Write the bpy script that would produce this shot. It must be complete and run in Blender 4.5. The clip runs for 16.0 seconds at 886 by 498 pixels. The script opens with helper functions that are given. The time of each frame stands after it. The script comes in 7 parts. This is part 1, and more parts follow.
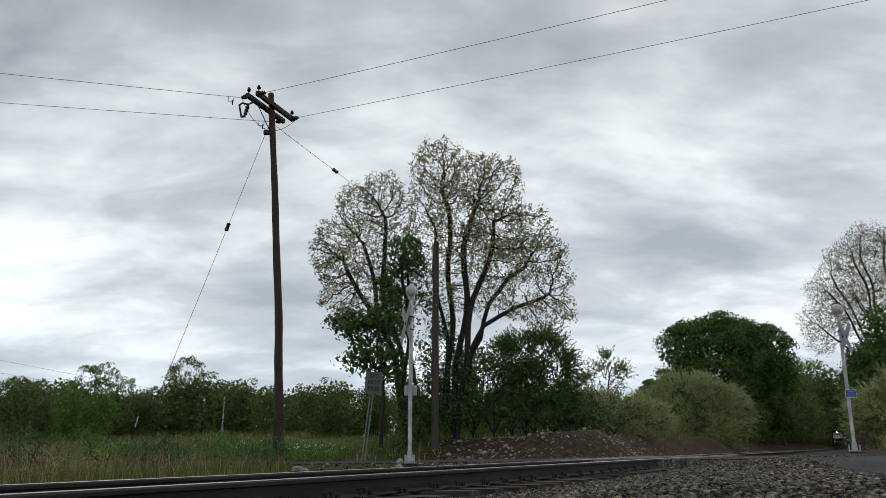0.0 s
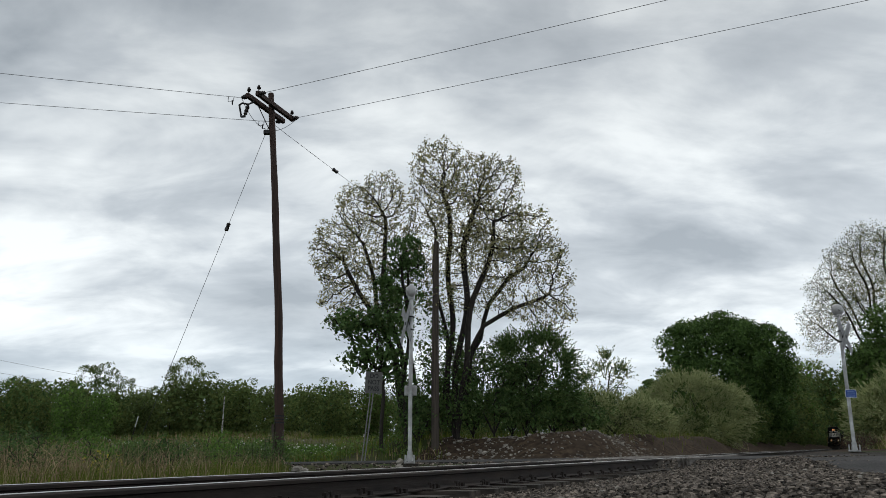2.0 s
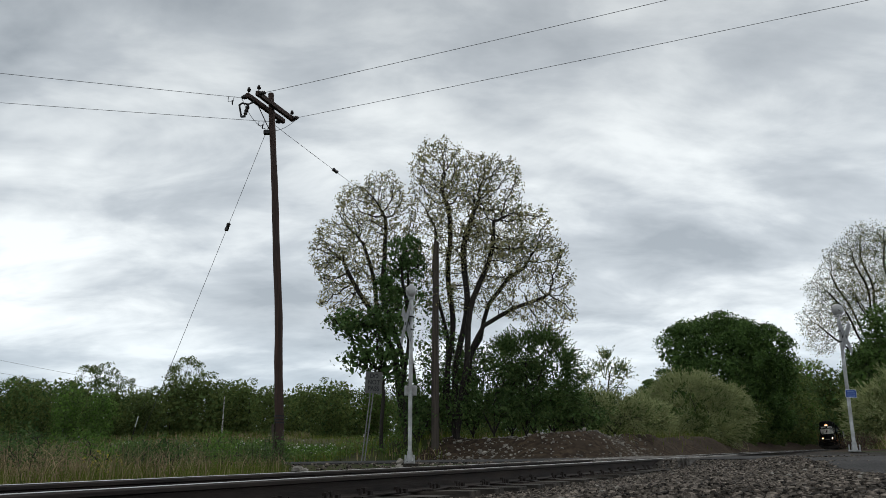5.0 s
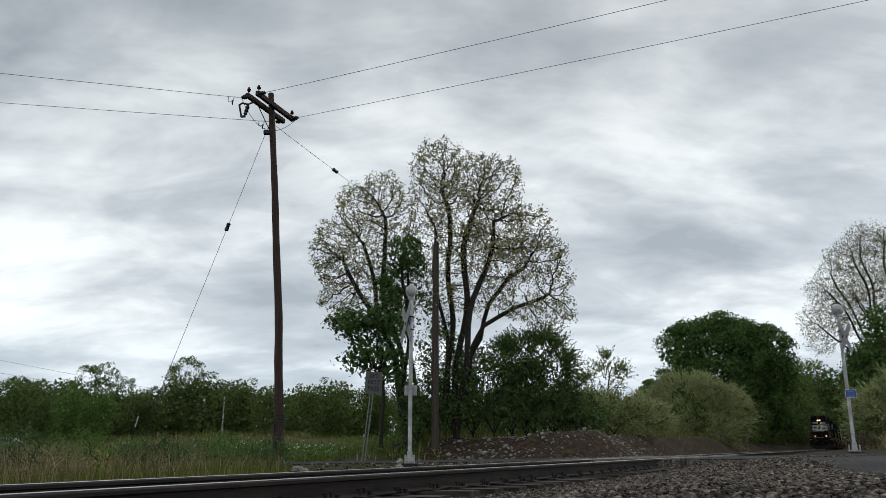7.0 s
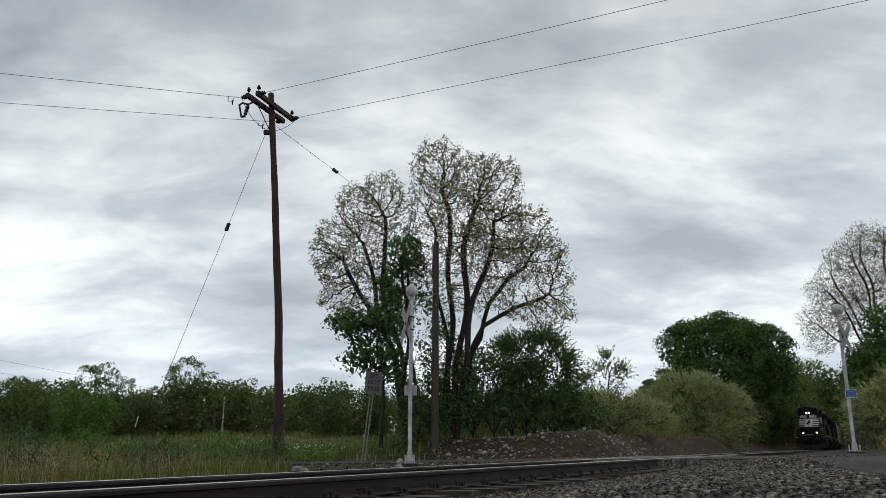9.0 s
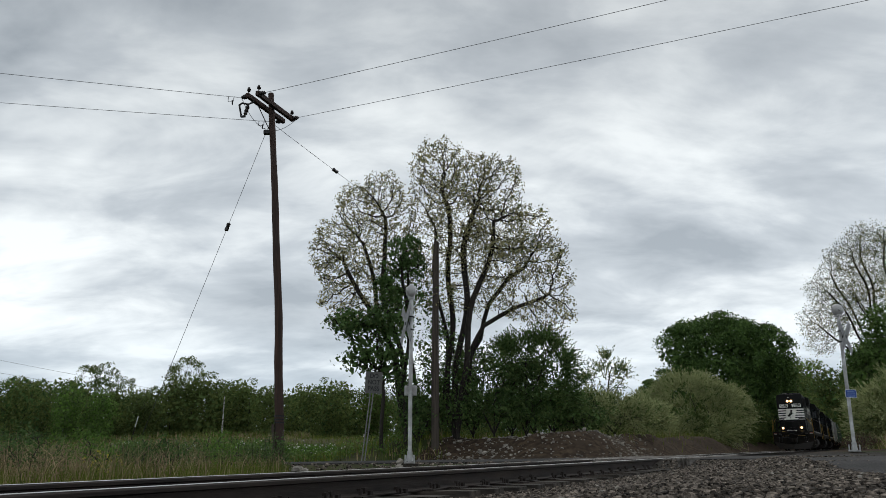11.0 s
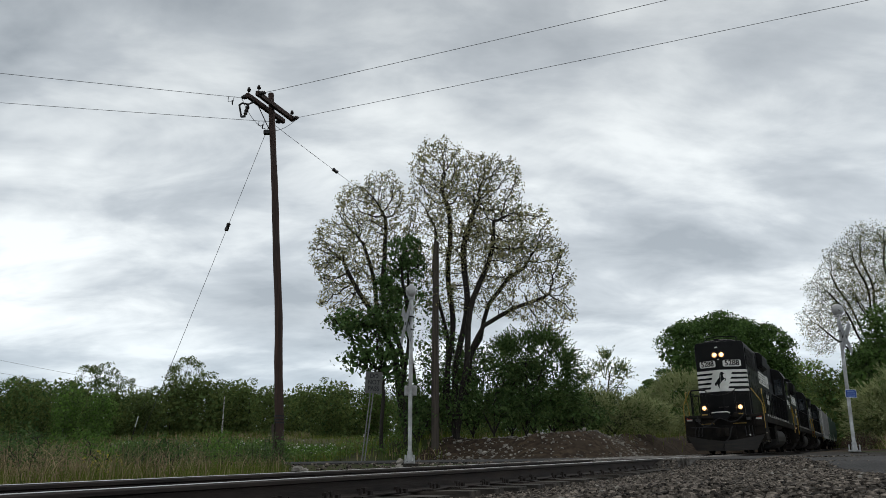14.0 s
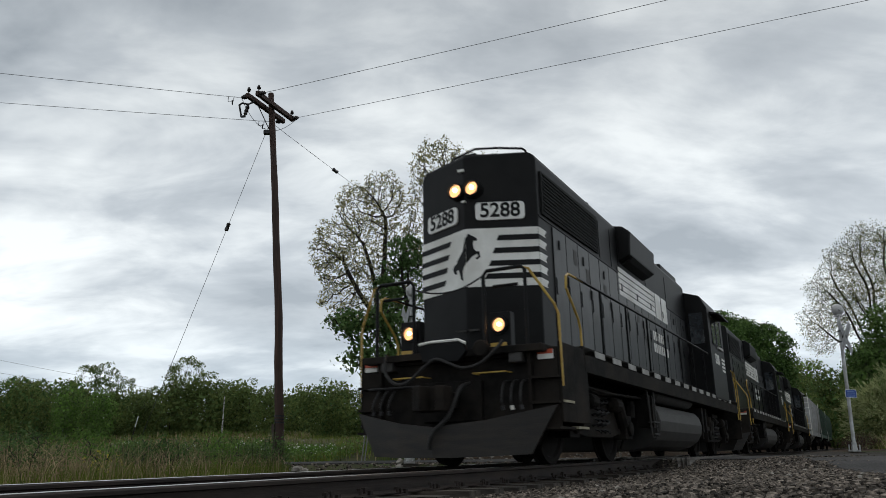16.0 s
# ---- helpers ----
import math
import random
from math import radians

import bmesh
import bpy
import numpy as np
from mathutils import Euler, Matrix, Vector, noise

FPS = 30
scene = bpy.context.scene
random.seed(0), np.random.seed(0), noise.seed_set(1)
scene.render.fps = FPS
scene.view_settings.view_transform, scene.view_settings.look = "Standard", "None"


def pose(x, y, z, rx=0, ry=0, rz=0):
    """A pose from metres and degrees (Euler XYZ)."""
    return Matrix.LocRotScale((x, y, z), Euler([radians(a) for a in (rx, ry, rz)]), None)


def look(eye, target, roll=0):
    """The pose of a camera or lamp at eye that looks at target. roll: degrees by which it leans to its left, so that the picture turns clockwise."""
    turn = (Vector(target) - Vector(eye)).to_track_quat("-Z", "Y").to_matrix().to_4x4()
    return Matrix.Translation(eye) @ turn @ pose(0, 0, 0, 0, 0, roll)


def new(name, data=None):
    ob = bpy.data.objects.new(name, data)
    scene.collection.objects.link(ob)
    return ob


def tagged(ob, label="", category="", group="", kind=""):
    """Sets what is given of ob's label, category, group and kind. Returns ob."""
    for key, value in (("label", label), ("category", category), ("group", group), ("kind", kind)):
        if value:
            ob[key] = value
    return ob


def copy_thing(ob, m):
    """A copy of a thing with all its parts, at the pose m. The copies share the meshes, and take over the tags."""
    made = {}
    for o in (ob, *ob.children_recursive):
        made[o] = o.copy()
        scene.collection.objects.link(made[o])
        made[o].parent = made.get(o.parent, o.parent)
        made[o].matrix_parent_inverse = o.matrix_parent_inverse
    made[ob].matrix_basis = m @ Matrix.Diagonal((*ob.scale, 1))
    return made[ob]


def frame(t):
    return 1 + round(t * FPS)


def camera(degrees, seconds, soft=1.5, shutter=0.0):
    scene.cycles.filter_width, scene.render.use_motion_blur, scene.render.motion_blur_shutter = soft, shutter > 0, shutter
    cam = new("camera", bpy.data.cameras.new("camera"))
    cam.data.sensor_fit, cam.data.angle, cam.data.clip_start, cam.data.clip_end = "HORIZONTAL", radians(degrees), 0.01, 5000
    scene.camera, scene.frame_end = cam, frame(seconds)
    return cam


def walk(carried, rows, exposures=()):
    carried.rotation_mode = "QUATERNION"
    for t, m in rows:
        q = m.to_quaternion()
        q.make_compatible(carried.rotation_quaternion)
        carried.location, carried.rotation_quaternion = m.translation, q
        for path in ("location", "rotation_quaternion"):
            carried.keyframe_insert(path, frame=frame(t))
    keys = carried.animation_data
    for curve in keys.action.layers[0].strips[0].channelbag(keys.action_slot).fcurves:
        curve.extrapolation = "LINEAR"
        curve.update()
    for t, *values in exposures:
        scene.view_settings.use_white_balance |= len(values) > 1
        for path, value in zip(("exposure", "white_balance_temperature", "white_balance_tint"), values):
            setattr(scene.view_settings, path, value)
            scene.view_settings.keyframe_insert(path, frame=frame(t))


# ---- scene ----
cam = camera(62.2, 16.0, soft=0.85, shutter=0.15)
EYE = (0.0, 0.0, 0.152)
VIEW = pose(*EYE, 90 + 15.635, 0, 0) @ pose(0, 0, 0, 0, 0, -0.960)
walk(cam, [(0.0, VIEW), (16.0, VIEW)])
# the track's own frame: x across it (towards the camera's side), y along it (away), z above the rail heads
TURN = 28.5
TRACK = pose(0.32, 9.96, 0, 0, 0, -TURN)


def T(s, l, z=0.0):
    return TRACK @ Vector((l, s, z))


# ---- world and sun ----
world = bpy.data.worlds.new("overcast_sky")
scene.world = world
world.use_nodes = True
SUN_UP, SUN_ROUND = 48.0, 20.0


def build_sky():
    nt = world.node_tree
    N, L = nt.nodes, nt.links
    N.clear()
    out = N.new("ShaderNodeOutputWorld")
    bg = N.new("ShaderNodeBackground")
    sky = N.new("ShaderNodeTexSky")
    sky.sky_type, sky.sun_disc = "NISHITA", False
    sky.sun_elevation, sky.sun_rotation = radians(SUN_UP), radians(SUN_ROUND)
    co = N.new("ShaderNodeTexCoord")
    sep = N.new("ShaderNodeSeparateXYZ")
    L.new(co.outputs["Generated"], sep.inputs[0])

    def m(op, a, b=None, c=None):
        n = N.new("ShaderNodeMath")
        n.operation = op
        for i, v in enumerate((a, b, c)):
            if v is None:
                continue
            if isinstance(v, (int, float)):
                n.inputs[i].default_value = v
            else:
                L.new(v, n.inputs[i])
        return n.outputs[0]

    z = m("MAXIMUM", sep.outputs[2], 0.0)
    den = m("ADD", z, 0.27)
    px, py = m("DIVIDE", sep.outputs[0], den), m("DIVIDE", sep.outputs[1], den)
    comb = N.new("ShaderNodeCombineXYZ")
    L.new(px, comb.inputs[0]), L.new(py, comb.inputs[1])

    def noise_at(scale, detail, rough, shift, warp=0.0):
        mp = N.new("ShaderNodeMapping")
        mp.inputs["Location"].default_value = shift
        mp.inputs["Rotation"].default_value = (0, 0, radians(-8))
        mp.inputs["Scale"].default_value = (0.62, 1.0, 1)
        L.new(comb.outputs[0], mp.inputs["Vector"])
        n = N.new("ShaderNodeTexNoise")
        n.inputs["Scale"].default_value, n.inputs["Detail"].default_value = scale, detail
        n.inputs["Roughness"].default_value, n.inputs["Distortion"].default_value = rough, warp
        L.new(mp.outputs[0], n.inputs["Vector"])
        return n.outputs["Fac"]

    big = noise_at(1.7, 5.0, 0.52, (3.7, 1.3, 0), 0.5)
    mid = noise_at(4.6, 7.0, 0.58, (0.4, 7.1, 0), 0.4)
    mix = m("ADD", m("MULTIPLY", big, 0.66), m("MULTIPLY", mid, 0.34))
    ramp = N.new("ShaderNodeValToRGB")
    els = ramp.color_ramp.elements
    els[0].position, els[0].color = 0.36, (0.42, 0.47, 0.515, 1)
    els[1].position, els[1].color = 0.60, (1.03, 1.085, 1.10, 1)
    e = els.new(0.47)
    e.color = (0.62, 0.675, 0.72, 1)
    L.new(mix, ramp.inputs[0])
    # paler and faintly blue down by the horizon, duller overhead
    hor = m("POWER", m("SUBTRACT", 1.0, m("MINIMUM", m("MULTIPLY", z, 5.5), 1.0)), 1.0)
    m1 = N.new("ShaderNodeMixRGB")
    m1.inputs[2].default_value = (0.40, 0.50, 0.60, 1)
    L.new(m("MULTIPLY", hor, 0.8), m1.inputs[0])
    L.new(ramp.outputs[0], m1.inputs[1])
    # thin share of clear sky behind the cloud
    sc = N.new("ShaderNodeMixRGB")
    sc.blend_type = "MULTIPLY"
    sc.inputs[0].default_value, sc.inputs[2].default_value = 1.0, (0.12, 0.12, 0.12, 1)
    L.new(sky.outputs[0], sc.inputs[1])
    m2 = N.new("ShaderNodeMixRGB")
    m2.inputs[0].default_value = 0.95
    L.new(sc.outputs[0], m2.inputs[1]), L.new(m1.outputs[0], m2.inputs[2])
    # cloud thins towards the lower sky and thickens overhead
    grad = m("MAXIMUM", m("SUBTRACT", 1.37, m("MULTIPLY", z, 0.90)), 0.80)
    m3 = N.new("ShaderNodeMixRGB")
    m3.blend_type = "MULTIPLY"
    m3.inputs[0].default_value = 1.0
    L.new(m2.outputs[0], m3.inputs[1]), L.new(grad, m3.inputs[2])
    L.new(m3.outputs[0], bg.inputs["Color"])
    bg.inputs["Strength"].default_value = 0.86
    L.new(bg.outputs[0], out.inputs[0])


build_sky()
sun = new("sun", bpy.data.lights.new("sun", "SUN"))
sun.data.energy, sun.data.angle, sun.data.color = 0.55, radians(25), (1.0, 0.97, 0.92)
sun.matrix_world = look((0, 0, 60), (-math.sin(radians(SUN_ROUND)) * 50, -math.cos(radians(SUN_ROUND)) * 50, 60 - 50 * math.tan(radians(SUN_UP))))
scene.view_settings.exposure = 0.0


# ---- materials ----
def material(name, base, dark=None, scale=8.0, detail=6.0, rough=0.8, metal=0.0, bump=0.0, bump_scale=40.0, stretch=(1, 1, 1), spread=(0.35, 0.65),
             pieces=0.0, islands=0.0, glow=None, spec=0.5, dirt=None, dirt_scale=1.2, trans=0.0):
    """Two colours mixed by noise, a coarse layer of dirt, fine relief; pieces and islands vary the value from object to object, or part to part."""
    mt = bpy.data.materials.new(name)
    mt.use_nodes = True
    nt = mt.node_tree
    N, L = nt.nodes, nt.links
    b = N["Principled BSDF"]
    b.inputs["Roughness"].default_value, b.inputs["Metallic"].default_value = rough, metal
    b.inputs["Specular IOR Level"].default_value = spec
    co = N.new("ShaderNodeTexCoord")
    mp = N.new("ShaderNodeMapping")
    mp.inputs["Scale"].default_value = stretch
    L.new(co.outputs["Object"], mp.inputs[0])
    dark = dark or tuple(c * 0.7 for c in base)
    no = N.new("ShaderNodeTexNoise")
    no.inputs["Scale"].default_value, no.inputs["Detail"].default_value = scale, detail
    L.new(mp.outputs[0], no.inputs["Vector"])
    rp = N.new("ShaderNodeValToRGB")
    rp.color_ramp.elements[0].position, rp.color_ramp.elements[1].position = spread
    rp.color_ramp.elements[0].color, rp.color_ramp.elements[1].color = (*dark, 1), (*base, 1)
    L.new(no.outputs["Fac"], rp.inputs[0])
    col = rp.outputs[0]
    if dirt:
        n2 = N.new("ShaderNodeTexNoise")
        n2.inputs["Scale"].default_value, n2.inputs["Detail"].default_value = dirt_scale, 5
        L.new(mp.outputs[0], n2.inputs["Vector"])
        r2 = N.new("ShaderNodeValToRGB")
        r2.color_ramp.elements[0].position, r2.color_ramp.elements[1].position = 0.42, 0.68
        L.new(n2.outputs["Fac"], r2.inputs[0])
        mx = N.new("ShaderNodeMixRGB")
        mx.inputs[2].default_value = (*dirt, 1)
        L.new(r2.outputs[0], mx.inputs[0]), L.new(col, mx.inputs[1])
        col = mx.outputs[0]
    for amount, node, socket in ((pieces, "ShaderNodeObjectInfo", "Random"), (islands, "ShaderNodeNewGeometry", "Random Per Island")):
        if amount:
            nd = N.new(node)
            mr = N.new("ShaderNodeMapRange")
            mr.inputs["To Min"].default_value, mr.inputs["To Max"].default_value = 1 - amount, 1 + amount
            L.new(nd.outputs[socket], mr.inputs["Value"])
            mx = N.new("ShaderNodeMixRGB")
            mx.blend_type = "MULTIPLY"
            mx.inputs[0].default_value = 1
            L.new(col, mx.inputs[1]), L.new(mr.outputs[0], mx.inputs[2])
            col = mx.outputs[0]
    L.new(col, b.inputs["Base Color"])
    if bump:
        n3 = N.new("ShaderNodeTexNoise")
        n3.inputs["Scale"].default_value, n3.inputs["Detail"].default_value = bump_scale, 5
        L.new(mp.outputs[0], n3.inputs["Vector"])
        bp = N.new("ShaderNodeBump")
        bp.inputs["Strength"].default_value, bp.inputs["Distance"].default_value = bump, 0.02
        L.new(n3.outputs["Fac"], bp.inputs["Height"]), L.new(bp.outputs[0], b.inputs["Normal"])
    if glow:
        b.inputs["Emission Color"].default_value, b.inputs["Emission Strength"].default_value = (*glow[:3], 1), glow[3]
    if trans:
        # thin leaves let a little light through
        tr = N.new("ShaderNodeBsdfTranslucent")
        L.new(col, tr.inputs["Color"])
        ms = N.new("ShaderNodeMixShader")
        ms.inputs[0].default_value = trans
        out = N["Material Output"]
        L.new(b.outputs[0], ms.inputs[1]), L.new(tr.outputs[0], ms.inputs[2]), L.new(ms.outputs[0], out.inputs[0])
    return mt


GRASS_SOIL = material("grassy_soil", (0.055, 0.075, 0.025), (0.03, 0.035, 0.015), 1.5, rough=0.95, bump=0.6, dirt=(0.10, 0.085, 0.05), dirt_scale=0.3, spec=0.08)
GRAVEL = material("gravel_bed", (0.075, 0.068, 0.06), (0.025, 0.022, 0.02), 34, rough=0.95, bump=1.0, bump_scale=45, dirt=(0.04, 0.035, 0.03), dirt_scale=0.8, spec=0.08)
EARTH = material("mound_earth", (0.086, 0.062, 0.043), (0.025, 0.018, 0.013), 5, rough=0.95, bump=0.9, bump_scale=14, dirt=(0.044, 0.033, 0.025), dirt_scale=0.7, spec=0.05)
STONE = material("crushed_stone", (0.192, 0.160, 0.132), (0.029, 0.024, 0.0195), 22, rough=0.9, bump=0.5, islands=0.9, pieces=0.3, spec=0.2)
PALE_STONE = material("pale_fieldstone", (0.30, 0.275, 0.24), (0.14, 0.125, 0.105), 7, rough=0.9, bump=0.5, bump_scale=25, islands=0.25, pieces=0.25)
ASPHALT = material("worn_asphalt", (0.060, 0.058, 0.058), (0.032, 0.031, 0.031), 60, rough=0.95, spec=0.15, bump=0.35, bump_scale=120, dirt=(0.08, 0.077, 0.075), dirt_scale=0.5)
RUST = material("rusty_rail_steel", (0.036, 0.025, 0.020), (0.016, 0.012, 0.0105), 9, rough=0.75, metal=0.3, bump=0.25, bump_scale=60, stretch=(1, 0.15, 1))
SHINE = material("polished_rail_head", (0.62, 0.61, 0.60), (0.45, 0.44, 0.43), 30, rough=0.34, metal=1.0, stretch=(1, 0.05, 1))
TIE = material("weathered_tie_wood", (0.075, 0.062, 0.05), (0.026, 0.021, 0.017), 10, rough=0.92, bump=0.6, bump_scale=30, stretch=(0.2, 1.6, 1.6), pieces=0.3)
TIMBER = material("crossing_timber", (0.25, 0.225, 0.20), (0.09, 0.078, 0.068), 8, rough=0.9, bump=0.7, bump_scale=25, stretch=(2, 0.15, 2), pieces=0.3)
POLE_WOOD = material("brown_pole_wood", (0.066, 0.032, 0.022), (0.026, 0.014, 0.011), 6, rough=0.85, bump=0.6, bump_scale=24, stretch=(4, 4, 0.12), dirt=(0.042, 0.026, 0.021))
GREY_WOOD = material("grey_weathered_wood", (0.085, 0.068, 0.054), (0.05, 0.04, 0.032), 6, rough=0.9, bump=0.6, bump_scale=22, stretch=(4, 4, 0.15))
BARK = material("grey_brown_bark", (0.040, 0.033, 0.027), (0.016, 0.0135, 0.011), 9, rough=0.95, bump=0.7, bump_scale=20, stretch=(3, 3, 0.6))
WIRE = material("dark_cable", (0.05, 0.05, 0.055), rough=0.6)
GALV = material("silver_painted_steel", (0.60, 0.61, 0.61), (0.44, 0.45, 0.45), 6, rough=0.5, metal=0.25, bump=0.1, dirt=(0.26, 0.25, 0.24), dirt_scale=2.0)
GLAZE = material("dark_porcelain", (0.018, 0.014, 0.013), rough=0.25)
DARK_IRON = material("dark_iron", (0.03, 0.03, 0.032), (0.018, 0.017, 0.017), rough=0.55, metal=0.4)
LEAF_OLIVE = material("young_olive_leaves", (0.38, 0.355, 0.175), (0.235, 0.225, 0.115), 0.8, rough=0.7, islands=0.45, trans=0.5, spec=0.1)
LEAF_MID = material("green_leaves", (0.13, 0.19, 0.062), (0.075, 0.115, 0.04), 0.7, rough=0.65, islands=0.4, trans=0.3, spec=0.1)
LEAF_DARK = material("dark_green_leaves", (0.095, 0.165, 0.052), (0.055, 0.10, 0.032), 0.6, rough=0.6, islands=0.4, trans=0.25, spec=0.1)
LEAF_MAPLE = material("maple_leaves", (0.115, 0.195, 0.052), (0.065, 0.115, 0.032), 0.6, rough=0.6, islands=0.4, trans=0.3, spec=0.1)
LEAF_SAGE = material("silvery_willow_leaves", (0.37, 0.40, 0.19), (0.26, 0.29, 0.135), 0.5, rough=0.7, islands=0.22, trans=0.3, spec=0.1)
LEAF_FAR = material("far_wood_leaves", (0.17, 0.21, 0.066), (0.095, 0.125, 0.04), 0.25, rough=0.8, islands=0.4, pieces=0.25, trans=0.35, spec=0.1)
LEAF_BRIGHT = material("fresh_green_leaves", (0.14, 0.25, 0.05), (0.085, 0.155, 0.035), 0.5, rough=0.7, islands=0.35, trans=0.3, spec=0.1)
STRAW = material("dry_straw", (0.42, 0.325, 0.195), (0.22, 0.16, 0.095), 3, rough=0.9, islands=0.45, spec=0.1)
BLADE = material("grass_blades", (0.15, 0.185, 0.036), (0.08, 0.105, 0.024), 1.2, rough=0.85, islands=0.45, trans=0.3, spec=0.06)
BLOSSOM = material("white_blossom", (0.75, 0.75, 0.68), (0.55, 0.55, 0.45), rough=0.9)
YELLOW_BLOOM = material("yellow_bloom", (0.55, 0.48, 0.05), rough=0.9)


# ---- mesh helpers ----
class Mesh:
    """Collects faces of one part in plain lists."""

    def __init__(self):
        self.v, self.f, self.mi, self.slot = [], [], [], 0

    def add(self, verts, faces):
        n = len(self.v)
        self.v.extend(tuple(p) for p in verts)
        for f in faces:
            self.f.append(tuple(n + i for i in f))
            self.mi.append(self.slot)
        return self

    def box(self, x0, x1, y0, y1, z0, z1, m=None):
        vs = [(x, y, z) for z in (z0, z1) for y in (y0, y1) for x in (x0, x1)]
        if m is not None:
            vs = [m @ Vector(p) for p in vs]
        return self.add(vs, [(0, 2, 3, 1), (4, 5, 7, 6), (0, 1, 5, 4), (2, 6, 7, 3), (0, 4, 6, 2), (1, 3, 7, 5)])

    def tube(self, pts, r, sides=8, caps=True):
        """A round bar along pts; r is one radius or one for each point."""
        pts = [Vector(p) for p in pts]
        rs = list(r) if isinstance(r, (list, tuple)) else [r] * len(pts)
        rings, old = [], None
        for i, p in enumerate(pts):
            d = (pts[min(i + 1, len(pts) - 1)] - pts[max(i - 1, 0)])
            d = d.normalized() if d.length > 1e-9 else Vector((0, 0, 1))
            if old is None:
                u = d.orthogonal().normalized()
            else:
                u = (old - d * old.dot(d))
                u = u.normalized() if u.length > 1e-6 else d.orthogonal().normalized()
            old, w = u, d.cross(u)
            rings.append([p + (u * math.cos(a) + w * math.sin(a)) * rs[i] for a in (2 * math.pi * k / sides for k in range(sides))])
        fs = []
        for i in range(len(pts) - 1):
            for k in range(sides):
                a, b = i * sides + k, i * sides + (k + 1) % sides
                fs.append((a, b, b + sides, a + sides))
        if caps:
            fs += [tuple(reversed(range(sides))), tuple((len(pts) - 1) * sides + k for k in range(sides))]
        return self.add([p for ring in rings for p in ring], fs)

    def lathe(self, profile, centre, axis=(0, 0, 1), sides=16):
        """Turns (radius, height) pairs round an axis."""
        a = Vector(axis).normalized()
        u = a.orthogonal().normalized()
        w = a.cross(u)
        c = Vector(centre)
        vs = [c + a * hh + (u * math.cos(t) + w * math.sin(t)) * rr for rr, hh in profile for t in (2 * math.pi * k / sides for k in range(sides))]
        fs = []
        for i in range(len(profile) - 1):
            for k in range(sides):
                p, q = i * sides + k, i * sides + (k + 1) % sides
                fs.append((p, q, q + sides, p + sides))
        fs += [tuple(reversed(range(sides))), tuple((len(profile) - 1) * sides + k for k in range(sides))]
        return self.add(vs, fs)

    def prism(self, outline, to3d, d0, d1):
        """Extrudes a flat outline (u, v) between depths d0 and d1; to3d(u, v, d) gives the place."""
        n = len(outline)
        vs = [to3d(u, v, d) for d in (d0, d1) for u, v in outline]
        fs = [tuple(reversed(range(n))), tuple(range(n, 2 * n))] + [(i, (i + 1) % n, n + (i + 1) % n, n + i) for i in range(n)]
        return self.add(vs, fs)

    def data(self, name, mats):
        me = bpy.data.meshes.new(name)
        me.from_pydata(self.v, [], self.f)
        for mt in (mats if isinstance(mats, (list, tuple)) else [mats]):
            me.materials.append(mt)
        if any(self.mi):
            me.polygons.foreach_set("material_index", self.mi)
        me.validate()
        me.update()
        return me


def normals_out(me):
    bm = bmesh.new()
    bm.from_mesh(me)
    bmesh.ops.recalc_face_normals(bm, faces=bm.faces)
    bm.to_mesh(me)
    bm.free()


def part(name, mesh, mats, parent=None, label="", bevel=0.0, smooth=False, m=None):
    """Links a Mesh (or finished mesh data) as one object under a thing or a part."""
    me = mesh if isinstance(mesh, bpy.types.Mesh) else mesh.data(name, mats)
    if not isinstance(mesh, bpy.types.Mesh):
        normals_out(me)
    if smooth:
        me.shade_smooth()
        me.set_sharp_from_angle(angle=radians(40))
    ob = new(name, me)
    if m is not None:
        ob.matrix_basis = m
    if parent is not None:
        ob.parent = parent
    if bevel:
        md = ob.modifiers.new("worn_edges", "BEVEL")
        md.width, md.segments, md.limit_method, md.angle_limit = bevel, 2, "ANGLE", radians(40)
    if label:
        ob["label"] = label
    return ob


def thing(name, at, label, category, group="", m=None):
    ob = new(name)
    ob.empty_display_size = 0.2
    ob.matrix_basis = m if m is not None else Matrix.Translation(at)
    return tagged(ob, label, category, group)


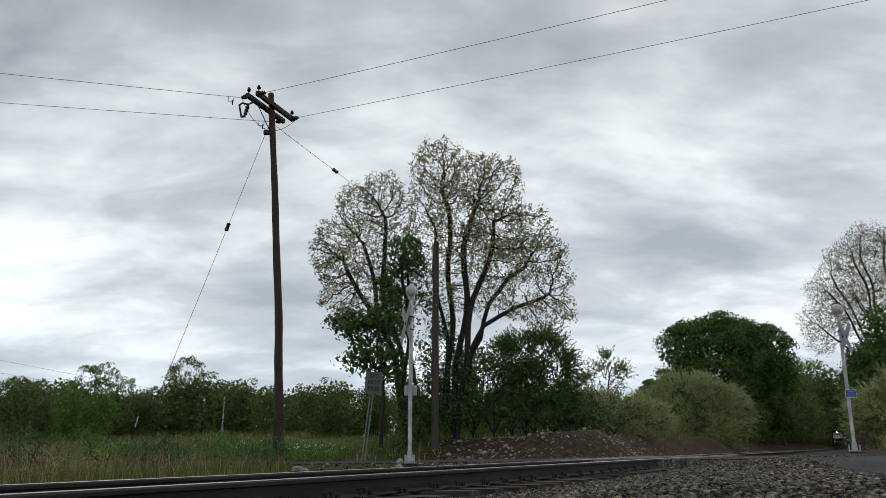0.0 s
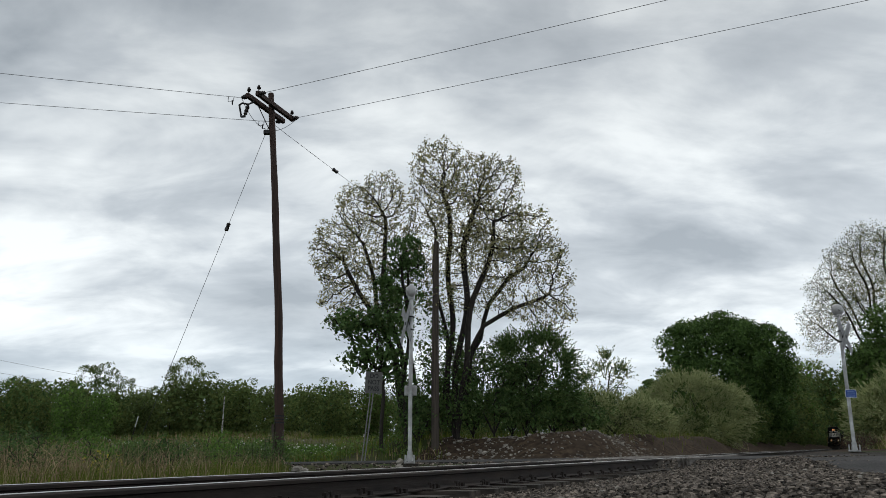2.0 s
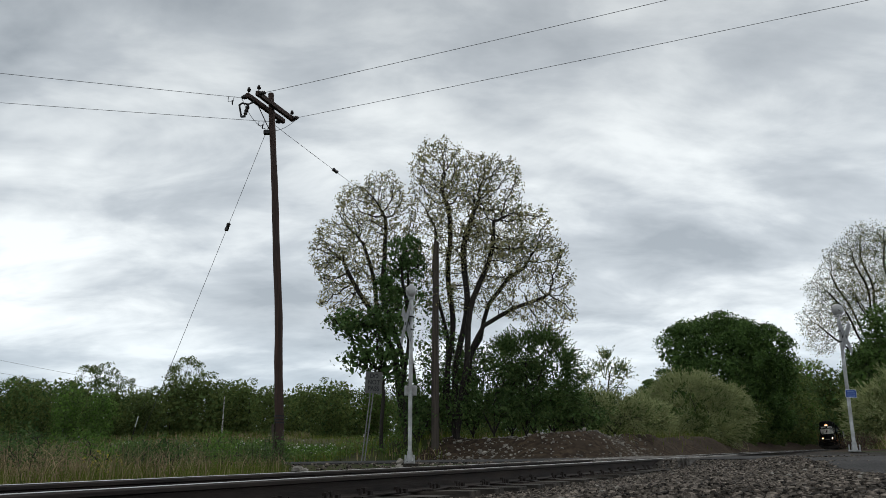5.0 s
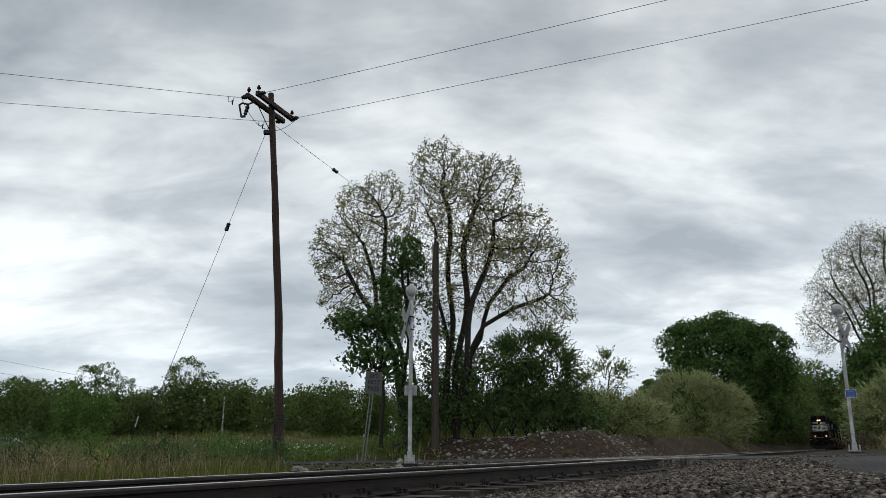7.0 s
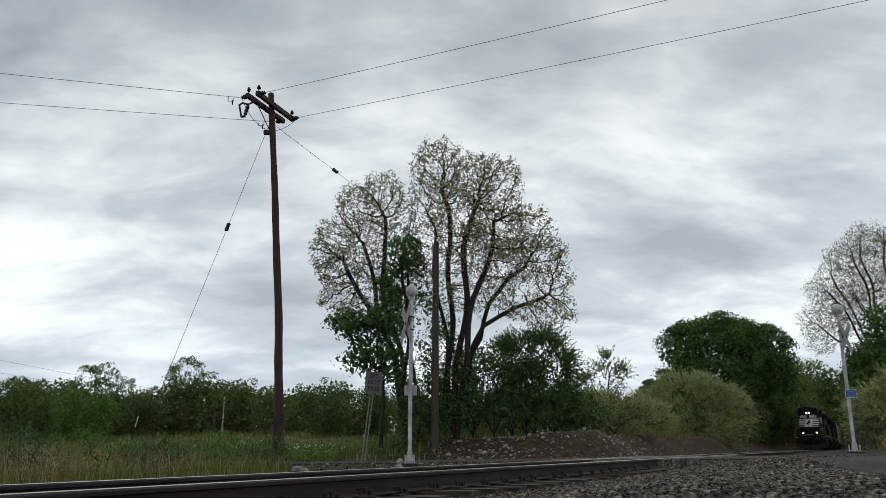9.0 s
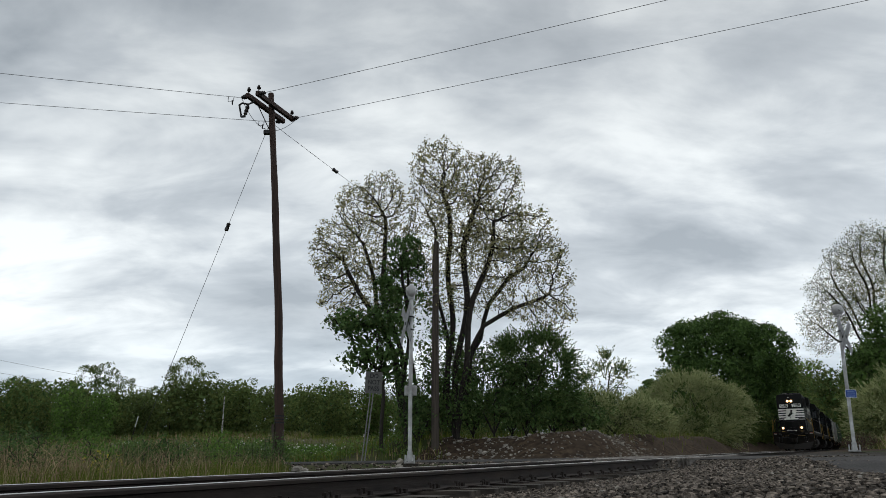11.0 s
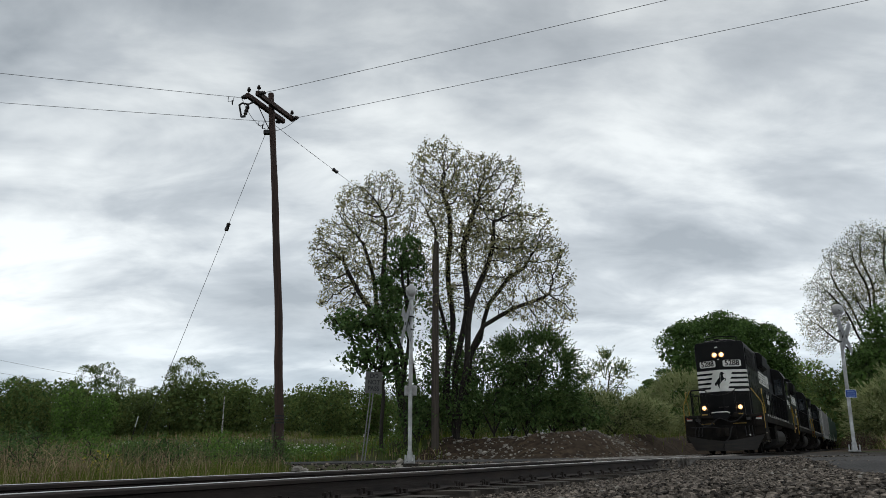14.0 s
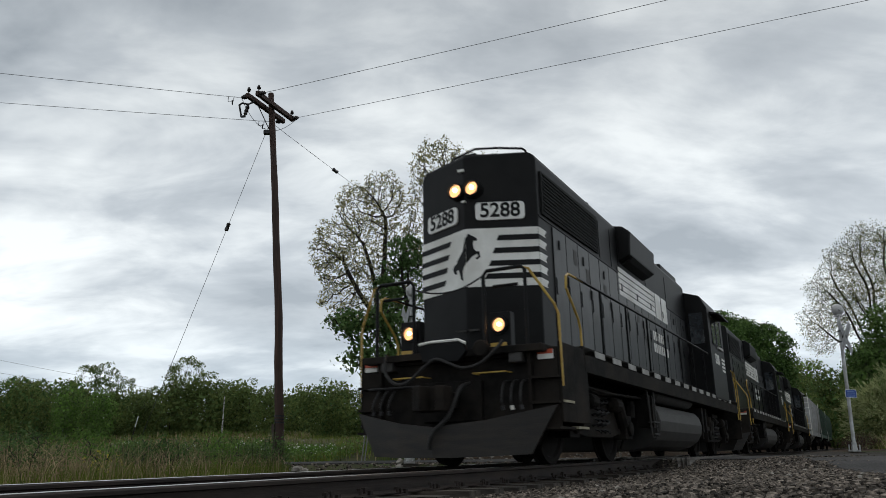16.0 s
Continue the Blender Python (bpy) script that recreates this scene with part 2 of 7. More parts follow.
def quads(name, centres, sizes, mats, rng, parent=None, aspect=0.6, up_bias=0.0, faces_mat=None, m=None, kind="", label="", category="", facing=None, axis=None):
    """Many small leaf blades, each a pointed quad, in one mesh; facing turns their flat sides, axis their length, else they lie at random."""
    c = np.asarray(centres, float)
    n = len(c)
    sz = np.broadcast_to(np.asarray(sizes, float), (n,))
    a = rng.normal(size=(n, 3))
    a[:, 2] += up_bias
    if axis is not None:
        a = np.asarray(axis) + a * 0.38
    if facing is not None:
        nm = np.asarray(facing) + rng.normal(size=(n, 3)) * 0.7
        nm /= np.linalg.norm(nm, axis=1)[:, None]
        a -= (a * nm).sum(1)[:, None] * nm
    a /= np.linalg.norm(a, axis=1)[:, None]
    b = rng.normal(size=(n, 3))
    if facing is not None:
        b = np.cross(nm, a)
    b -= (b * a).sum(1)[:, None] * a
    b /= np.linalg.norm(b, axis=1)[:, None]
    a, b = a * sz[:, None], b * (sz * aspect)[:, None]
    v = np.empty((n, 4, 3))
    v[:, 0], v[:, 1], v[:, 2], v[:, 3] = c - a, c + b - a * 0.1, c + a, c - b - a * 0.1
    me = bpy.data.meshes.new(name)
    me.vertices.add(4 * n), me.loops.add(4 * n), me.polygons.add(n)
    me.vertices.foreach_set("co", v.ravel())
    me.loops.foreach_set("vertex_index", np.arange(4 * n, dtype=np.int32))
    me.polygons.foreach_set("loop_start", np.arange(0, 4 * n, 4, dtype=np.int32))
    me.polygons.foreach_set("loop_total", np.full(n, 4, np.int32))
    for mt in (mats if isinstance(mats, (list, tuple)) else [mats]):
        me.materials.append(mt)
    if faces_mat is not None:
        me.polygons.foreach_set("material_index", np.asarray(faces_mat, np.int32))
    me.update(calc_edges=True)
    ob = new(name, me)
    if m is not None:
        ob.matrix_basis = m
    if parent is not None:
        ob.parent = parent
    return tagged(ob, label, category, "", kind)


# ---- ground ----
def smooth(a, b, x):
    t = min(max((x - a) / (b - a), 0.0), 1.0)
    return t * t * (3 - 2 * t)


ROAD_S0, ROAD_S1 = 7.4, 14.2


def ground_z(s, l):
    """Height of the ground at s along and l across the track."""
    on_road = smooth(ROAD_S0 - 1.6, ROAD_S0 - 0.1, s) * (1 - smooth(ROAD_S1 + 0.1, ROAD_S1 + 2.2, s))
    off = abs(l)
    z = -0.235
    if l > 0:
        z += 0.15 * smooth(1.6, 3.4, l) + 0.03 * smooth(3, 6, l)
        z += 0.10 * smooth(0, 6.5, s) * smooth(1.0, 2.2, l)
    else:
        z += 0.10 * smooth(2.0, 4.5, off)
        z -= 0.15 * smooth(4.5, 7, off) * (1 - smooth(9, 14, off))
    z = z * (1 - on_road) + (-0.03 if off < 1.4 else -0.055) * on_road
    # earth bank beyond the road, with the trees on it
    if s > 13.5 and l < 0:
        bank = smooth(14.4, 17.0, s + 0.4 * math.sin(l * 0.9)) * smooth(2.2, 4.4 if s < 45 else 6.5, off + 0.25 * math.sin(s * 0.8)) * (1 - smooth(10.5, 16, off) * (1 - smooth(30, 45, s)))
        z += bank * (0.98 + 0.4 * smooth(30, 60, s) + 0.12 * noise.noise((s * 0.3, l * 0.3, 0)) + 0.12 * noise.noise((s * 1.3, l * 1.3, 7)) + 0.07 * noise.noise((s * 2.9, l * 2.9, 2)))
    if s > 17 and l > 0:
        z += 2.0 * smooth(5.0, 11, l) * smooth(17, 26, s)
    if off > 16:
        z += 1.1 * smooth(16, 60, off)
    if off > 2.6 and not on_road > 0.9:
        z += 0.05 * noise.noise((s * 0.7, l * 0.7, 3.1))
    return z


def steps(*runs):
    out = []
    for a, b, n in runs:
        out += [a + (b - a) * i / n for i in range(n)]
    return out + [runs[-1][1]]


def build_ground():
    ss = steps((-1800, -200, 5), (-200, -30, 8), (-30, -10, 20), (-10, 30, 100), (30, 70, 50), (70, 250, 36), (250, 2600, 6))
    ls = steps((-2200, -200, 5), (-200, -60, 10), (-60, -20, 25), (-20, 12, 96), (12, 60, 24), (60, 300, 8), (300, 2000, 4))
    me = Mesh()
    ns, nl = len(ss), len(ls)
    me.v = [tuple(T(s, l, ground_z(s, l))) for s in ss for l in ls]
    for i in range(ns - 1):
        for j in range(nl - 1):
            s, l = (ss[i] + ss[i + 1]) / 2, (ls[j] + ls[j + 1]) / 2
            me.f.append((i * nl + j, i * nl + j + 1, (i + 1) * nl + j + 1, (i + 1) * nl + j))
            w = 0.4 * noise.noise((s * 0.5, l * 0.5, 0))
            k = 0
            if -3.2 + w < l < 12 and s < 22 and not (s > 16 and l > 4):
                k = 1
            if abs(l + w) < 2.6:
                k = 1
            if 14 < s + w < 62 and -10 < l < -2.4 or (18 < s and 3 < l + w < 6) or (s > 60 and -9 < l < -2.4):
                k = 2
            me.mi.append(k)
    d = me.data("ground", [GRASS_SOIL, GRAVEL, EARTH])
    d.shade_smooth()
    tagged(new("ground", d), "grassy soil with gravel by the track and an earth bank", "ground", kind="structure")


build_ground()


def build_road():
    me = Mesh()
    ls = steps((-160, -30, 26), (-30, -1.55, 40))
    for run in (ls, steps((1.55, 30, 30), (30, 80, 8))):
        rows = []
        for l in run:
            bend = min(0.007 * max(0, -l - 6) ** 2, 0.8 * max(0, -l - 20) + 1.4)
            e = 0.12 * noise.noise((l * 0.8, 0, 0))
            rows.append([(l, ROAD_S0 + e - bend, -0.10), (l, ROAD_S0 + e - bend, -0.022), (l, 10.8 - bend, 0.0), (l, ROAD_S1 + e - bend, -0.022), (l, ROAD_S1 + e - bend, -0.10)])
        n = len(me.v)
        me.add([p for r in rows for p in r], [(i * 5 + k, i * 5 + k + 1, i * 5 + 6 + k, i * 5 + 5 + k) for i in range(len(rows) - 1) for k in range(4)])
    ob = part("road", me, ASPHALT, m=TRACK)
    tagged(ob, "worn grey asphalt road crossing the railway", "road", kind="structure")


build_road()


def apron_edge(l):
    """Where the asphalt begins along the track on the camera's side: it swings round beside the camera."""
    if l < 3.4:
        return 7.4 - 2.7 * smooth(2.2, 3.4, l)
    return 4.7 - 7.2 * max(0.0, (l - 3.4) / 1.2) ** 1.6


def build_apron():
    me = Mesh()
    ls = steps((2.2, 6.5, 44), (6.5, 30, 24))
    rows = []
    for l in ls:
        s0 = max(apron_edge(l) + 0.25 * noise.noise((l * 2.2, 3, 0)), -30.0)
        row = []
        for k in range(25):
            s = s0 + (7.6 - s0) * k / 24
            z = ground_z(s, l) + 0.018
            w = smooth(4.0, 7.4, s)
            row.append((l, s, (z - (0.03 if k == 0 else 0)) * (1 - w) - 0.026 * w))
        rows.append(row)
    me.add([p for r in rows for p in r], [(i * 25 + k, i * 25 + k + 1, i * 25 + 26 + k, i * 25 + 25 + k) for i in range(len(rows) - 1) for k in range(24)])
    tagged(part("road_apron", me, ASPHALT, m=TRACK), "worn grey asphalt apron beside the gravel", "road", kind="structure")


build_apron()


# ---- the train ----
BLACK = material("black_engine_paint", (0.0075, 0.0078, 0.0085), (0.005, 0.005, 0.0055), 3, rough=0.45, bump=0.05, bump_scale=12, dirt=(0.012, 0.0118, 0.0115), dirt_scale=0.9, spec=0.12)
GRIME = material("grimy_underframe", (0.016, 0.0145, 0.0135), (0.008, 0.0075, 0.007), 7, rough=0.7, bump=0.3, bump_scale=30, dirt=(0.028, 0.023, 0.019), dirt_scale=1.4, spec=0.06)
DOOR_PAINT = material("dusty_black_door_paint", (0.013, 0.0135, 0.0145), (0.007, 0.0072, 0.008), 2.5, rough=0.3, bump=0.28, bump_scale=2.6, stretch=(1, 1, 0.4), pieces=0.6, dirt=(0.034, 0.034, 0.033), dirt_scale=0.8, spec=0.14)
WHITE_PAINT = material("white_paint", (0.84, 0.83, 0.79), (0.70, 0.69, 0.65), 3, rough=0.45, dirt=(0.60, 0.58, 0.53), dirt_scale=1.6)
YELLOW_PAINT = material("yellow_handrail_paint", (0.50, 0.33, 0.06), (0.36, 0.22, 0.04), 6, rough=0.5)
TANK_GREY = material("dusty_tank_paint", (0.042, 0.039, 0.036), (0.022, 0.0205, 0.019), 3, rough=0.65, bump=0.15, dirt=(0.03, 0.027, 0.025), dirt_scale=1.3)
BOARD = material("lit_number_board", (0.62, 0.63, 0.62), (0.54, 0.55, 0.54), rough=0.4, glow=(1.0, 0.97, 0.92, 0.06))
LAMP = material("headlight_reflector", (0.1, 0.08, 0.06), rough=0.3, glow=(1.0, 0.50, 0.21, 1.7))
BULB = material("headlight_bulb", (0.1, 0.08, 0.06), rough=0.3, glow=(1.0, 0.56, 0.26, 150.0))
MARK = material("dusty_white_mark", (0.40, 0.39, 0.37), (0.27, 0.26, 0.245), 5, rough=0.7)
CAB_GLASS = material("dark_cab_glass", (0.02, 0.025, 0.03), rough=0.08, spec=0.8)
RED_PAINT = material("red_warning_paint", (0.55, 0.09, 0.04), rough=0.5)
WHEEL_STEEL = material("wheel_steel", (0.014, 0.012, 0.011), (0.008, 0.007, 0.0065), 10, rough=0.8, metal=0.0, spec=0.1)
HOPPER_GREY = material("pale_grey_car_paint", (0.42, 0.43, 0.43), (0.30, 0.30, 0.30), 1.5, rough=0.6, dirt=(0.22, 0.20, 0.18), dirt_scale=0.5, stretch=(1, 1, 0.3))
HOPPER_GREEN = material("dull_green_car_paint", (0.05, 0.11, 0.075), (0.035, 0.075, 0.05), 1.5, rough=0.6, dirt=(0.07, 0.08, 0.065), dirt_scale=0.5, stretch=(1, 1, 0.3))

HOSE = material("black_rubber_hose", (0.022, 0.021, 0.020), (0.012, 0.011, 0.011), 12, rough=0.6, spec=0.3)


def eased(pts, n=5):
    """A smooth line through the given points."""
    p = [Vector(q) for q in pts]
    p = [p[0] * 2 - p[1]] + p + [p[-1] * 2 - p[-2]]
    out = []
    for i in range(1, len(p) - 2):
        for k in range(n):
            t = k / n
            out.append(0.5 * (2 * p[i] + (p[i + 1] - p[i - 1]) * t + (2 * p[i - 1] - 5 * p[i] + 4 * p[i + 1] - p[i + 2]) * t * t + (3 * p[i] - p[i - 1] - 3 * p[i + 1] + p[i + 2]) * t ** 3))
    return out + [p[-2]]


def text_data(body, size, depth=0.004):
    cu = bpy.data.curves.new("lettering", "FONT")
    cu.body, cu.size, cu.extrude, cu.align_x, cu.align_y, cu.offset = body, size, depth, "CENTER", "CENTER", size * 0.022
    ob = bpy.data.objects.new("lettering", cu)
    scene.collection.objects.link(ob)
    me = bpy.data.meshes.new_from_object(ob.evaluated_get(bpy.context.evaluated_depsgraph_get()))
    bpy.data.objects.remove(ob)
    return me


def lettering(name, body, size, m, mt, parent, label="", squeeze=1.0):
    me = text_data(body, size)
    me.transform(Matrix.Diagonal((squeeze, 1, 1, 1)))
    me.materials.clear()
    me.materials.append(mt)
    return part(name, me, None, parent, label, m=m)


NOSE = 0.42      # how far the hood's corners lie behind its middle edge
HALF = 0.94
FACET = math.hypot(NOSE, HALF)


def facet(u, v, d=0.0):
    """A point on the two-sided end of the hood: u across from the middle edge, v height, d out from the sheet."""
    e = 1 if u >= 0 else -1
    c, n = HALF / FACET, NOSE / FACET
    return (u * c + e * n * d, abs(u) * n - c * d, v)


def round_rect(u0, u1, v0, v1, r, n=4):
    out = []
    for cu, cv, a0 in ((u1 - r, v1 - r, 0), (u0 + r, v1 - r, 90), (u0 + r, v0 + r, 180), (u1 - r, v0 + r, 270)):
        out += [(cu + r * math.cos(radians(a0 + 90 * k / n)), cv + r * math.sin(radians(a0 + 90 * k / n))) for k in range(n + 1)]
    return out


def along_side(side, out):
    """Maps (y, z, depth) onto a side sheet at x = out."""
    return lambda u, v, d: (side * (out + d), u, v)


def wheelset(parent, y):
    ws = Mesh()
    prof = [(0.10, -0.09), (0.10, -0.06), (0.40, -0.035), (0.43, -0.07), (0.505, -0.07), (0.51, 0.045), (0.535, 0.055), (0.535, 0.075), (0.43, 0.07), (0.40, 0.0), (0.1, 0.02), (0.1, 0.05)]
    ws.lathe(prof, (0.7525, 0, 0), (-1, 0, 0), 28)
    ws.lathe(prof, (-0.7525, 0, 0), (1, 0, 0), 28)
    ws.tube([(-0.95, 0, 0), (0.95, 0, 0)], 0.085, 10)
    return part("wheelset", ws, WHEEL_STEEL, parent, smooth=True, m=pose(0, y, 0.508))


def bogie_frame(parent, yc, half_base, name="truck_frame"):
    fr = Mesh()
    for s in (-1, 1):
        m = along_side(s, 1.0)
        b = half_base
        fr.prism([(-b - 0.35, 0.42), (-b - 0.35, 0.72), (-b + 0.3, 0.78), (-0.55, 0.98), (0.55, 0.98), (b - 0.3, 0.78), (b + 0.35, 0.72), (b + 0.35, 0.42), (b - 0.3, 0.42), (0.6, 0.36), (-0.6, 0.36), (-b + 0.3, 0.42)],
                 lambda u, v, d: (s * (1.0 + d), yc + u, v), -0.07, 0.07)
        for w in (-b, b):
            fr.box(s * 1.04 - 0.1, s * 1.04 + 0.12, yc + w - 0.2, yc + w + 0.2, 0.34, 0.72)
            fr.lathe([(0.12, 0), (0.12, 0.05), (0.05, 0.07)], (s * 1.16, yc + w, 0.508), (s, 0, 0), 12)
            for q in (-0.36, 0.36):
                fr.tube([(s * 1.1, yc + w + q, 0.70), (s * 1.1, yc + w + q, 0.98)], 0.085, 10)
        fr.box(s * 1.08 - 0.05, s * 1.08 + 0.05, yc - 0.45, yc + 0.45, 0.98, 1.08)
        for q in (-0.9, 0.9):
            fr.tube([(s * 1.13, yc + q, 0.85), (s * 1.13, yc + q * 1.25, 0.55)], 0.1, 10)
    fr.box(-0.9, 0.9, yc - 0.3, yc + 0.3, 0.6, 1.05)
    return part(name, fr, GRIME, parent, bevel=0.012)


def locomotive(lead):
    """A high-hood diesel running long hood first; y = 0 is the hood's front edge."""
    eng = thing("locomotive", (0, 0, 0), "black diesel locomotive with white striped nose and lit headlights" if lead else
                "black diesel locomotive coupled behind another one", "locomotive", "locomotives of the train", m=TRACK)
    # hood, one shell with a two-sided end and rounded roof edges
    sec = [(-HALF, 1.42), (-HALF, 4.25), (-0.91, 4.33), (-0.83, 4.37), (0.83, 4.37), (0.91, 4.33), (HALF, 4.25), (HALF, 1.42)]
    hood = Mesh()
    ys = (None, 10.85)
    ring0 = [(x, NOSE * abs(x) / HALF, z) for x, z in sec]
    top_mid = [(0, 0.03, 4.37), (0, 0, 4.31), (0, 0, 1.42)]
    n = len(sec)
    hood.add(ring0 + [(x, 10.85, z) for x, z in sec] + top_mid,
             [(i, i + 1, n + i + 1, n + i) for i in range(n - 1)] + [(n - 1, 0, n, 2 * n - 1), tuple(range(n, 2 * n))]
             + [(0, 2 * n + 2, 2 * n + 1, 1), (1, 2 * n + 1, 2), (2, 2 * n + 1, 2 * n, 3), (3, 2 * n, 4), (4, 2 * n, 2 * n + 1, 5), (5, 2 * n + 1, 6), (6, 2 * n + 1, 2 * n + 2, 7), (0, 7, 2 * n + 2)])
    part("long_hood", hood, BLACK, eng, bevel=0.02)
    # frame and walkway
    fr = Mesh()
    fr.box(-1.46, 1.46, 0.45, 14.75, 1.38, 1.50)
    fr.box(-1.05, 1.05, -0.50, 15.4, 1.30, 1.418)
    for s in (-1, 1):
        fr.box(s * 1.40 - 0.06, s * 1.40 + 0.06, 0.5, 14.7, 1.16, 1.48)
    fr.box(-0.6, 0.6, -0.4, 15.2, 0.78, 1.30)
    part("underframe", fr, GRIME, eng, bevel=0.01)
    part("cooling_deck", Mesh().box(-1.3, 1.3, -0.62, -0.05, 1.34, 1.43), GRIME, eng, bevel=0.01)
    # pilot sheet with the step wells behind it
    for y, e in ((-0.43, 1), (15.30, -1)):
        pl = Mesh()
        pl.prism([(-1.42, 0.45), (-1.42, 1.40), (1.42, 1.40), (1.42, 0.45), (0.5, 0.40), (-0.5, 0.40)], lambda u, v, d: (u, y + d, v), 0, 0.06)
        pl.prism([(-0.42, 0.55), (-0.42, 1.05), (0.42, 1.05), (0.42, 0.55)], lambda u, v, d: (u, y - e * 0.02 + d, v), -0.05, 0.1)
        part("pilot_sheet", pl, GRIME, eng, bevel=0.01)
        cp = Mesh()
        yy = y - e * 0.1
        cp.box(-0.13, 0.13, min(yy, yy - e * 0.45), max(yy, yy - e * 0.45), 0.70, 0.90)
        cp.prism([(-0.20, 0), (-0.20, 0.26), (-0.06, 0.33), (0.0, 0.16), (0.10, 0.14), (0.13, 0.30), (0.22, 0.24), (0.22, 0.0)], lambda u, v, d: (u, yy - e * (0.36 + v), 0.65 + d), 0, 0.30)
        part("coupler", cp, GRIME, eng, bevel=0.015)
        pw = Mesh()
        ed = [(-1.42, 0.06, 0.70), (-0.62, 0.36, 0.54), (0.0, 0.56, 0.47), (0.62, 0.36, 0.54), (1.42, 0.06, 0.70)]
        lo = [(-1.10, 0.15, 0.14), (-0.62, 0.34, 0.12), (0.0, 0.54, 0.11), (0.62, 0.34, 0.12), (1.10, 0.15, 0.14)]
        vs = [(x, y - e * (d + o), z) for o in (0.0, 0.035) for x, d, z in (*ed, *lo)]
        fs = []
        for k in range(4):
            fs += [(k, k + 1, 6 + k, 5 + k), (10 + k, 15 + k, 16 + k, 11 + k), (k, 10 + k, 11 + k, k + 1), (5 + k, 6 + k, 16 + k, 15 + k)]
        fs += [(0, 5, 15, 10), (4, 14, 19, 9)]
        pw.add(vs, fs)
        part("plough", pw, material("scuffed_plough_steel", (0.026, 0.019, 0.014), (0.009, 0.0078, 0.007), 4, rough=0.62, bump=0.15, stretch=(0.6, 0.6, 3), dirt=(0.013, 0.011, 0.0095)), eng)
        if not lead:
            continue
        if e < 0:
            break
        for s in (-1, 1):
            st = Mesh()
            for z, w in ((0.42, 0.0), (0.72, 0.02), (1.02, 0.04)):
                st.box(s * 1.25 - 0.19, s * 1.25 + 0.19, -0.52, 0.42, z, z + 0.03)
            st.box(s * 1.08 - 0.02, s * 1.08 + 0.02, -0.52, 0.44, 0.42, 1.36)
            st.box(s * 1.25 - 0.17, s * 1.25 + 0.17, 0.40, 0.46, 0.42, 1.36)
            part("step_well", st, GRIME, eng)
            for z in (0.73, 0.43):
                part("step_edge", Mesh().box(s * 1.44 - 0.06, s * 1.44 + 0.035, -0.40 if z > 0.5 else 0.05, -0.05 if z > 0.5 else 0.45, z, z + 0.03), material("pale_step_edge", (0.38, 0.34, 0.24), rough=0.7), eng)
            part("corner_plate", Mesh().box(s * 1.44 - 0.015, s * 1.44 + 0.015, -0.43, 0.60, 0.50, 1.46), GRIME, eng, bevel=0.01)
    # trucks
    for yc in (2.17, 12.53):
        bogie_frame(eng, yc, 1.37)
        for w in (-1.37, 1.37):
            WHEELS.append((wheelset(eng, yc + w), yc + w))
    # fuel tank and air reservoirs
    tk = Mesh()
    tk.prism([(-1.08, 0.22), (-1.26, 0.34), (-1.36, 0.50), (-1.38, 0.68), (-1.34, 0.84), (-1.24, 0.97), (1.24, 0.97), (1.34, 0.84), (1.38, 0.68), (1.36, 0.50), (1.26, 0.34), (1.08, 0.22), (0.8, 0.15), (-0.8, 0.15)], lambda u, v, d: (u, d, v), 4.9, 9.0)
    part("fuel_tank", tk, TANK_GREY, eng, bevel=0.03)
    for s in (-1, 1):
        lad = Mesh().tube([(s * 1.40, 3.95, 1.2), (s * 1.42, 4.05, 0.38), (s * 1.42, 4.42, 0.38), (s * 1.40, 4.42, 1.2)], 0.016, 6)
        part("side_ladder", lad, TANK_GREY, eng)
        for zz in (0.42, 0.62):
            part("ladder_step", Mesh().box(s * 1.42 - 0.05, s * 1.42 + 0.05, 4.04, 4.42, zz, zz + 0.02), TANK_GREY, eng)
        for yc in (2.17, 12.53):
            for q in (-0.62, 0.62):
                part("brake_cylinder", Mesh().lathe([(0.05, 0), (0.11, 0.03), (0.11, 0.3), (0.05, 0.34)], (s * 1.16, yc + q - 0.17, 0.86), (0, 1, 0), 12), GRIME, eng)
            for q in (-0.22, 0.0, 0.22):
                coil = [(s * 1.1 + 0.07 * math.cos(a * 0.9), yc + q + 0.07 * math.sin(a * 0.9), 0.42 + 0.022 * a) for a in range(0, 24)]
                part("spring", Mesh().tube(coil, 0.016, 5), DARK_IRON, eng)
            for q in (-1.9, 1.9):
                part("sand_pipe", Mesh().tube([(s * 1.1, yc + q * 0.9, 1.2), (s * 1.05, yc + q, 0.7), (s * 0.85, yc + q * 0.98, 0.2)], 0.018, 6), GRIME, eng)
        r = Mesh()
        r.lathe([(0.10, 0), (0.17, 0.06), (0.18, 0.12), (0.18, 3.3), (0.17, 3.4), (0.1, 3.45)], (s * 1.17, 5.0, 1.20), (0, 1, 0), 16)
        part("air_reservoir", r, TANK_GREY, eng, smooth=True)
        br = Mesh()
        for y0 in (4.2, 4.5, 9.3, 9.75):
            part("hanger", Mesh().box(s * 1.25 - 0.10, s * 1.25 + 0.10, y0, y0 + 0.16, 0.55, 1.1), GRIME, eng)
        br.tube([(s * 1.22, 0.7, 1.05), (s * 1.24, 2.0, 1.0), (s * 1.22, 4.8, 1.05)], 0.025, 6)
        part("piping", br, GRIME, eng)
    # hood doors in a row, each a panel of its own, and the strip above them
    door = Mesh().box(0, 0.016, 0.012, 0.548, 1.50, 3.36)
    door.box(0.012, 0.03, 0.05, 0.09, 2.35, 2.60)
    dd = door.data("hood_door", [DOOR_PAINT])
    normals_out(dd)
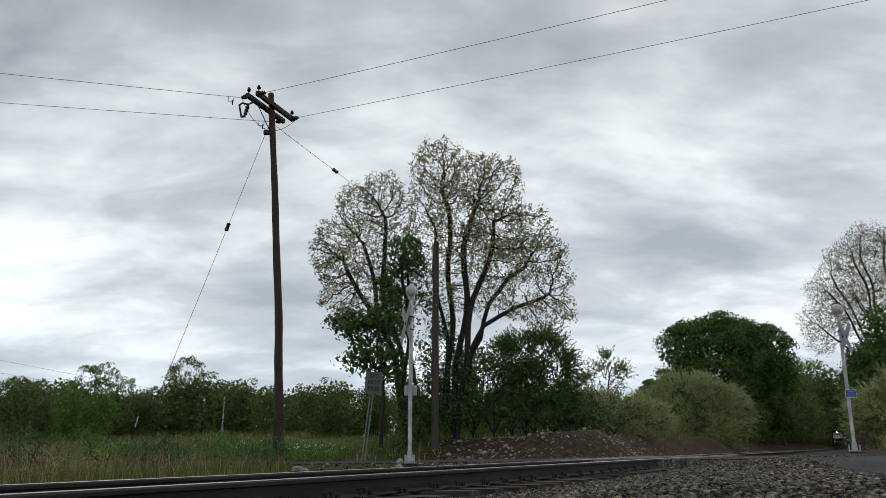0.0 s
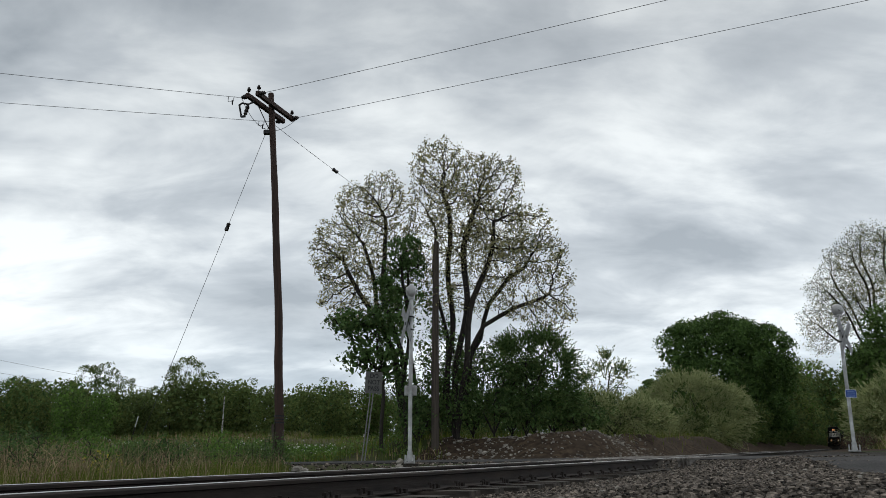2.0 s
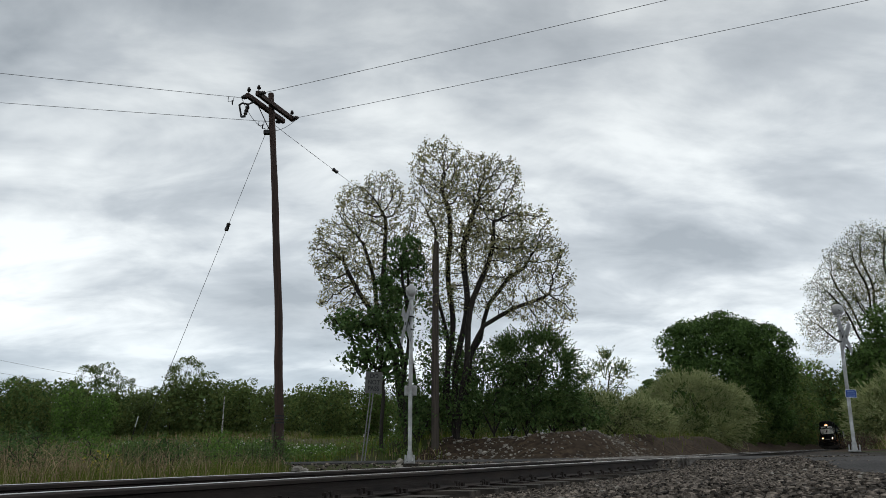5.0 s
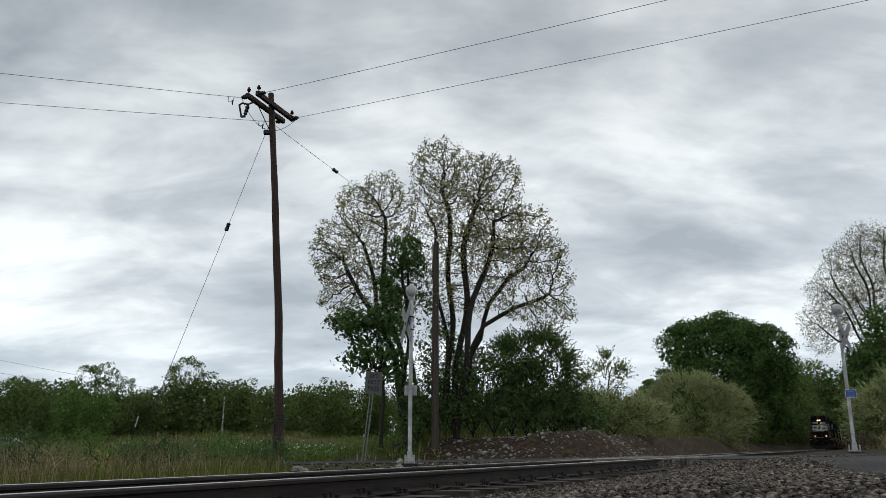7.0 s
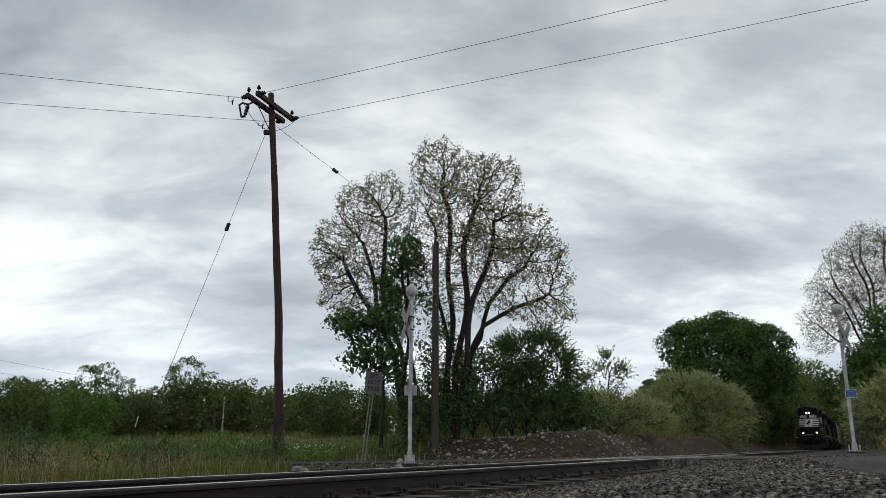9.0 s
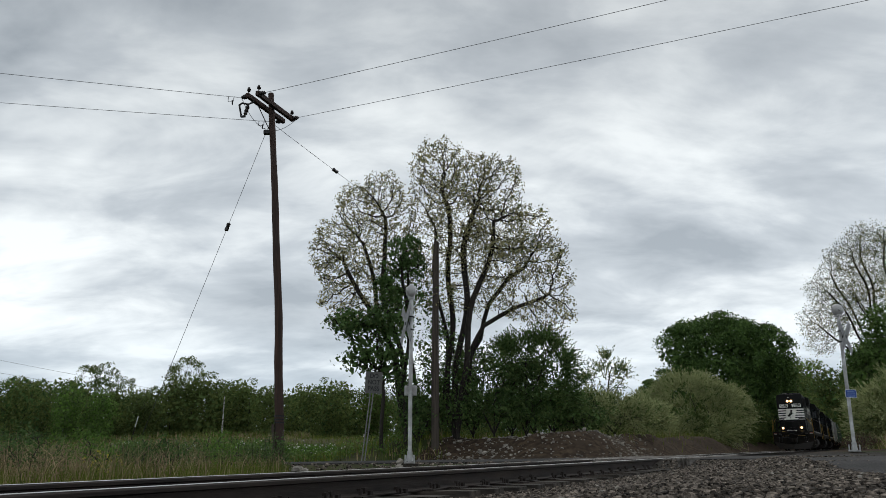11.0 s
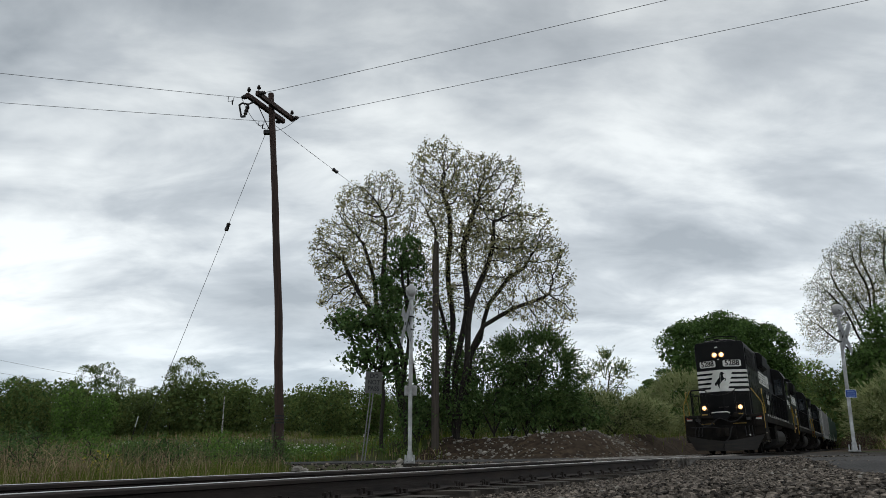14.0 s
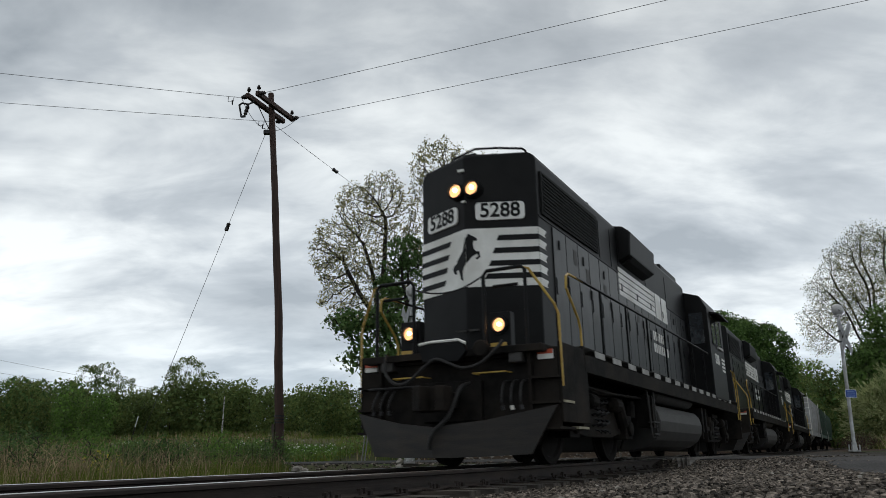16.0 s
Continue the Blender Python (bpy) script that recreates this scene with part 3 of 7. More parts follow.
    for s in (-1, 1):
        y = 0.95
        while y < 10.2:
            part("hood_door", dd, None, eng, m=pose(s * HALF, y, 0) if s > 0 else pose(-HALF, y + 0.56, 0, 0, 0, 180))
            y += 0.565
        # seams, hinges and grab irons on the hood side
        part("hood_seam", Mesh().box(s * HALF - 0.004, s * HALF + 0.012, 0.45, 10.8, 3.385, 3.41), BLACK, eng)
        for y1 in (3.35, 4.05, 4.52, 6.6, 8.55):
            part("hood_seam", Mesh().box(s * HALF - 0.004, s * HALF + 0.010, y1, y1 + 0.018, 3.41, 4.12), BLACK, eng)
        for k in range(9):
            y1 = 1.2 + k * 1.13
            part("hinge", Mesh().box(s * HALF, s * HALF + 0.035, y1 - 0.02, y1 + 0.02, 3.06, 3.20), DARK_IRON, eng)
            part("latch", Mesh().box(s * HALF, s * HALF + 0.04, y1 + 0.3, y1 + 0.345, 2.55, 2.70), DARK_IRON, eng)
        for y1, z1 in ((1.85, 2.98), (2.45, 2.80), (3.4, 2.72), (5.6, 2.62), (6.2, 2.18), (8.9, 2.4)):
            part("paint_patch", Mesh().box(s * HALF + 0.016, s * HALF + 0.0185, y1, y1 + 0.17, z1, z1 + 0.24), TANK_GREY, eng)
        gr = Mesh()
        gr.prism([(0.55, 3.44), (0.55, 4.10), (3.22, 4.14), (3.22, 3.47)], along_side(s, HALF), 0.0, 0.03)
        grille = part("radiator_grille", gr, material("grille_black", (0.008, 0.008, 0.008), rough=0.9), eng)
        for k in range(11):
            z = 3.50 + k * 0.055
            part("slat", Mesh().box(s * (HALF + 0.028), s * (HALF + 0.045), 0.60, 3.18, z, z + 0.022), material_once("slat_black", (0.005, 0.005, 0.005), 0.9), grille)
        # dynamic brake housing
        db = Mesh()
        db.prism([(0.90, 3.62), (1.17, 3.74), (1.20, 4.20), (1.05, 4.33), (0.7, 4.40), (0.7, 3.62)], lambda u, v, d: (s * u, d, v), 4.6, 6.55)
        part("brake_housing", db, BLACK, eng, bevel=0.03)
        di = Mesh()
        di.prism([(0.9, 3.60), (1.10, 3.66), (1.19, 3.72), (0.9, 3.72)], lambda u, v, d: (s * u, d, v), 4.75, 6.4)
        part("brake_intake", di, material_once("grille_dark", (0.006, 0.006, 0.006), 0.95), eng)
        # white side stripes and the company lettering as plain shapes
        for k in range(5):
            z = 2.97 + k * 0.112
            sh = 0.06 * k
            part("side_stripe", Mesh().prism([(4.42, z), (4.42, z + 0.088), (7.55 - 0.3 + sh * 0, z + 0.088), (7.25, z)], along_side(s, HALF), 0.018, 0.024), WHITE_PAINT, eng)
        for a, b in ((7.32, 7.82), (7.92, 8.42)):
            part("emblem_bar", Mesh().prism([(a, 2.96), (a, 3.52), (b, 3.52), (b, 2.96)], along_side(s, HALF), 0.018, 0.024), WHITE_PAINT, eng)
        for z, cuts in ((2.43, (6.85, 7.02, 7.2, 7.36, 7.55, 7.73, 7.9)), (2.17, (6.85, 7.02, 7.2, 7.36, 7.55, 7.73, 7.9, 8.08))):
            for y0 in cuts:
                part("lettering_bar", Mesh().box(s * (HALF + 0.018), s * (HALF + 0.024), y0, y0 + 0.11, z, z + 0.19), WHITE_PAINT, eng)
        # white reflector marks along the sill
        for k in range(15):
            y0 = 0.95 + k * 0.86
            part("sill_mark", Mesh().box(s * 1.458, s * 1.466, y0, y0 + 0.46, 1.40, 1.485), MARK, eng)
        # side handrail: yellow at the steps, black along the walkway
        x = s * 1.43
        part("walkway_rail", Mesh().tube([(x, 0.42, 2.42), (x, 5, 2.46), (x, 10.6, 2.5)], 0.021, 6), BLACK, eng)
        for k in range(7):
            y0 = 1.5 + k * 1.4
            part("rail_stanchion", Mesh().tube([(x, y0, 1.40), (x, y0, 2.44)], 0.018, 6), BLACK, eng)
        part("step_rail", Mesh().tube([(x, 0.70, 2.42), (x, 0.12, 2.41), (x, 0.02, 2.36), (x, 0.01, 2.2), (x, 0.42, 1.86), (x, 0.49, 1.74), (x, 0.55, 1.0)], 0.017, 8), YELLOW_PAINT, eng, "yellow step handrail")
        part("step_rail", Mesh().tube([(s * 1.08, -0.57, 2.40), (s * 1.15, -0.57, 2.38), (s * 1.42, -0.44, 1.92), (s * 1.46, -0.42, 1.80), (s * 1.46, -0.40, 0.92)], 0.017, 8), YELLOW_PAINT, eng, "yellow step handrail")
        for y0, z0 in ((14.9, 1.0), (15.3, 1.0)):
            part("step_rail", Mesh().tube([(x, y0 - 0.5, 2.4), (x, y0 - 0.2, 2.35), (x, y0, 1.9), (x, y0, z0)], 0.017, 8), YELLOW_PAINT, eng, "yellow step handrail")
        part("warning_plate", Mesh().box(s * 1.27 - 0.10, s * 1.27 + 0.10, -0.455, -0.432, 1.255, 1.37), WHITE_PAINT, eng)
        part("warning_plate", Mesh().box(s * 1.27 - 0.10, s * 1.27 + 0.10, -0.459, -0.456, 1.315, 1.37), RED_PAINT, eng, "red band of a warning plate")
    # cab and short hood
    cab = Mesh()
    cab.prism([(-1.48, 1.42), (-1.48, 3.72), (-1.32, 4.05), (-0.6, 4.28), (0.6, 4.28), (1.32, 4.05), (1.48, 3.72), (1.48, 1.42)], lambda u, v, d: (u, d, v), 10.86, 13.1)
    part("cab", cab, BLACK, eng, bevel=0.02)
    sh = Mesh()
    sh.prism([(-0.9, 1.42), (-0.9, 4.05), (-0.7, 4.22), (0.7, 4.22), (0.9, 4.05), (0.9, 1.42)], lambda u, v, d: (u, d, v), 13.1, 14.6)
    part("short_hood", sh, BLACK, eng, bevel=0.03)
    for s in (-1, 1):
        for a, b in ((11.25, 11.85), (11.95, 12.6)):
            w = part("cab_window", Mesh().prism(round_rect(a, b, 2.85, 3.55, 0.06), along_side(s, 1.48), 0.0, 0.012), CAB_GLASS, eng)
            ring = round_rect(a - 0.03, b + 0.03, 2.82, 3.58, 0.07)
            part("window_frame", Mesh().tube([(s * 1.49, u, v) for u, v in (*ring, ring[0])], 0.014, 5, False), BLACK, w)
        part("cab_window", Mesh().box(min(s * 1.02, s * 1.36), max(s * 1.02, s * 1.36), 10.845, 10.86, 2.8, 3.6), CAB_GLASS, eng)
        part("armrest", Mesh().box(s * 1.49 - 0.03, s * 1.49 + 0.05, 11.9, 12.6, 2.76, 2.82), material_once("armrest_grey", (0.5, 0.5, 0.48), 0.6), eng)
        part("visor", Mesh().prism([(1.46, 3.62), (1.74, 3.56), (1.74, 3.60), (1.46, 3.67)], lambda u, v, d: (s * u, d, v), 11.2, 12.7), BLACK, eng)
        if lead:
            lettering("cab_number", "5288", 0.36, (pose(1.484, 11.75, 2.45, 90, 0, 90) if s > 0 else pose(-1.484, 11.75, 2.45, 90, 0, -90)), WHITE_PAINT, eng, squeeze=0.9)
        for k in range(4):
            part("cab_stripe", Mesh().box(s * 1.486 - 0.003, s * 1.486 + 0.003, 12.45, 12.95, 2.2 + k * 0.1, 2.26 + k * 0.1), WHITE_PAINT, eng)
    # roof: radiator fans, brake fan, exhaust, horn
    for y0, r in ((1.05, 0.62), (2.35, 0.62), (5.55, 0.6)):
        fn = Mesh()
        z0 = 4.33 if y0 < 5 else 4.38
        fn.lathe([(r, 0), (r, 0.12), (r - 0.05, 0.15), (r - 0.06, 0.10), (0.15, 0.08), (0.12, 0.13), (0.02, 0.14)], (0, y0, z0), (0, 0, 1), 24)
        part("roof_fan", fn, BLACK, eng)
    part("exhaust_stack", Mesh().box(-0.35, 0.35, 7.6, 7.9, 4.3, 4.55), GRIME, eng, bevel=0.02)
    part("filter_box", Mesh().box(-0.86, 0.86, 8.7, 10.5, 4.2, 4.52), BLACK, eng, bevel=0.05)
    part("vent_dome", Mesh().lathe([(0.1, 0), (0.1, 0.2), (0.16, 0.22), (0.13, 0.32), (0.02, 0.36)], (0.55, 3.75, 4.3), (0, 0, 1), 12), BLACK, eng)
    part("air_horn", Mesh().tube([(0.2, 10.2, 4.6), (0.2, 9.8, 4.62)], [0.03, 0.09], 10), GALV, eng)
    rail = [(-0.64, 0.78, 4.33), (-0.62, 0.74, 4.42), (-0.42, 0.48, 4.55), (0.0, 0.38, 4.59), (0.30, 0.50, 4.59), (0.62, 0.74, 4.60), (0.66, 0.78, 4.57), (0.67, 0.80, 4.35)]
    part("roof_rail", Mesh().tube(rail, 0.018, 6), BLACK, eng)
    part("roof_bracket", Mesh().box(-0.14, 0.06, 0.28, 0.5, 4.3, 4.49), BLACK, eng, bevel=0.015)
    if not lead:
        return eng
    # nose: white panel with black stripes and a plain dark emblem, wrapped a little round the corners
    bands = []
    z = 3.225
    for k in range(9):
        hgt = 0.107 if k % 2 == 0 else 0.077
        bands.append((k, z - hgt, z))
        z -= hgt
    for e in (-1, 1):
        u1 = FACET - 0.002
        f = (lambda u, v, d, e=e: facet(e * u, v, d))
        part("nose_panel", Mesh().prism([(0.0, z), (0.0, 3.225), (u1, 3.225), (u1, z)], f, 0.0, 0.006), WHITE_PAINT, eng, "white painted panel")
        for k, z0, z1 in bands:
            if k % 2 == 0:
                part("corner_stripe", Mesh().prism([(NOSE + 0.004, z0), (NOSE + 0.004, z1), (NOSE + 0.30, z1), (NOSE + 0.22, (z0 + z1) / 2 - 0.03), (NOSE + 0.27, z0)], along_side(e, HALF), 0.0, 0.006), WHITE_PAINT, eng)
                continue
            t = (3.225 - (z0 + z1) / 2) / 0.84
            a = (0.50 - 0.27 * t) if e > 0 else (0.30 + 0.20 * t)
            part("nose_stripe", Mesh().prism([(a - 0.02 * e, z0), (a + 0.02 * e, z1), (u1 + 0.001, z1), (u1 + 0.001, z0)], f, 0.006, 0.011), BLACK, eng)
        # number boards
        b = part("number_board", Mesh().prism(round_rect(0.15, 0.85, 3.345, 3.605, 0.06), f, 0.004, 0.03), BOARD, eng, "pale lit number board")
        mid = Vector(facet(e * 0.50, 3.475, 0.033))
        lettering("board_number", "5288", 0.295, Matrix.Translation(mid) @ pose(0, 0, 0, 90, 0, e * math.degrees(math.atan2(NOSE, HALF))), BLACK, b, squeeze=0.98)
        # headlight pair
        hb = Mesh().lathe([(0.128, 0.0), (0.128, 0.16), (0.10, 0.17), (0.10, 0.12)], (e * 0.132, 0.11, 3.81), (0, -1, 0), 20)
        hl = part("headlight", hb, BLACK, eng)
        part("lens", Mesh().lathe([(0.10, 0.0), (0.085, 0.025), (0.04, 0.04), (0.005, 0.045)], (e * 0.132, -0.015, 3.81), (0, -1, 0), 18), LAMP, hl, "glowing headlight lens", smooth=True)
        part("bulb", Mesh().lathe([(0.034, 0.0), (0.028, 0.018), (0.005, 0.026)], (e * 0.132 + 0.01, -0.045, 3.815), (0, -1, 0), 14), BULB, hl, "bright middle of the headlight", smooth=True)
        # ditch lights on their stands
        dx = e * 0.665
        ds = Mesh().box(dx - 0.15, dx + 0.15, -0.42, -0.28, 1.44, 1.90).box(dx - 0.17, dx + 0.17, -0.46, -0.24, 1.42, 1.46)
        dl = part("ditch_light", ds, BLACK, eng, bevel=0.01)
        part("lens", Mesh().lathe([(0.09, 0.0), (0.08, 0.02), (0.04, 0.035), (0.005, 0.04)], (dx, -0.425, 1.73), (0, -1, 0), 18), LAMP, dl, "glowing ditch light lens", smooth=True)
        part("bulb", Mesh().lathe([(0.028, 0.0), (0.024, 0.018), (0.005, 0.026)], (dx + 0.012, -0.45, 1.735), (0, -1, 0), 14), BULB, dl, "bright middle of the lamp", smooth=True)
        part("bezel", Mesh().lathe([(0.12, 0), (0.12, 0.05), (0.09, 0.055), (0.09, 0.0)], (dx, -0.42, 1.73), (0, -1, 0), 18), BLACK, dl)
        part("name_plate", Mesh().box(dx - 0.11, dx + 0.11, -0.475, -0.465, 1.455, 1.50), YELLOW_PAINT, dl)
        # end rails
        for x0, x1 in ((0.52, 1.10),):
            part("end_rail", Mesh().tube([(e * x0, -0.56, 1.42), (e * x0, -0.56, 2.36), (e * (x0 + 0.05), -0.56, 2.42), (e * (x1 - 0.05), -0.57, 2.42), (e * x1, -0.57, 2.38), (e * x1, -0.57, 1.42)], 0.026, 8), BLACK, eng)
        part("end_rail", Mesh().tube([(e * 0.66, -0.57, 2.20), (e * 1.0, -0.57, 2.20)], 0.02, 6), BLACK, eng)
        part("grab_iron", Mesh().tube([(e * 0.35, -0.42, 1.12), (e * 0.36, -0.62, 1.12), (e * 0.81, -0.62, 1.12), (e * 0.82, -0.42, 1.12)], 0.010, 6), YELLOW_PAINT, eng, "yellow grab iron")
        for k in range(3):
            x0 = e * (0.78 + 0.12 * k)
            part("brake_hose", Mesh().tube(eased([(x0, -0.40, 1.02), (x0, -0.62, 0.97), (x0 + e * 0.02, -0.74, 0.78), (x0 + e * 0.02, -0.72, 0.70)]), 0.017, 6), HOSE, eng, smooth=True)
            part("hose_fitting", Mesh().tube([(x0 + e * 0.02, -0.72, 0.70), (x0 + e * 0.03, -0.72, 0.65)], 0.026, 6), WHITE_PAINT if k == 1 and e > 0 else DARK_IRON, eng)
        part("walkway_bracket", Mesh().box(e * 0.93 - 0.09, e * 0.93 + 0.09, -0.60, -0.42, 1.22, 1.36), TANK_GREY, eng, bevel=0.02)
    body = [(0.044, 3.157), (0.066, 3.134), (0.11, 3.117), (0.166, 3.076), (0.157, 3.046), (0.113, 3.049), (0.1, 3.005), (0.113, 2.938), (0.138, 2.894), (0.191, 2.891), (0.201, 2.809), (0.16, 2.772), (0.135, 2.789), (0.172, 2.823), (0.163, 2.857), (0.11, 2.833), (0.072, 2.803), (0.022, 2.742), (-0.035, 2.688), (-0.075, 2.621), (-0.065, 2.484), (-0.104, 2.512), (-0.129, 2.604), (-0.159, 2.664), (-0.209, 2.646), (-0.194, 2.603), (-0.249, 2.614), (-0.279, 2.68), (-0.259, 2.73), (-0.199, 2.753), (-0.174, 2.802), (-0.114, 2.858), (-0.055, 2.914), (-0.025, 3.01), (-0.005, 3.087)]
    for e in (-1, 1):
        half = []
        for (u0, v0), (u1, v1) in zip(body, body[1:] + body[:1]):
            if u0 * e >= 0:
                half.append((u0, v0))
            if u0 * u1 < 0:
                half.append((0.0, v0 + (v1 - v0) * u0 / (u0 - u1)))
        part("nose_emblem", Mesh().prism(half, lambda u, v, d: facet(u if abs(u) > 1e-6 else 1e-6 * e, v, d), 0.007, 0.012), BLACK, eng, "plain dark emblem")
    part("marker_plate", Mesh().box(-0.10, 0.0, -0.012, 0.03, 4.10, 4.14), WHITE_PAINT, eng)
    part("marker_plate", Mesh().box(-0.04, 0.02, -0.03, 0.02, 3.62, 3.645), WHITE_PAINT, eng)
    part("drop_step", Mesh().prism([(-0.34, 1.30), (-0.40, 1.52), (-0.30, 1.545), (0.24, 1.545), (0.30, 1.40), (0.18, 1.28)], lambda u, v, d: (u, -0.66 + d, v), 0, 0.08), BLACK, eng, bevel=0.01)
    part("step_lip", Mesh().tube([(-0.38, -0.67, 1.53), (-0.20, -0.67, 1.55), (0.20, -0.67, 1.55), (0.30, -0.67, 1.50)], 0.02, 6), WHITE_PAINT, eng)
    part("hand_brake_disc", Mesh().lathe([(0.11, 0), (0.11, 0.04), (0.09, 0.06), (0.02, 0.06)], (0.50, -0.62, 1.42), (0, -1, 0), 16), GRIME, eng)
    part("jumper_cable", Mesh().tube(eased([(-0.92, -0.62, 1.45), (-0.90, -0.68, 1.22), (-0.72, -0.74, 1.05), (-0.5, -0.76, 1.05), (-0.25, -0.74, 1.24), (-0.1, -0.72, 1.32), (0.1, -0.74, 1.25), (0.3, -0.76, 1.18), (0.52, -0.74, 1.22), (0.72, -0.7, 1.38), (0.8, -0.64, 1.50)]), 0.022, 8), HOSE, eng, smooth=True)
    part("air_hose", Mesh().tube(eased([(0.32, -0.62, 1.0), (0.30, -0.85, 0.92), (0.22, -1.0, 0.6), (0.06, -1.08, 0.42), (0.0, -1.08, 0.30), (-0.02, -1.05, 0.22)]), 0.026, 8), HOSE, eng, smooth=True)
    part("chain", Mesh().tube(eased([(-0.52, -0.56, 2.3), (-0.25, -0.58, 2.22), (0.0, -0.58, 2.2), (0.25, -0.58, 2.24), (0.52, -0.56, 2.36)]), 0.012, 5), DARK_IRON, eng)
    part("cut_lever", Mesh().tube([(-1.2, -0.62, 1.0), (-0.4, -0.64, 1.0), (-0.15, -0.8, 0.95)], 0.015, 6), DARK_IRON, eng)
    for x0 in (-0.1, 0.1):
        part("plate_mark", Mesh().box(x0 - 0.075, x0 + 0.075, abs(x0) * 0.44 - 0.055, abs(x0) * 0.44 - 0.03, 1.76, 1.785), TANK_GREY, eng)
    return eng


MADE = {}


def material_once(name, col, rough):
    if name not in MADE:
        MADE[name] = material(name, col, rough=rough)
    return MADE[name]


WHEELS = []


def hopper_car(paint, colour):
    """A covered hopper car with ribbed bulging sides; y = 0 is its front coupler face."""
    car = thing("hopper_car", (0, 0, 0), "%s covered hopper car with ribbed steel sides" % colour, "freight car", "freight cars of the train", m=TRACK)
    body = Mesh()
    sec = [(-1.42, 1.45), (-1.55, 2.0), (-1.58, 3.0), (-1.48, 3.9), (-1.15, 4.28), (0, 4.42), (1.15, 4.28), (1.48, 3.9), (1.58, 3.0), (1.55, 2.0), (1.42, 1.45)]
    body.prism(sec, lambda u, v, d: (u, d, v), 1.1, 14.9)
    part("body", body, paint, car, bevel=0.02)
    for s in (-1, 1):
        for k in range(9):
            y = 1.2 + k * 1.68
            part("rib", Mesh().tube([(s * 1.42, y, 1.45), (s * 1.56, y, 2.0), (s * 1.59, y, 3.0), (s * 1.49, y, 3.9)], 0.045, 5), paint, car)
        for k in range(8):
            part("rung", Mesh().tube([(s * 1.50, 0.72, 1.2 + 0.38 * k), (s * 1.05, 0.72, 1.2 + 0.38 * k)], 0.018, 5), WHITE_PAINT, car)
        part("ladder_rail", Mesh().tube([(s * 1.50, 0.72, 0.9), (s * 1.50, 0.72, 4.2)], 0.025, 5), WHITE_PAINT, car)
        part("side_sill", Mesh().box(s * 1.40 - 0.06, s * 1.40 + 0.06, 0.5, 15.5, 1.12, 1.42), paint, car)
    end = Mesh()
    for a, b, c in ((0.4, 1.1, 1.9), (15.6, 14.9, 14.1)):
        end.add([(-1.4, a, 1.15), (1.4, a, 1.15), (1.4, b, 1.5), (-1.4, b, 1.5), (-1.4, a, 1.0), (1.4, a, 1.0), (1.4, b, 1.1), (-1.4, b, 1.1)], [(0, 1, 2, 3), (4, 7, 6, 5), (0, 4, 5, 1), (1, 5, 6, 2), (3, 2, 6, 7), (0, 3, 7, 4)])
    part("end_platform", end, GRIME, car)
    bins = Mesh()
    for k in range(3):
        c = 4.0 + k * 4.0
        bins.add([(-1.3, c - 1.9, 1.45), (1.3, c - 1.9, 1.45), (1.3, c + 1.9, 1.45), (-1.3, c + 1.9, 1.45), (-0.6, c - 0.5, 0.45), (0.6, c - 0.5, 0.45), (0.6, c + 0.5, 0.45), (-0.6, c + 0.5, 0.45)],
                 [(0, 1, 5, 4), (1, 2, 6, 5), (2, 3, 7, 6), (3, 0, 4, 7), (4, 5, 6, 7)])
    part("discharge_bins", bins, paint, car)
    for k in range(5):
        part("roof_hatch", Mesh().lathe([(0.45, 0), (0.45, 0.1), (0.1, 0.16)], (0, 2.4 + k * 2.8, 4.40), (0, 0, 1), 16), paint, car)
    for yc in (2.2, 13.8):
        bogie_frame(car, yc, 0.88)
        for w in (-0.88, 0.88):
            WHEELS.append((wheelset(car, yc + w), yc + w))
    for y in (0.0, 15.3):
        part("coupler", Mesh().box(-0.13, 0.13, y, y + 0.7, 0.65, 0.95), GRIME, car, bevel=0.02)
    return car


TRAIN = [(locomotive(True), 0.0), (locomotive(False), 17.9), (locomotive(False), 35.8)]
for i in range(3):
    paint, colour = ((HOPPER_GREY, "pale grey"), (HOPPER_GREEN, "dull green"), (HOPPER_GREEN, "dull green"))[i]
    TRAIN.append((hopper_car(paint, colour), 53.0 + 16.2 * i))


def train_s(t):
    """How far along the track the leading hood edge stands at t seconds."""
    u = 16.0 - t
    return 10.93 * u + 0.088 * u * u


def motions():
    for ob, back in TRAIN:
        walk(ob, [(k * 0.5, TRACK @ pose(0, train_s(k * 0.5) + back, 0)) for k in range(33)])
    car_at = lambda x: pose(x, 76.0, 1.05, 0, 0, 4)
    walk(CAR, [(0.0, car_at(-35.4)), (4.3, car_at(-35.4)), (5.3, car_at(-38.4)), (6.3, car_at(-41.8)), (7.0, car_at(-44.4)), (8.0, car_at(-48.0)), (12.0, car_at(-61.0)), (16.0, car_at(-72.0))])
    for ob, y in WHEELS:
        walk(ob, [(k / 30, pose(0, y, 0.508) @ pose(0, 0, 0, math.degrees(train_s(k / 30) / 0.508))) for k in range(481)])


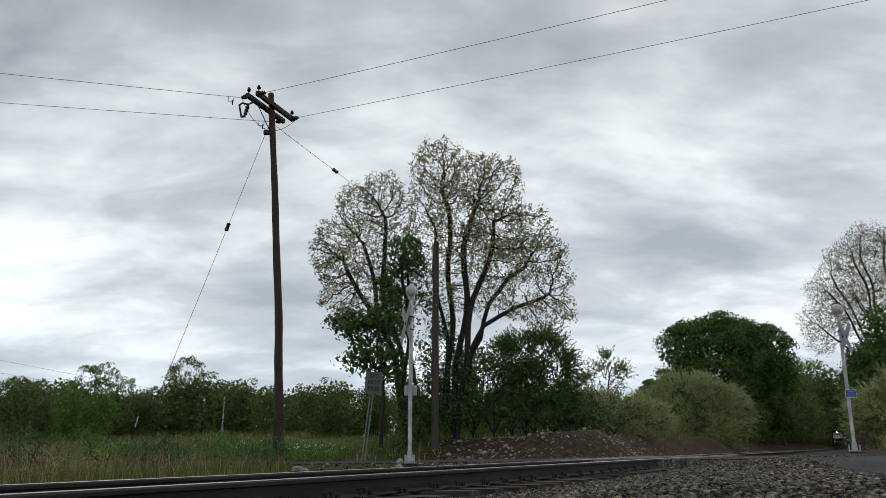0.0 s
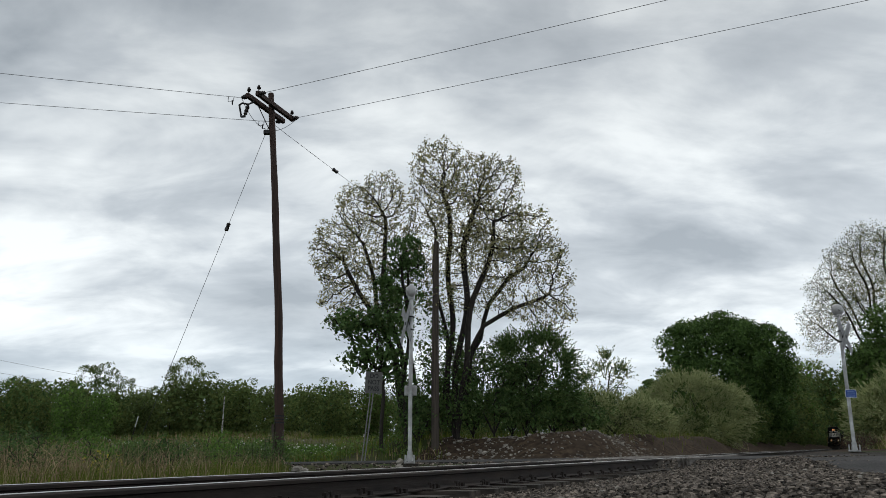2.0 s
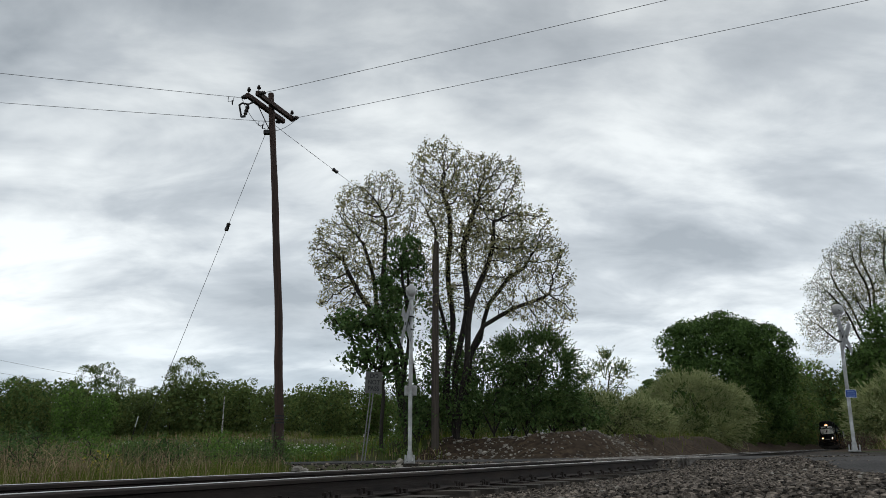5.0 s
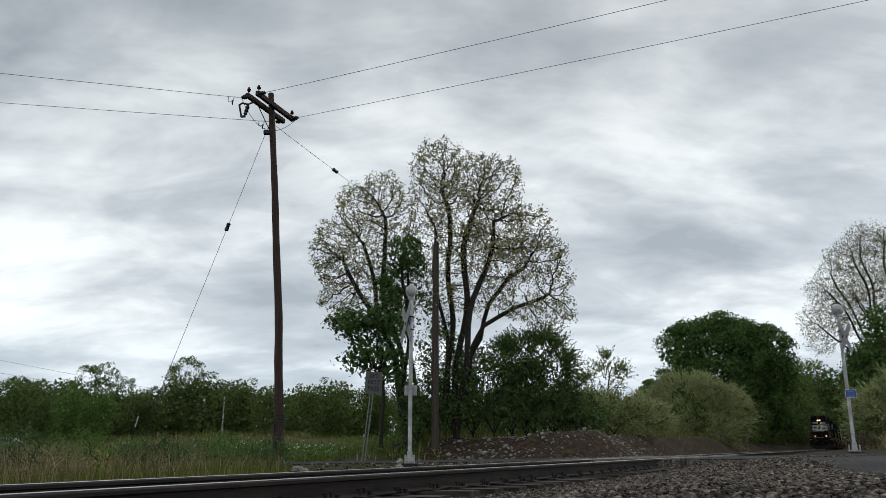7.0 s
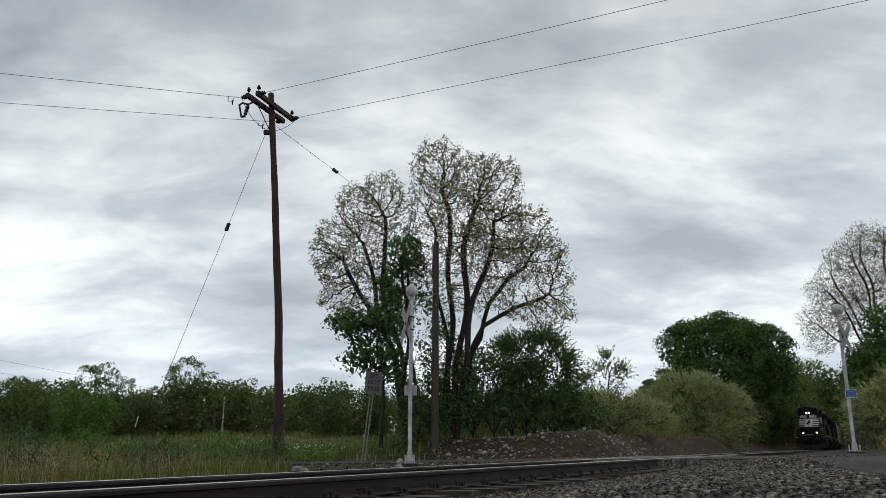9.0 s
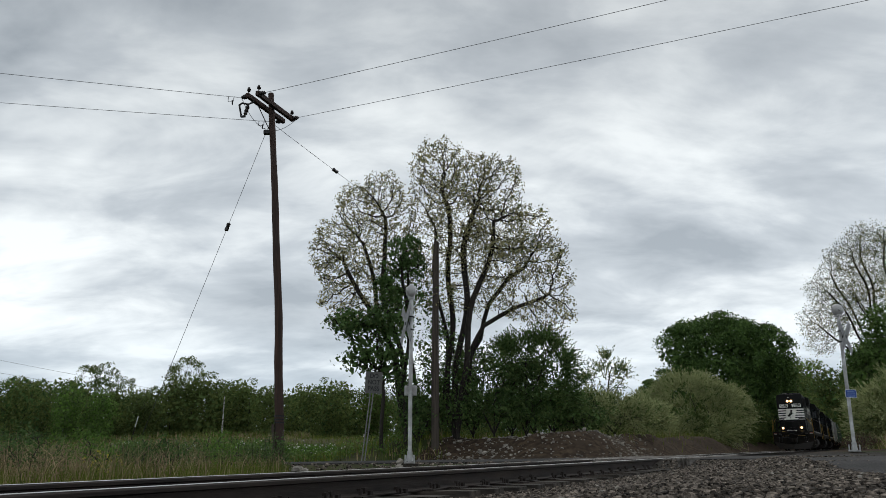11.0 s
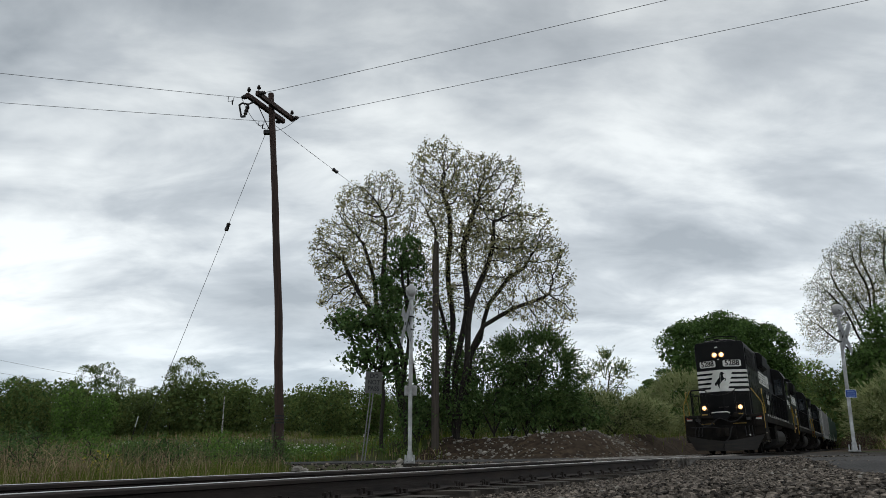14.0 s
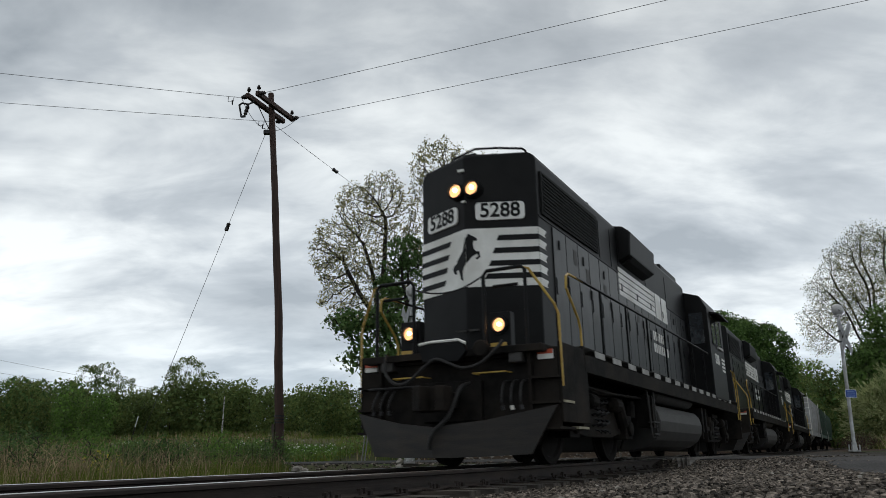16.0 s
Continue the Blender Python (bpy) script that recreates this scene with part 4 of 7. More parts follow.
# ---- track ----
def build_track():
    track = new("railway_track")
    track.matrix_basis = TRACK
    tagged(track, "single railway track with rusty rails on timber ties", "railway track", kind="structure")
    half = [(0.0, -0.172), (0.07, -0.172), (0.07, -0.162), (0.012, -0.142), (0.008, -0.045), (0.036, -0.036), (0.036, -0.014), (0.0275, -0.0036)]
    outline = [(-u, v) for u, v in half[1:]] + [(u, v) for u, v in reversed(half[1:])]
    for l in (-0.7525, 0.7525):
        r = Mesh()
        ys = steps((-90, 7, 8), (7, 240, 8))
        n = len(outline)
        r.add([(l + u, y, v) for y in ys for u, v in outline], [(i * n + k, i * n + (k + 1) % n, (i + 1) * n + (k + 1) % n, (i + 1) * n + k) for i in range(len(ys) - 1) for k in range(n)])
        rail = part("rail", r, RUST, track, "rusty steel rail with a worn bright head")
        crown = [(-0.027, -0.0032), (-0.022, -0.0018), (-0.016, -0.0006), (-0.008, 0.0002), (0.008, 0.0002), (0.016, -0.0006), (0.022, -0.0018), (0.027, -0.0032)]
        hd = Mesh()
        hd.add([(l + u, y, v + 0.001) for y in (-90, 7, 240) for u, v in crown], [(i * 8 + k, i * 8 + k + 1, i * 8 + 9 + k, i * 8 + 8 + k) for i in range(2) for k in range(7)])
        part("rail_head", hd, SHINE, rail, "bright running surface", smooth=True)
    tie = Mesh().box(-1.3, 1.3, -0.115, 0.115, -0.36, -0.182)
    td = tie.data("tie", [TIE])
    normals_out(td)
    plate = Mesh().box(-0.17, 0.17, -0.09, 0.09, -0.182, -0.168)
    pd = plate.data("tie_plate", [RUST])
    normals_out(pd)
    sp = Mesh().box(-0.009, 0.009, -0.009, 0.009, -0.17, -0.14).box(-0.026, 0.012, -0.016, 0.016, -0.142, -0.122)
    sd = sp.data("spike", [RUST])
    normals_out(sd)
    an = Mesh().box(-0.09, 0.09, -0.02, 0.02, -0.205, -0.165).box(0.07, 0.10, -0.02, 0.02, -0.20, -0.13)
    ad = an.data("rail_anchor", [RUST])
    rng = random.Random(4)
    s = -24.0
    while s < 7.2:
        t = part("tie", td, None, track, m=pose(rng.uniform(-0.04, 0.04), s + rng.uniform(-0.03, 0.03), rng.uniform(-0.012, 0.006), 0, rng.uniform(-0.4, 0.4), rng.uniform(-1.2, 1.2)))
        if s > -9:
            for l in (-0.7525, 0.7525):
                part("tie_plate", pd, None, t, m=pose(l, 0, 0))
                for q, w in ((-0.09, -0.05), (0.09, 0.05), (-0.115, 0.045), (0.115, -0.05)):
                    part("spike", sd, None, t, m=pose(l + q, w, rng.uniform(0.0, 0.022), 0, 0, 0 if q > 0 else 180))
                part("rail_anchor", ad, None, t, m=pose(l, 0.14, 0))
        s += 0.535
    far = Mesh()
    s = 15.0
    while s < 200:
        far.box(-1.3, 1.3, s - 0.115, s + 0.115, -0.36, -0.182)
        s += 0.535
    tagged(part("far_ties", far, TIE, track), kind="stuff")
    # timber planks of the level crossing, between the rails and just outside them
    deck = new("crossing_deck")
    deck.matrix_basis = TRACK
    tagged(deck, "weathered timber and asphalt level crossing deck", "level crossing", kind="structure")
    rng = random.Random(8)
    for l0 in (-1.50, -1.26, -1.02, -0.56, -0.30, -0.04, 0.22, 0.81, 1.06, 1.31):
        a, b = ROAD_S0 - 0.55 + rng.uniform(-0.5, 0.5), ROAD_S1 + rng.uniform(-0.2, 0.3)
        pk = Mesh()
        e = [rng.uniform(-0.12, 0.12) for _ in range(6)]
        top = 0.002 + rng.uniform(-0.012, 0.012)
        xs = [l0 + 0.04 * k for k in range(6)]
        vs = [(x, a + e[i], z) for z in (-0.2, top) for i, x in enumerate(xs)] + [(x, b, z) for z in (-0.2, top) for x in xs]
        fs = []
        for k in range(5):
            fs += [(k, k + 1, 7 + k, 6 + k), (12 + k, 18 + k, 19 + k, 13 + k), (6 + k, 7 + k, 19 + k, 18 + k), (k, 12 + k, 13 + k, k + 1)]
        fs += [(0, 6, 18, 12), (5, 17, 23, 11)]
        pk.add(vs, fs)
        part("plank", pk, TIMBER, deck, m=pose(0, 0, 0, rng.uniform(-0.08, 0.08)))


build_track()


def rocks(name, centres, sizes, mt, rng, label, category, parent=None):
    """Many angular stones in one mesh: cubes with every corner pulled about."""
    c, n = np.asarray(centres, float), len(centres)
    cube = np.array([(x, y, z) for z in (-1, 1) for y in (-1, 1) for x in (-1, 1)], float)
    v = cube[None] * rng.uniform(0.5, 1.05, (n, 8, 3))
    ang = rng.uniform(0, 2 * math.pi, n)
    tilt = rng.uniform(-0.9, 0.9, n)
    x = v[..., 0] * np.cos(tilt)[:, None] - v[..., 2] * np.sin(tilt)[:, None]
    z = v[..., 0] * np.sin(tilt)[:, None] + v[..., 2] * np.cos(tilt)[:, None]
    x, y = x * np.cos(ang)[:, None] - v[..., 1] * np.sin(ang)[:, None], x * np.sin(ang)[:, None] + v[..., 1] * np.cos(ang)[:, None]
    v = np.stack([x, y, z * 0.75], -1) * np.asarray(sizes)[:, None, None] * 0.5 + c[:, None]
    f = np.array([(0, 2, 3, 1), (4, 5, 7, 6), (0, 1, 5, 4), (2, 6, 7, 3), (0, 4, 6, 2), (1, 3, 7, 5)])
    idx = (f[None] + 8 * np.arange(n)[:, None, None]).astype(np.int32)
    me = bpy.data.meshes.new(name)
    me.vertices.add(8 * n), me.loops.add(24 * n), me.polygons.add(6 * n)
    me.vertices.foreach_set("co", v.ravel())
    me.loops.foreach_set("vertex_index", idx.ravel())
    me.polygons.foreach_set("loop_start", np.arange(0, 24 * n, 4, dtype=np.int32))
    me.polygons.foreach_set("loop_total", np.full(6 * n, 4, np.int32))
    me.materials.append(mt)
    me.update(calc_edges=True)
    me.shade_flat()
    ob = new(name, me)
    if parent is not None:
        ob.parent = parent
    return tagged(ob, label, category, kind="stuff")


def build_ballast():
    rng = np.random.default_rng(5)
    pts, sz = [], []
    for n, s0, s1, l0, l1, a, b in ((26000, -8.0, 1.0, 0.9, 5.0, 0.015, 0.042), (12000, 1.0, 7.4, 0.9, 6.5, 0.022, 0.048), (2600, -7, 7.2, -0.7, 0.7, 0.03, 0.06), (3600, -24, -8, 0.9, 5.5, 0.03, 0.06), (1500, -24, -7, -0.7, 0.7, 0.03, 0.06), (2600, -9, 7.2, -3.0, -0.8, 0.03, 0.07)):
        for s, l, k in zip(rng.uniform(s0, s1, n), rng.uniform(l0, l1, n), rng.uniform(0, 1, n) ** 2):
            d = math.hypot(s + 8.89, l - 4.5)
            if d < 0.9 or (l > 2.4 and s > apron_edge(l) + rng.exponential(2.4)):
                continue
            pts.append(T(s, l, ground_z(s, l) + 0.004)[:])
            sz.append(a + (b - a) * k)
    rocks("ballast_stones", pts, sz, STONE, rng, "loose grey crushed stone ballast beside the track", "ballast")
    # scattered paler pebbles
    pts, sz = [], []
    for s, l in zip(rng.uniform(-6.5, 7, 90), rng.uniform(1.4, 6.5, 90)):
        pts.append(T(s, l, ground_z(s, l) + 0.012)[:])
        sz.append(rng.uniform(0.02, 0.05))
    rocks("pale_pebbles", pts, sz, PALE_STONE, rng, "pale pebbles lying among dark ballast", "stones")


build_ballast()


def boulder(at, size, rng, label="pale fieldstone lying on bare earth"):
    bm = bmesh.new()
    bmesh.ops.create_icosphere(bm, subdivisions=2, radius=size / 2)
    o = Vector((rng.uniform(0, 50), rng.uniform(0, 50), 0))
    sc = Vector((rng.uniform(0.8, 1.3), rng.uniform(0.7, 1.1), rng.uniform(0.55, 0.9)))
    for v in bm.verts:
        v.co *= 1 + 0.55 * noise.noise(v.co / size * 1.9 + o)
        v.co = Vector((v.co.x * sc.x, v.co.y * sc.y, v.co.z * sc.z))
    me = bpy.data.meshes.new("stone")
    bm.to_mesh(me)
    bm.free()
    me.materials.append(PALE_STONE)
    ob = new("stone", me)
    ob.matrix_basis = Matrix.Translation(at) @ pose(0, 0, 0, 0, 0, rng.uniform(0, 360))
    tagged(ob, label, "stone", "stones on the earth bank")


def build_stones():
    rng = random.Random(12)
    for _ in range(46):
        s = rng.uniform(14.6, 17.4)
        l = (-rng.uniform(4.2, 9.2) if rng.random() < 0.45 else -rng.gauss(7.6, 0.6)) if rng.random() < 0.82 else -rng.uniform(2.6, 4.5)
        if l > -4.5:
            s += 3
        boulder(T(s, l, ground_z(s, l) + 0.03), rng.uniform(0.06, 0.19), rng)
    for s, l, k in ((5.9, -8.4, 0.36), (6.2, -8.0, 0.28), (6.1, -7.7, 0.22), (6.4, -8.6, 0.2), (5.6, -4.6, 0.2), (7.2, -5.6, 0.16)):
        boulder(T(s, l, ground_z(s, l) + 0.05), k, rng, "pale fieldstone by the roadside")
    rg = np.random.default_rng(3)
    pts, sz = [], []
    for s, l in zip(rg.uniform(14.3, 24, 1500), -rg.uniform(2.5, 10, 1500)):
        pts.append(T(s, l, ground_z(s, l) + 0.005)[:])
        sz.append(0.025 + 0.09 * rg.uniform() ** 3)
    rocks("bank_rubble", pts, sz, PALE_STONE, rg, "small pale stones and rubble on bare earth", "stones")
    pts, sz = [], []
    for s, l in zip(rg.uniform(4.2, 7.6, 1500), -rg.uniform(2.2, 11, 1500)):
        pts.append(T(s, l, ground_z(s, l) + 0.01)[:])
        sz.append(0.03 + 0.07 * rg.uniform() ** 2)
    rocks("verge_gravel", pts, sz, STONE, rg, "grey gravel on the road verge", "gravel")


build_stones()


# ---- poles, wires and signs ----
def insulator(at, axis, parent, k=1.0):
    prof = [(0.02, 0), (0.05, 0.02), (0.075, 0.05), (0.045, 0.07), (0.07, 0.10), (0.045, 0.13), (0.05, 0.16), (0.02, 0.18)]
    return part("insulator", Mesh().lathe([(r * k, hh * k) for r, hh in prof], at, axis, 12), GLAZE, parent, "dark glazed porcelain insulator", smooth=True)


ARM_TURN = 20.7
POLE_FOOT, POLE_TOP = Vector((-4.39, 20.0, -0.15)), Vector((-5.11, 20.05, 10.72))
ALONG = Vector((math.sin(radians(TURN)), math.cos(radians(TURN)), 0))
ACROSS = Vector((math.cos(radians(TURN)), -math.sin(radians(TURN)), 0))


def sagging(a, b, sag, n=14):
    a, b = Vector(a), Vector(b)
    return [a.lerp(b, i / n) - Vector((0, 0, sag * 4 * (i / n) * (1 - i / n))) for i in range(n + 1)]


def build_pole():
    pole = thing("utility_pole", POLE_FOOT, "leaning brown wooden utility pole with double crossarms", "utility pole")
    o = POLE_FOOT
    along = Vector((math.sin(radians(ARM_TURN)), math.cos(radians(ARM_TURN)), 0))
    across = Vector((math.cos(radians(ARM_TURN)), -math.sin(radians(ARM_TURN)), 0))
    # the shaft is not quite straight
    bow = ((-0.25, -4.355), (0.15, -4.373), (1.75, -4.466), (2.66, -4.522), (3.9, -4.569), (5.68, -4.712), (7.27, -4.824), (8.25, -4.902), (10.43, -5.087), (10.72, -5.11))
    path = eased([(x, 20.0 + 0.0046 * z, z) for z, x in bow], 4)
    part("pole_shaft", Mesh().tube([p - o for p in path], [0.128 - 0.045 * i / (len(path) - 1) + 0.004 * math.sin(i * 1.7) for i in range(len(path))], 14), POLE_WOOD, pole, smooth=True)
    for z, x in ((0.55, -4.396), (1.02, -4.423), (1.10, -4.428), (1.19, -4.433)):
        part("pole_band", Mesh().tube([Vector((x, 20.0, z)) - o, Vector((x, 20.0, z + 0.035)) - o], 0.137, 14), DARK_IRON, pole)
    part("cable_guard", Mesh().box(-0.035, 0.035, -0.03, 0.03, -0.05, 1.15, Matrix.Translation((-0.125, -0.06, 0.0)) @ pose(0, 0, 0, 0, -3)), GREY_WOOD, pole, "weathered wooden cable guard", bevel=0.006)
    mid = POLE_TOP + Vector((0.02, 0, -0.47))
    for side in (-0.17, 0.17):
        c = mid + across * side - o
        m = Matrix.Translation(c) @ pose(0, 0, 0, 0, 0, -ARM_TURN)
        part("crossarm", Mesh().box(-0.055, 0.055, -0.96, 0.96, -0.07, 0.07, m), POLE_WOOD, pole, bevel=0.008)
    up = Vector((0, 0, 1))
    near, far = mid - along * 0.88 - o, mid + along * 0.88 - o
    for base, side in ((near, -0.17), (near, 0.17), (far, 0.17)):
        q = base + across * side
        part("insulator_pin", Mesh().tube([q + up * 0.06, q + up * 0.2], 0.015, 6), DARK_IRON, pole)
        insulator(q + up * 0.14, up, pole, 0.8)
    for base, sg in ((near, -1), (near, 1), (far, 1), (far, -1)):
        q = base + across * sg * 0.22
        insulator(q, across * sg, pole, 1.05)
    # fuse cut-out hanging at the near end of the arms
    q = near - across * 0.50 + Vector((0, 0, -0.18))
    cut = part("fuse_cutout", Mesh().lathe([(0.03, -0.16), (0.06, -0.13), (0.045, -0.08), (0.065, -0.03), (0.045, 0.02), (0.065, 0.07), (0.05, 0.12), (0.03, 0.15)], q + Vector((0.24, 0, -0.2)), (0.25, 0, 1), 10), GLAZE, pole, "dark porcelain fuse cut-out")
    part("fuse_tube", Mesh().tube([q + Vector((0.02, 0, -0.04)), q + Vector((0.1, 0, -0.42))], 0.03, 6), DARK_IRON, cut)
    part("fuse_bracket", Mesh().tube([q + Vector((0.0, 0, -0.06)), q + Vector((0.1, 0, 0.02)), q + Vector((0.28, 0, -0.02)), q + Vector((0.46, 0, 0.06))], 0.028, 6), DARK_IRON, cut)
    part("fuse_hinge", Mesh().tube([q + Vector((0.08, 0, -0.41)), q + Vector((0.22, 0, -0.4))], 0.035, 6), DARK_IRON, cut)
    # small line taps hanging on the incoming wires
    for base, end, d in ((near, Vector((-64.4, 7.2, 12.65)), 0.36), (far, Vector((-63.3, 11.8, 12.22)), 0.5)):
        w0 = base - across * 0.42
        w = w0 + (end - o - w0).normalized() * d
        part("line_tap", Mesh().tube([w, w + Vector((-0.01, 0, -0.16)), w + Vector((0.15, 0, -0.16)), w + Vector((0.16, 0, 0.0))], 0.011, 5), WIRE, pole)
        part("tap_clamp", Mesh().tube([w + Vector((0.12, 0, -0.14)), w + Vector((0.12, 0, -0.28))], [0.025, 0.015], 6), DARK_IRON, pole)
    part("brace", Mesh().tube([mid - along * 0.5 - across * 0.17 - o, mid - o + Vector((0, 0, -0.75))], 0.015, 5), DARK_IRON, pole)
    part("brace", Mesh().tube([mid + along * 0.5 - across * 0.17 - o, mid - o + Vector((0, 0, -0.75))], 0.015, 5), DARK_IRON, pole)
    part("jumper_wire", Mesh().tube(sagging(far + across * 0.4, mid - o + Vector((0.05, 0, -0.75)), 0.12, 8), 0.008, 5), WIRE, pole)
    part("jumper_wire", Mesh().tube(sagging(near - across * 0.42, mid - o + Vector((-0.1, 0, -0.7)), 0.2, 8), 0.008, 5), WIRE, pole)
    part("clevis", Mesh().box(-0.12, 0.12, -0.06, 0.06, -0.06, 0.06, Matrix.Translation(mid - o + Vector((-0.05, 0, -0.8)))), DARK_IRON, pole)
    for base, sg, end, sag in ((near, -1, Vector((-64.4, 7.2, 12.65)), 0.2), (far, -1, Vector((-63.3, 11.8, 12.22)), 0.2), (near, 1, Vector((32.5, 6.8, 12.51)), 0.2), (far, 1, Vector((33.3, 7.7, 11.67)), 0.2)):
        w = part("power_line", Mesh().tube(sagging(base + o + across * sg * 0.42, end, sag, 24), 0.007, 5), WIRE)
        tagged(w, "thin dark overhead power line from the pole", "power line", "power lines")
    # guy wires with their strain insulators
    stub_top = Vector((-0.27, 29.0, 8.45))
    for a, b, f in ((POLE_TOP + Vector((0, 0, -1.0)), Vector((-9.2, 22.0, -0.2)), 0.30), (POLE_TOP + Vector((0.05, 0, -0.95)), stub_top, 0.315)):
        g = thing("guy_wire", a, "thin steel guy wire with a dark strain insulator", "guy wire", "guy wires")
        part("strand", Mesh().tube([p - a for p in sagging(a, b, 0.05, 10)], 0.0065, 5), WIRE, g)
        d = (b - a).normalized()
        c = a.lerp(b, f) - a - Vector((0, 0, 0.03))
        part("strain_insulator", Mesh().tube([c - d * 0.13, c - d * 0.1, c, c + d * 0.1, c + d * 0.13], [0.03, 0.065, 0.05, 0.065, 0.03], 10), GLAZE, g)
    stub = thing("stub_pole", Vector((-0.42, 29.0, 0.5)), "grey weathered wooden stub pole among the trees", "pole")
    so = Vector((-0.42, 29.0, 0.5))
    part("pole_shaft", Mesh().tube([Vector((0, 0, -0.3)), Vector((0.05, 0, 4)), stub_top + Vector((0, 0, 0.12)) - so], [0.16, 0.145, 0.115], 12), GREY_WOOD, stub, smooth=True)
    for a, b in (((-75, 76, 16.6), (-33, 93, 8.0)), ((-75, 78, 14.6), (-35, 93, 7.4))):
        w = part("power_line", Mesh().tube(sagging(a, b, 0.3), 0.018, 4), WIRE)
        tagged(w, "faint distant overhead power line", "power line", "power lines")


build_pole()


def crossing_signal(foot, a, name_plate, lean):
    """A silver mast with a bell on top and a crossbuck; a: the way that the crossbuck faces."""
    sig = thing("crossing_signal", foot, "silver painted crossing mast with bell and crossbuck" + (" and small blue notice" if name_plate else ""), "railway signal", "crossing signals", m=Matrix.Translation(foot) @ pose(0, 0, 0, 0, lean))
    part("mast", Mesh().tube([(0, 0, 0), (0, 0, 4.0)], 0.049, 14), GALV, sig, smooth=True)
    part("base_cone", Mesh().lathe([(0.082, 0.05), (0.078, 0.10), (0.068, 0.16), (0.064, 0.26), (0.055, 0.28)], (0, 0, 0), (0, 0, 1), 14), GALV, sig)
    part("base_plate", Mesh().box(-0.125, 0.125, -0.125, 0.125, 0.0, 0.04), GALV, sig, bevel=0.01)
    for x in (-0.10, 0.10):
        for y in (-0.10, 0.10):
            part("anchor_bolt", Mesh().tube([(x, y, -0.05), (x, y, 0.20)], 0.018, 6), GALV, sig)
    part("footing", Mesh().box(-0.21, 0.21, -0.21, 0.21, -0.35, -0.005), GRAVEL, sig)
    a = Vector((*a, 0)).normalized()
    bell = Mesh().lathe([(0.03, -0.08), (0.12, -0.07), (0.16, -0.02), (0.185, 0.0), (0.18, 0.03), (0.13, 0.09), (0.05, 0.115), (0.03, 0.15), (0.01, 0.15)], (0, 0, 4.14), Vector((0.0, -1, 0)) if name_plate else -ALONG * 0.8 - ACROSS * 0.5, 22)
    part("bell", bell, GALV, sig, "round silver crossing bell", smooth=True)
    part("cap", Mesh().lathe([(0.09, 0), (0.09, 0.08), (0.05, 0.12)], (0, 0, 3.94), (0, 0, 1), 12), GALV, sig)
    yaw = math.degrees(math.atan2(a.y, a.x))
    c = a * 0.13 + Vector((0, 0, 3.32))
    blade_mat = material_once("crossbuck_aluminium", (0.23, 0.235, 0.24), 0.5)
    for k in (-1, 1):
        m = Matrix.Translation(c + a * 0.012 * k) @ pose(0, 0, 0, 0, 0, yaw) @ pose(0, 0, 0, 45 * k)
        b = part("crossbuck_blade", Mesh().box(-0.004, 0.004, -0.61, 0.61, -0.115, 0.115, m), blade_mat, sig)
        f = Matrix.Translation(a * 0.006) @ m
        for q in (-0.42, -0.3, -0.18, 0.18, 0.3, 0.42):
            part("blade_mark", Mesh().box(-0.001, 0.001, q - 0.035, q + 0.035, -0.05, 0.05, f), material_once("faded_blade_lettering", (0.24, 0.245, 0.25), 0.6), b)
    for z in (3.16, 3.48):
        part("clamp", Mesh().tube([(0, 0, z), (0, 0, z + 0.03)], 0.082, 12), DARK_IRON, sig)
    part("bracket", Mesh().box(-0.02, 0.16, -0.02, 0.02, 3.28, 3.36, pose(0, 0, 0, 0, 0, yaw)), DARK_IRON, sig)
    if name_plate:
        b = part("notice", Mesh().prism(round_rect(-0.165, 0.165, 1.52, 1.76, 0.03), lambda u, v, d: (u + 0.05, -0.075 - d, v), 0, 0.006), material_once("notice_white", (0.7, 0.72, 0.75), 0.5), sig, "small blue notice with white border")
        part("notice_face", Mesh().prism(round_rect(-0.152, 0.152, 1.533, 1.747, 0.025), lambda u, v, d: (u + 0.05, -0.081 - d, v), 0, 0.003), material_once("notice_blue", (0.02, 0.08, 0.36), 0.45), b)
        for z, w in ((1.70, 0.10), (1.655, 0.12), (1.60, 0.125), (1.565, 0.11)):
            part("writing_bar", Mesh().box(0.05 - w, 0.05 + w, -0.0865, -0.0845, z - 0.011, z + 0.011), material_once("notice_writing", (0.16, 0.26, 0.55), 0.5), b)
    else:
        part("junction_box", Mesh().box(-0.15, 0.15, 0.06, 0.16, 1.58, 1.82), GALV, sig, bevel=0.01)
        for z in (1.62, 1.78):
            part("clamp", Mesh().tube([(0, 0, z), (0, 0, z + 0.025)], 0.076, 12), GALV, sig)


crossing_signal(Vector((-0.87, 18.0, -0.04)), (-0.95, -0.31), False, 0.9)
crossing_signal(Vector((11.77, 22.0, 0.04)), (0.68, -0.73), True, 2.2)


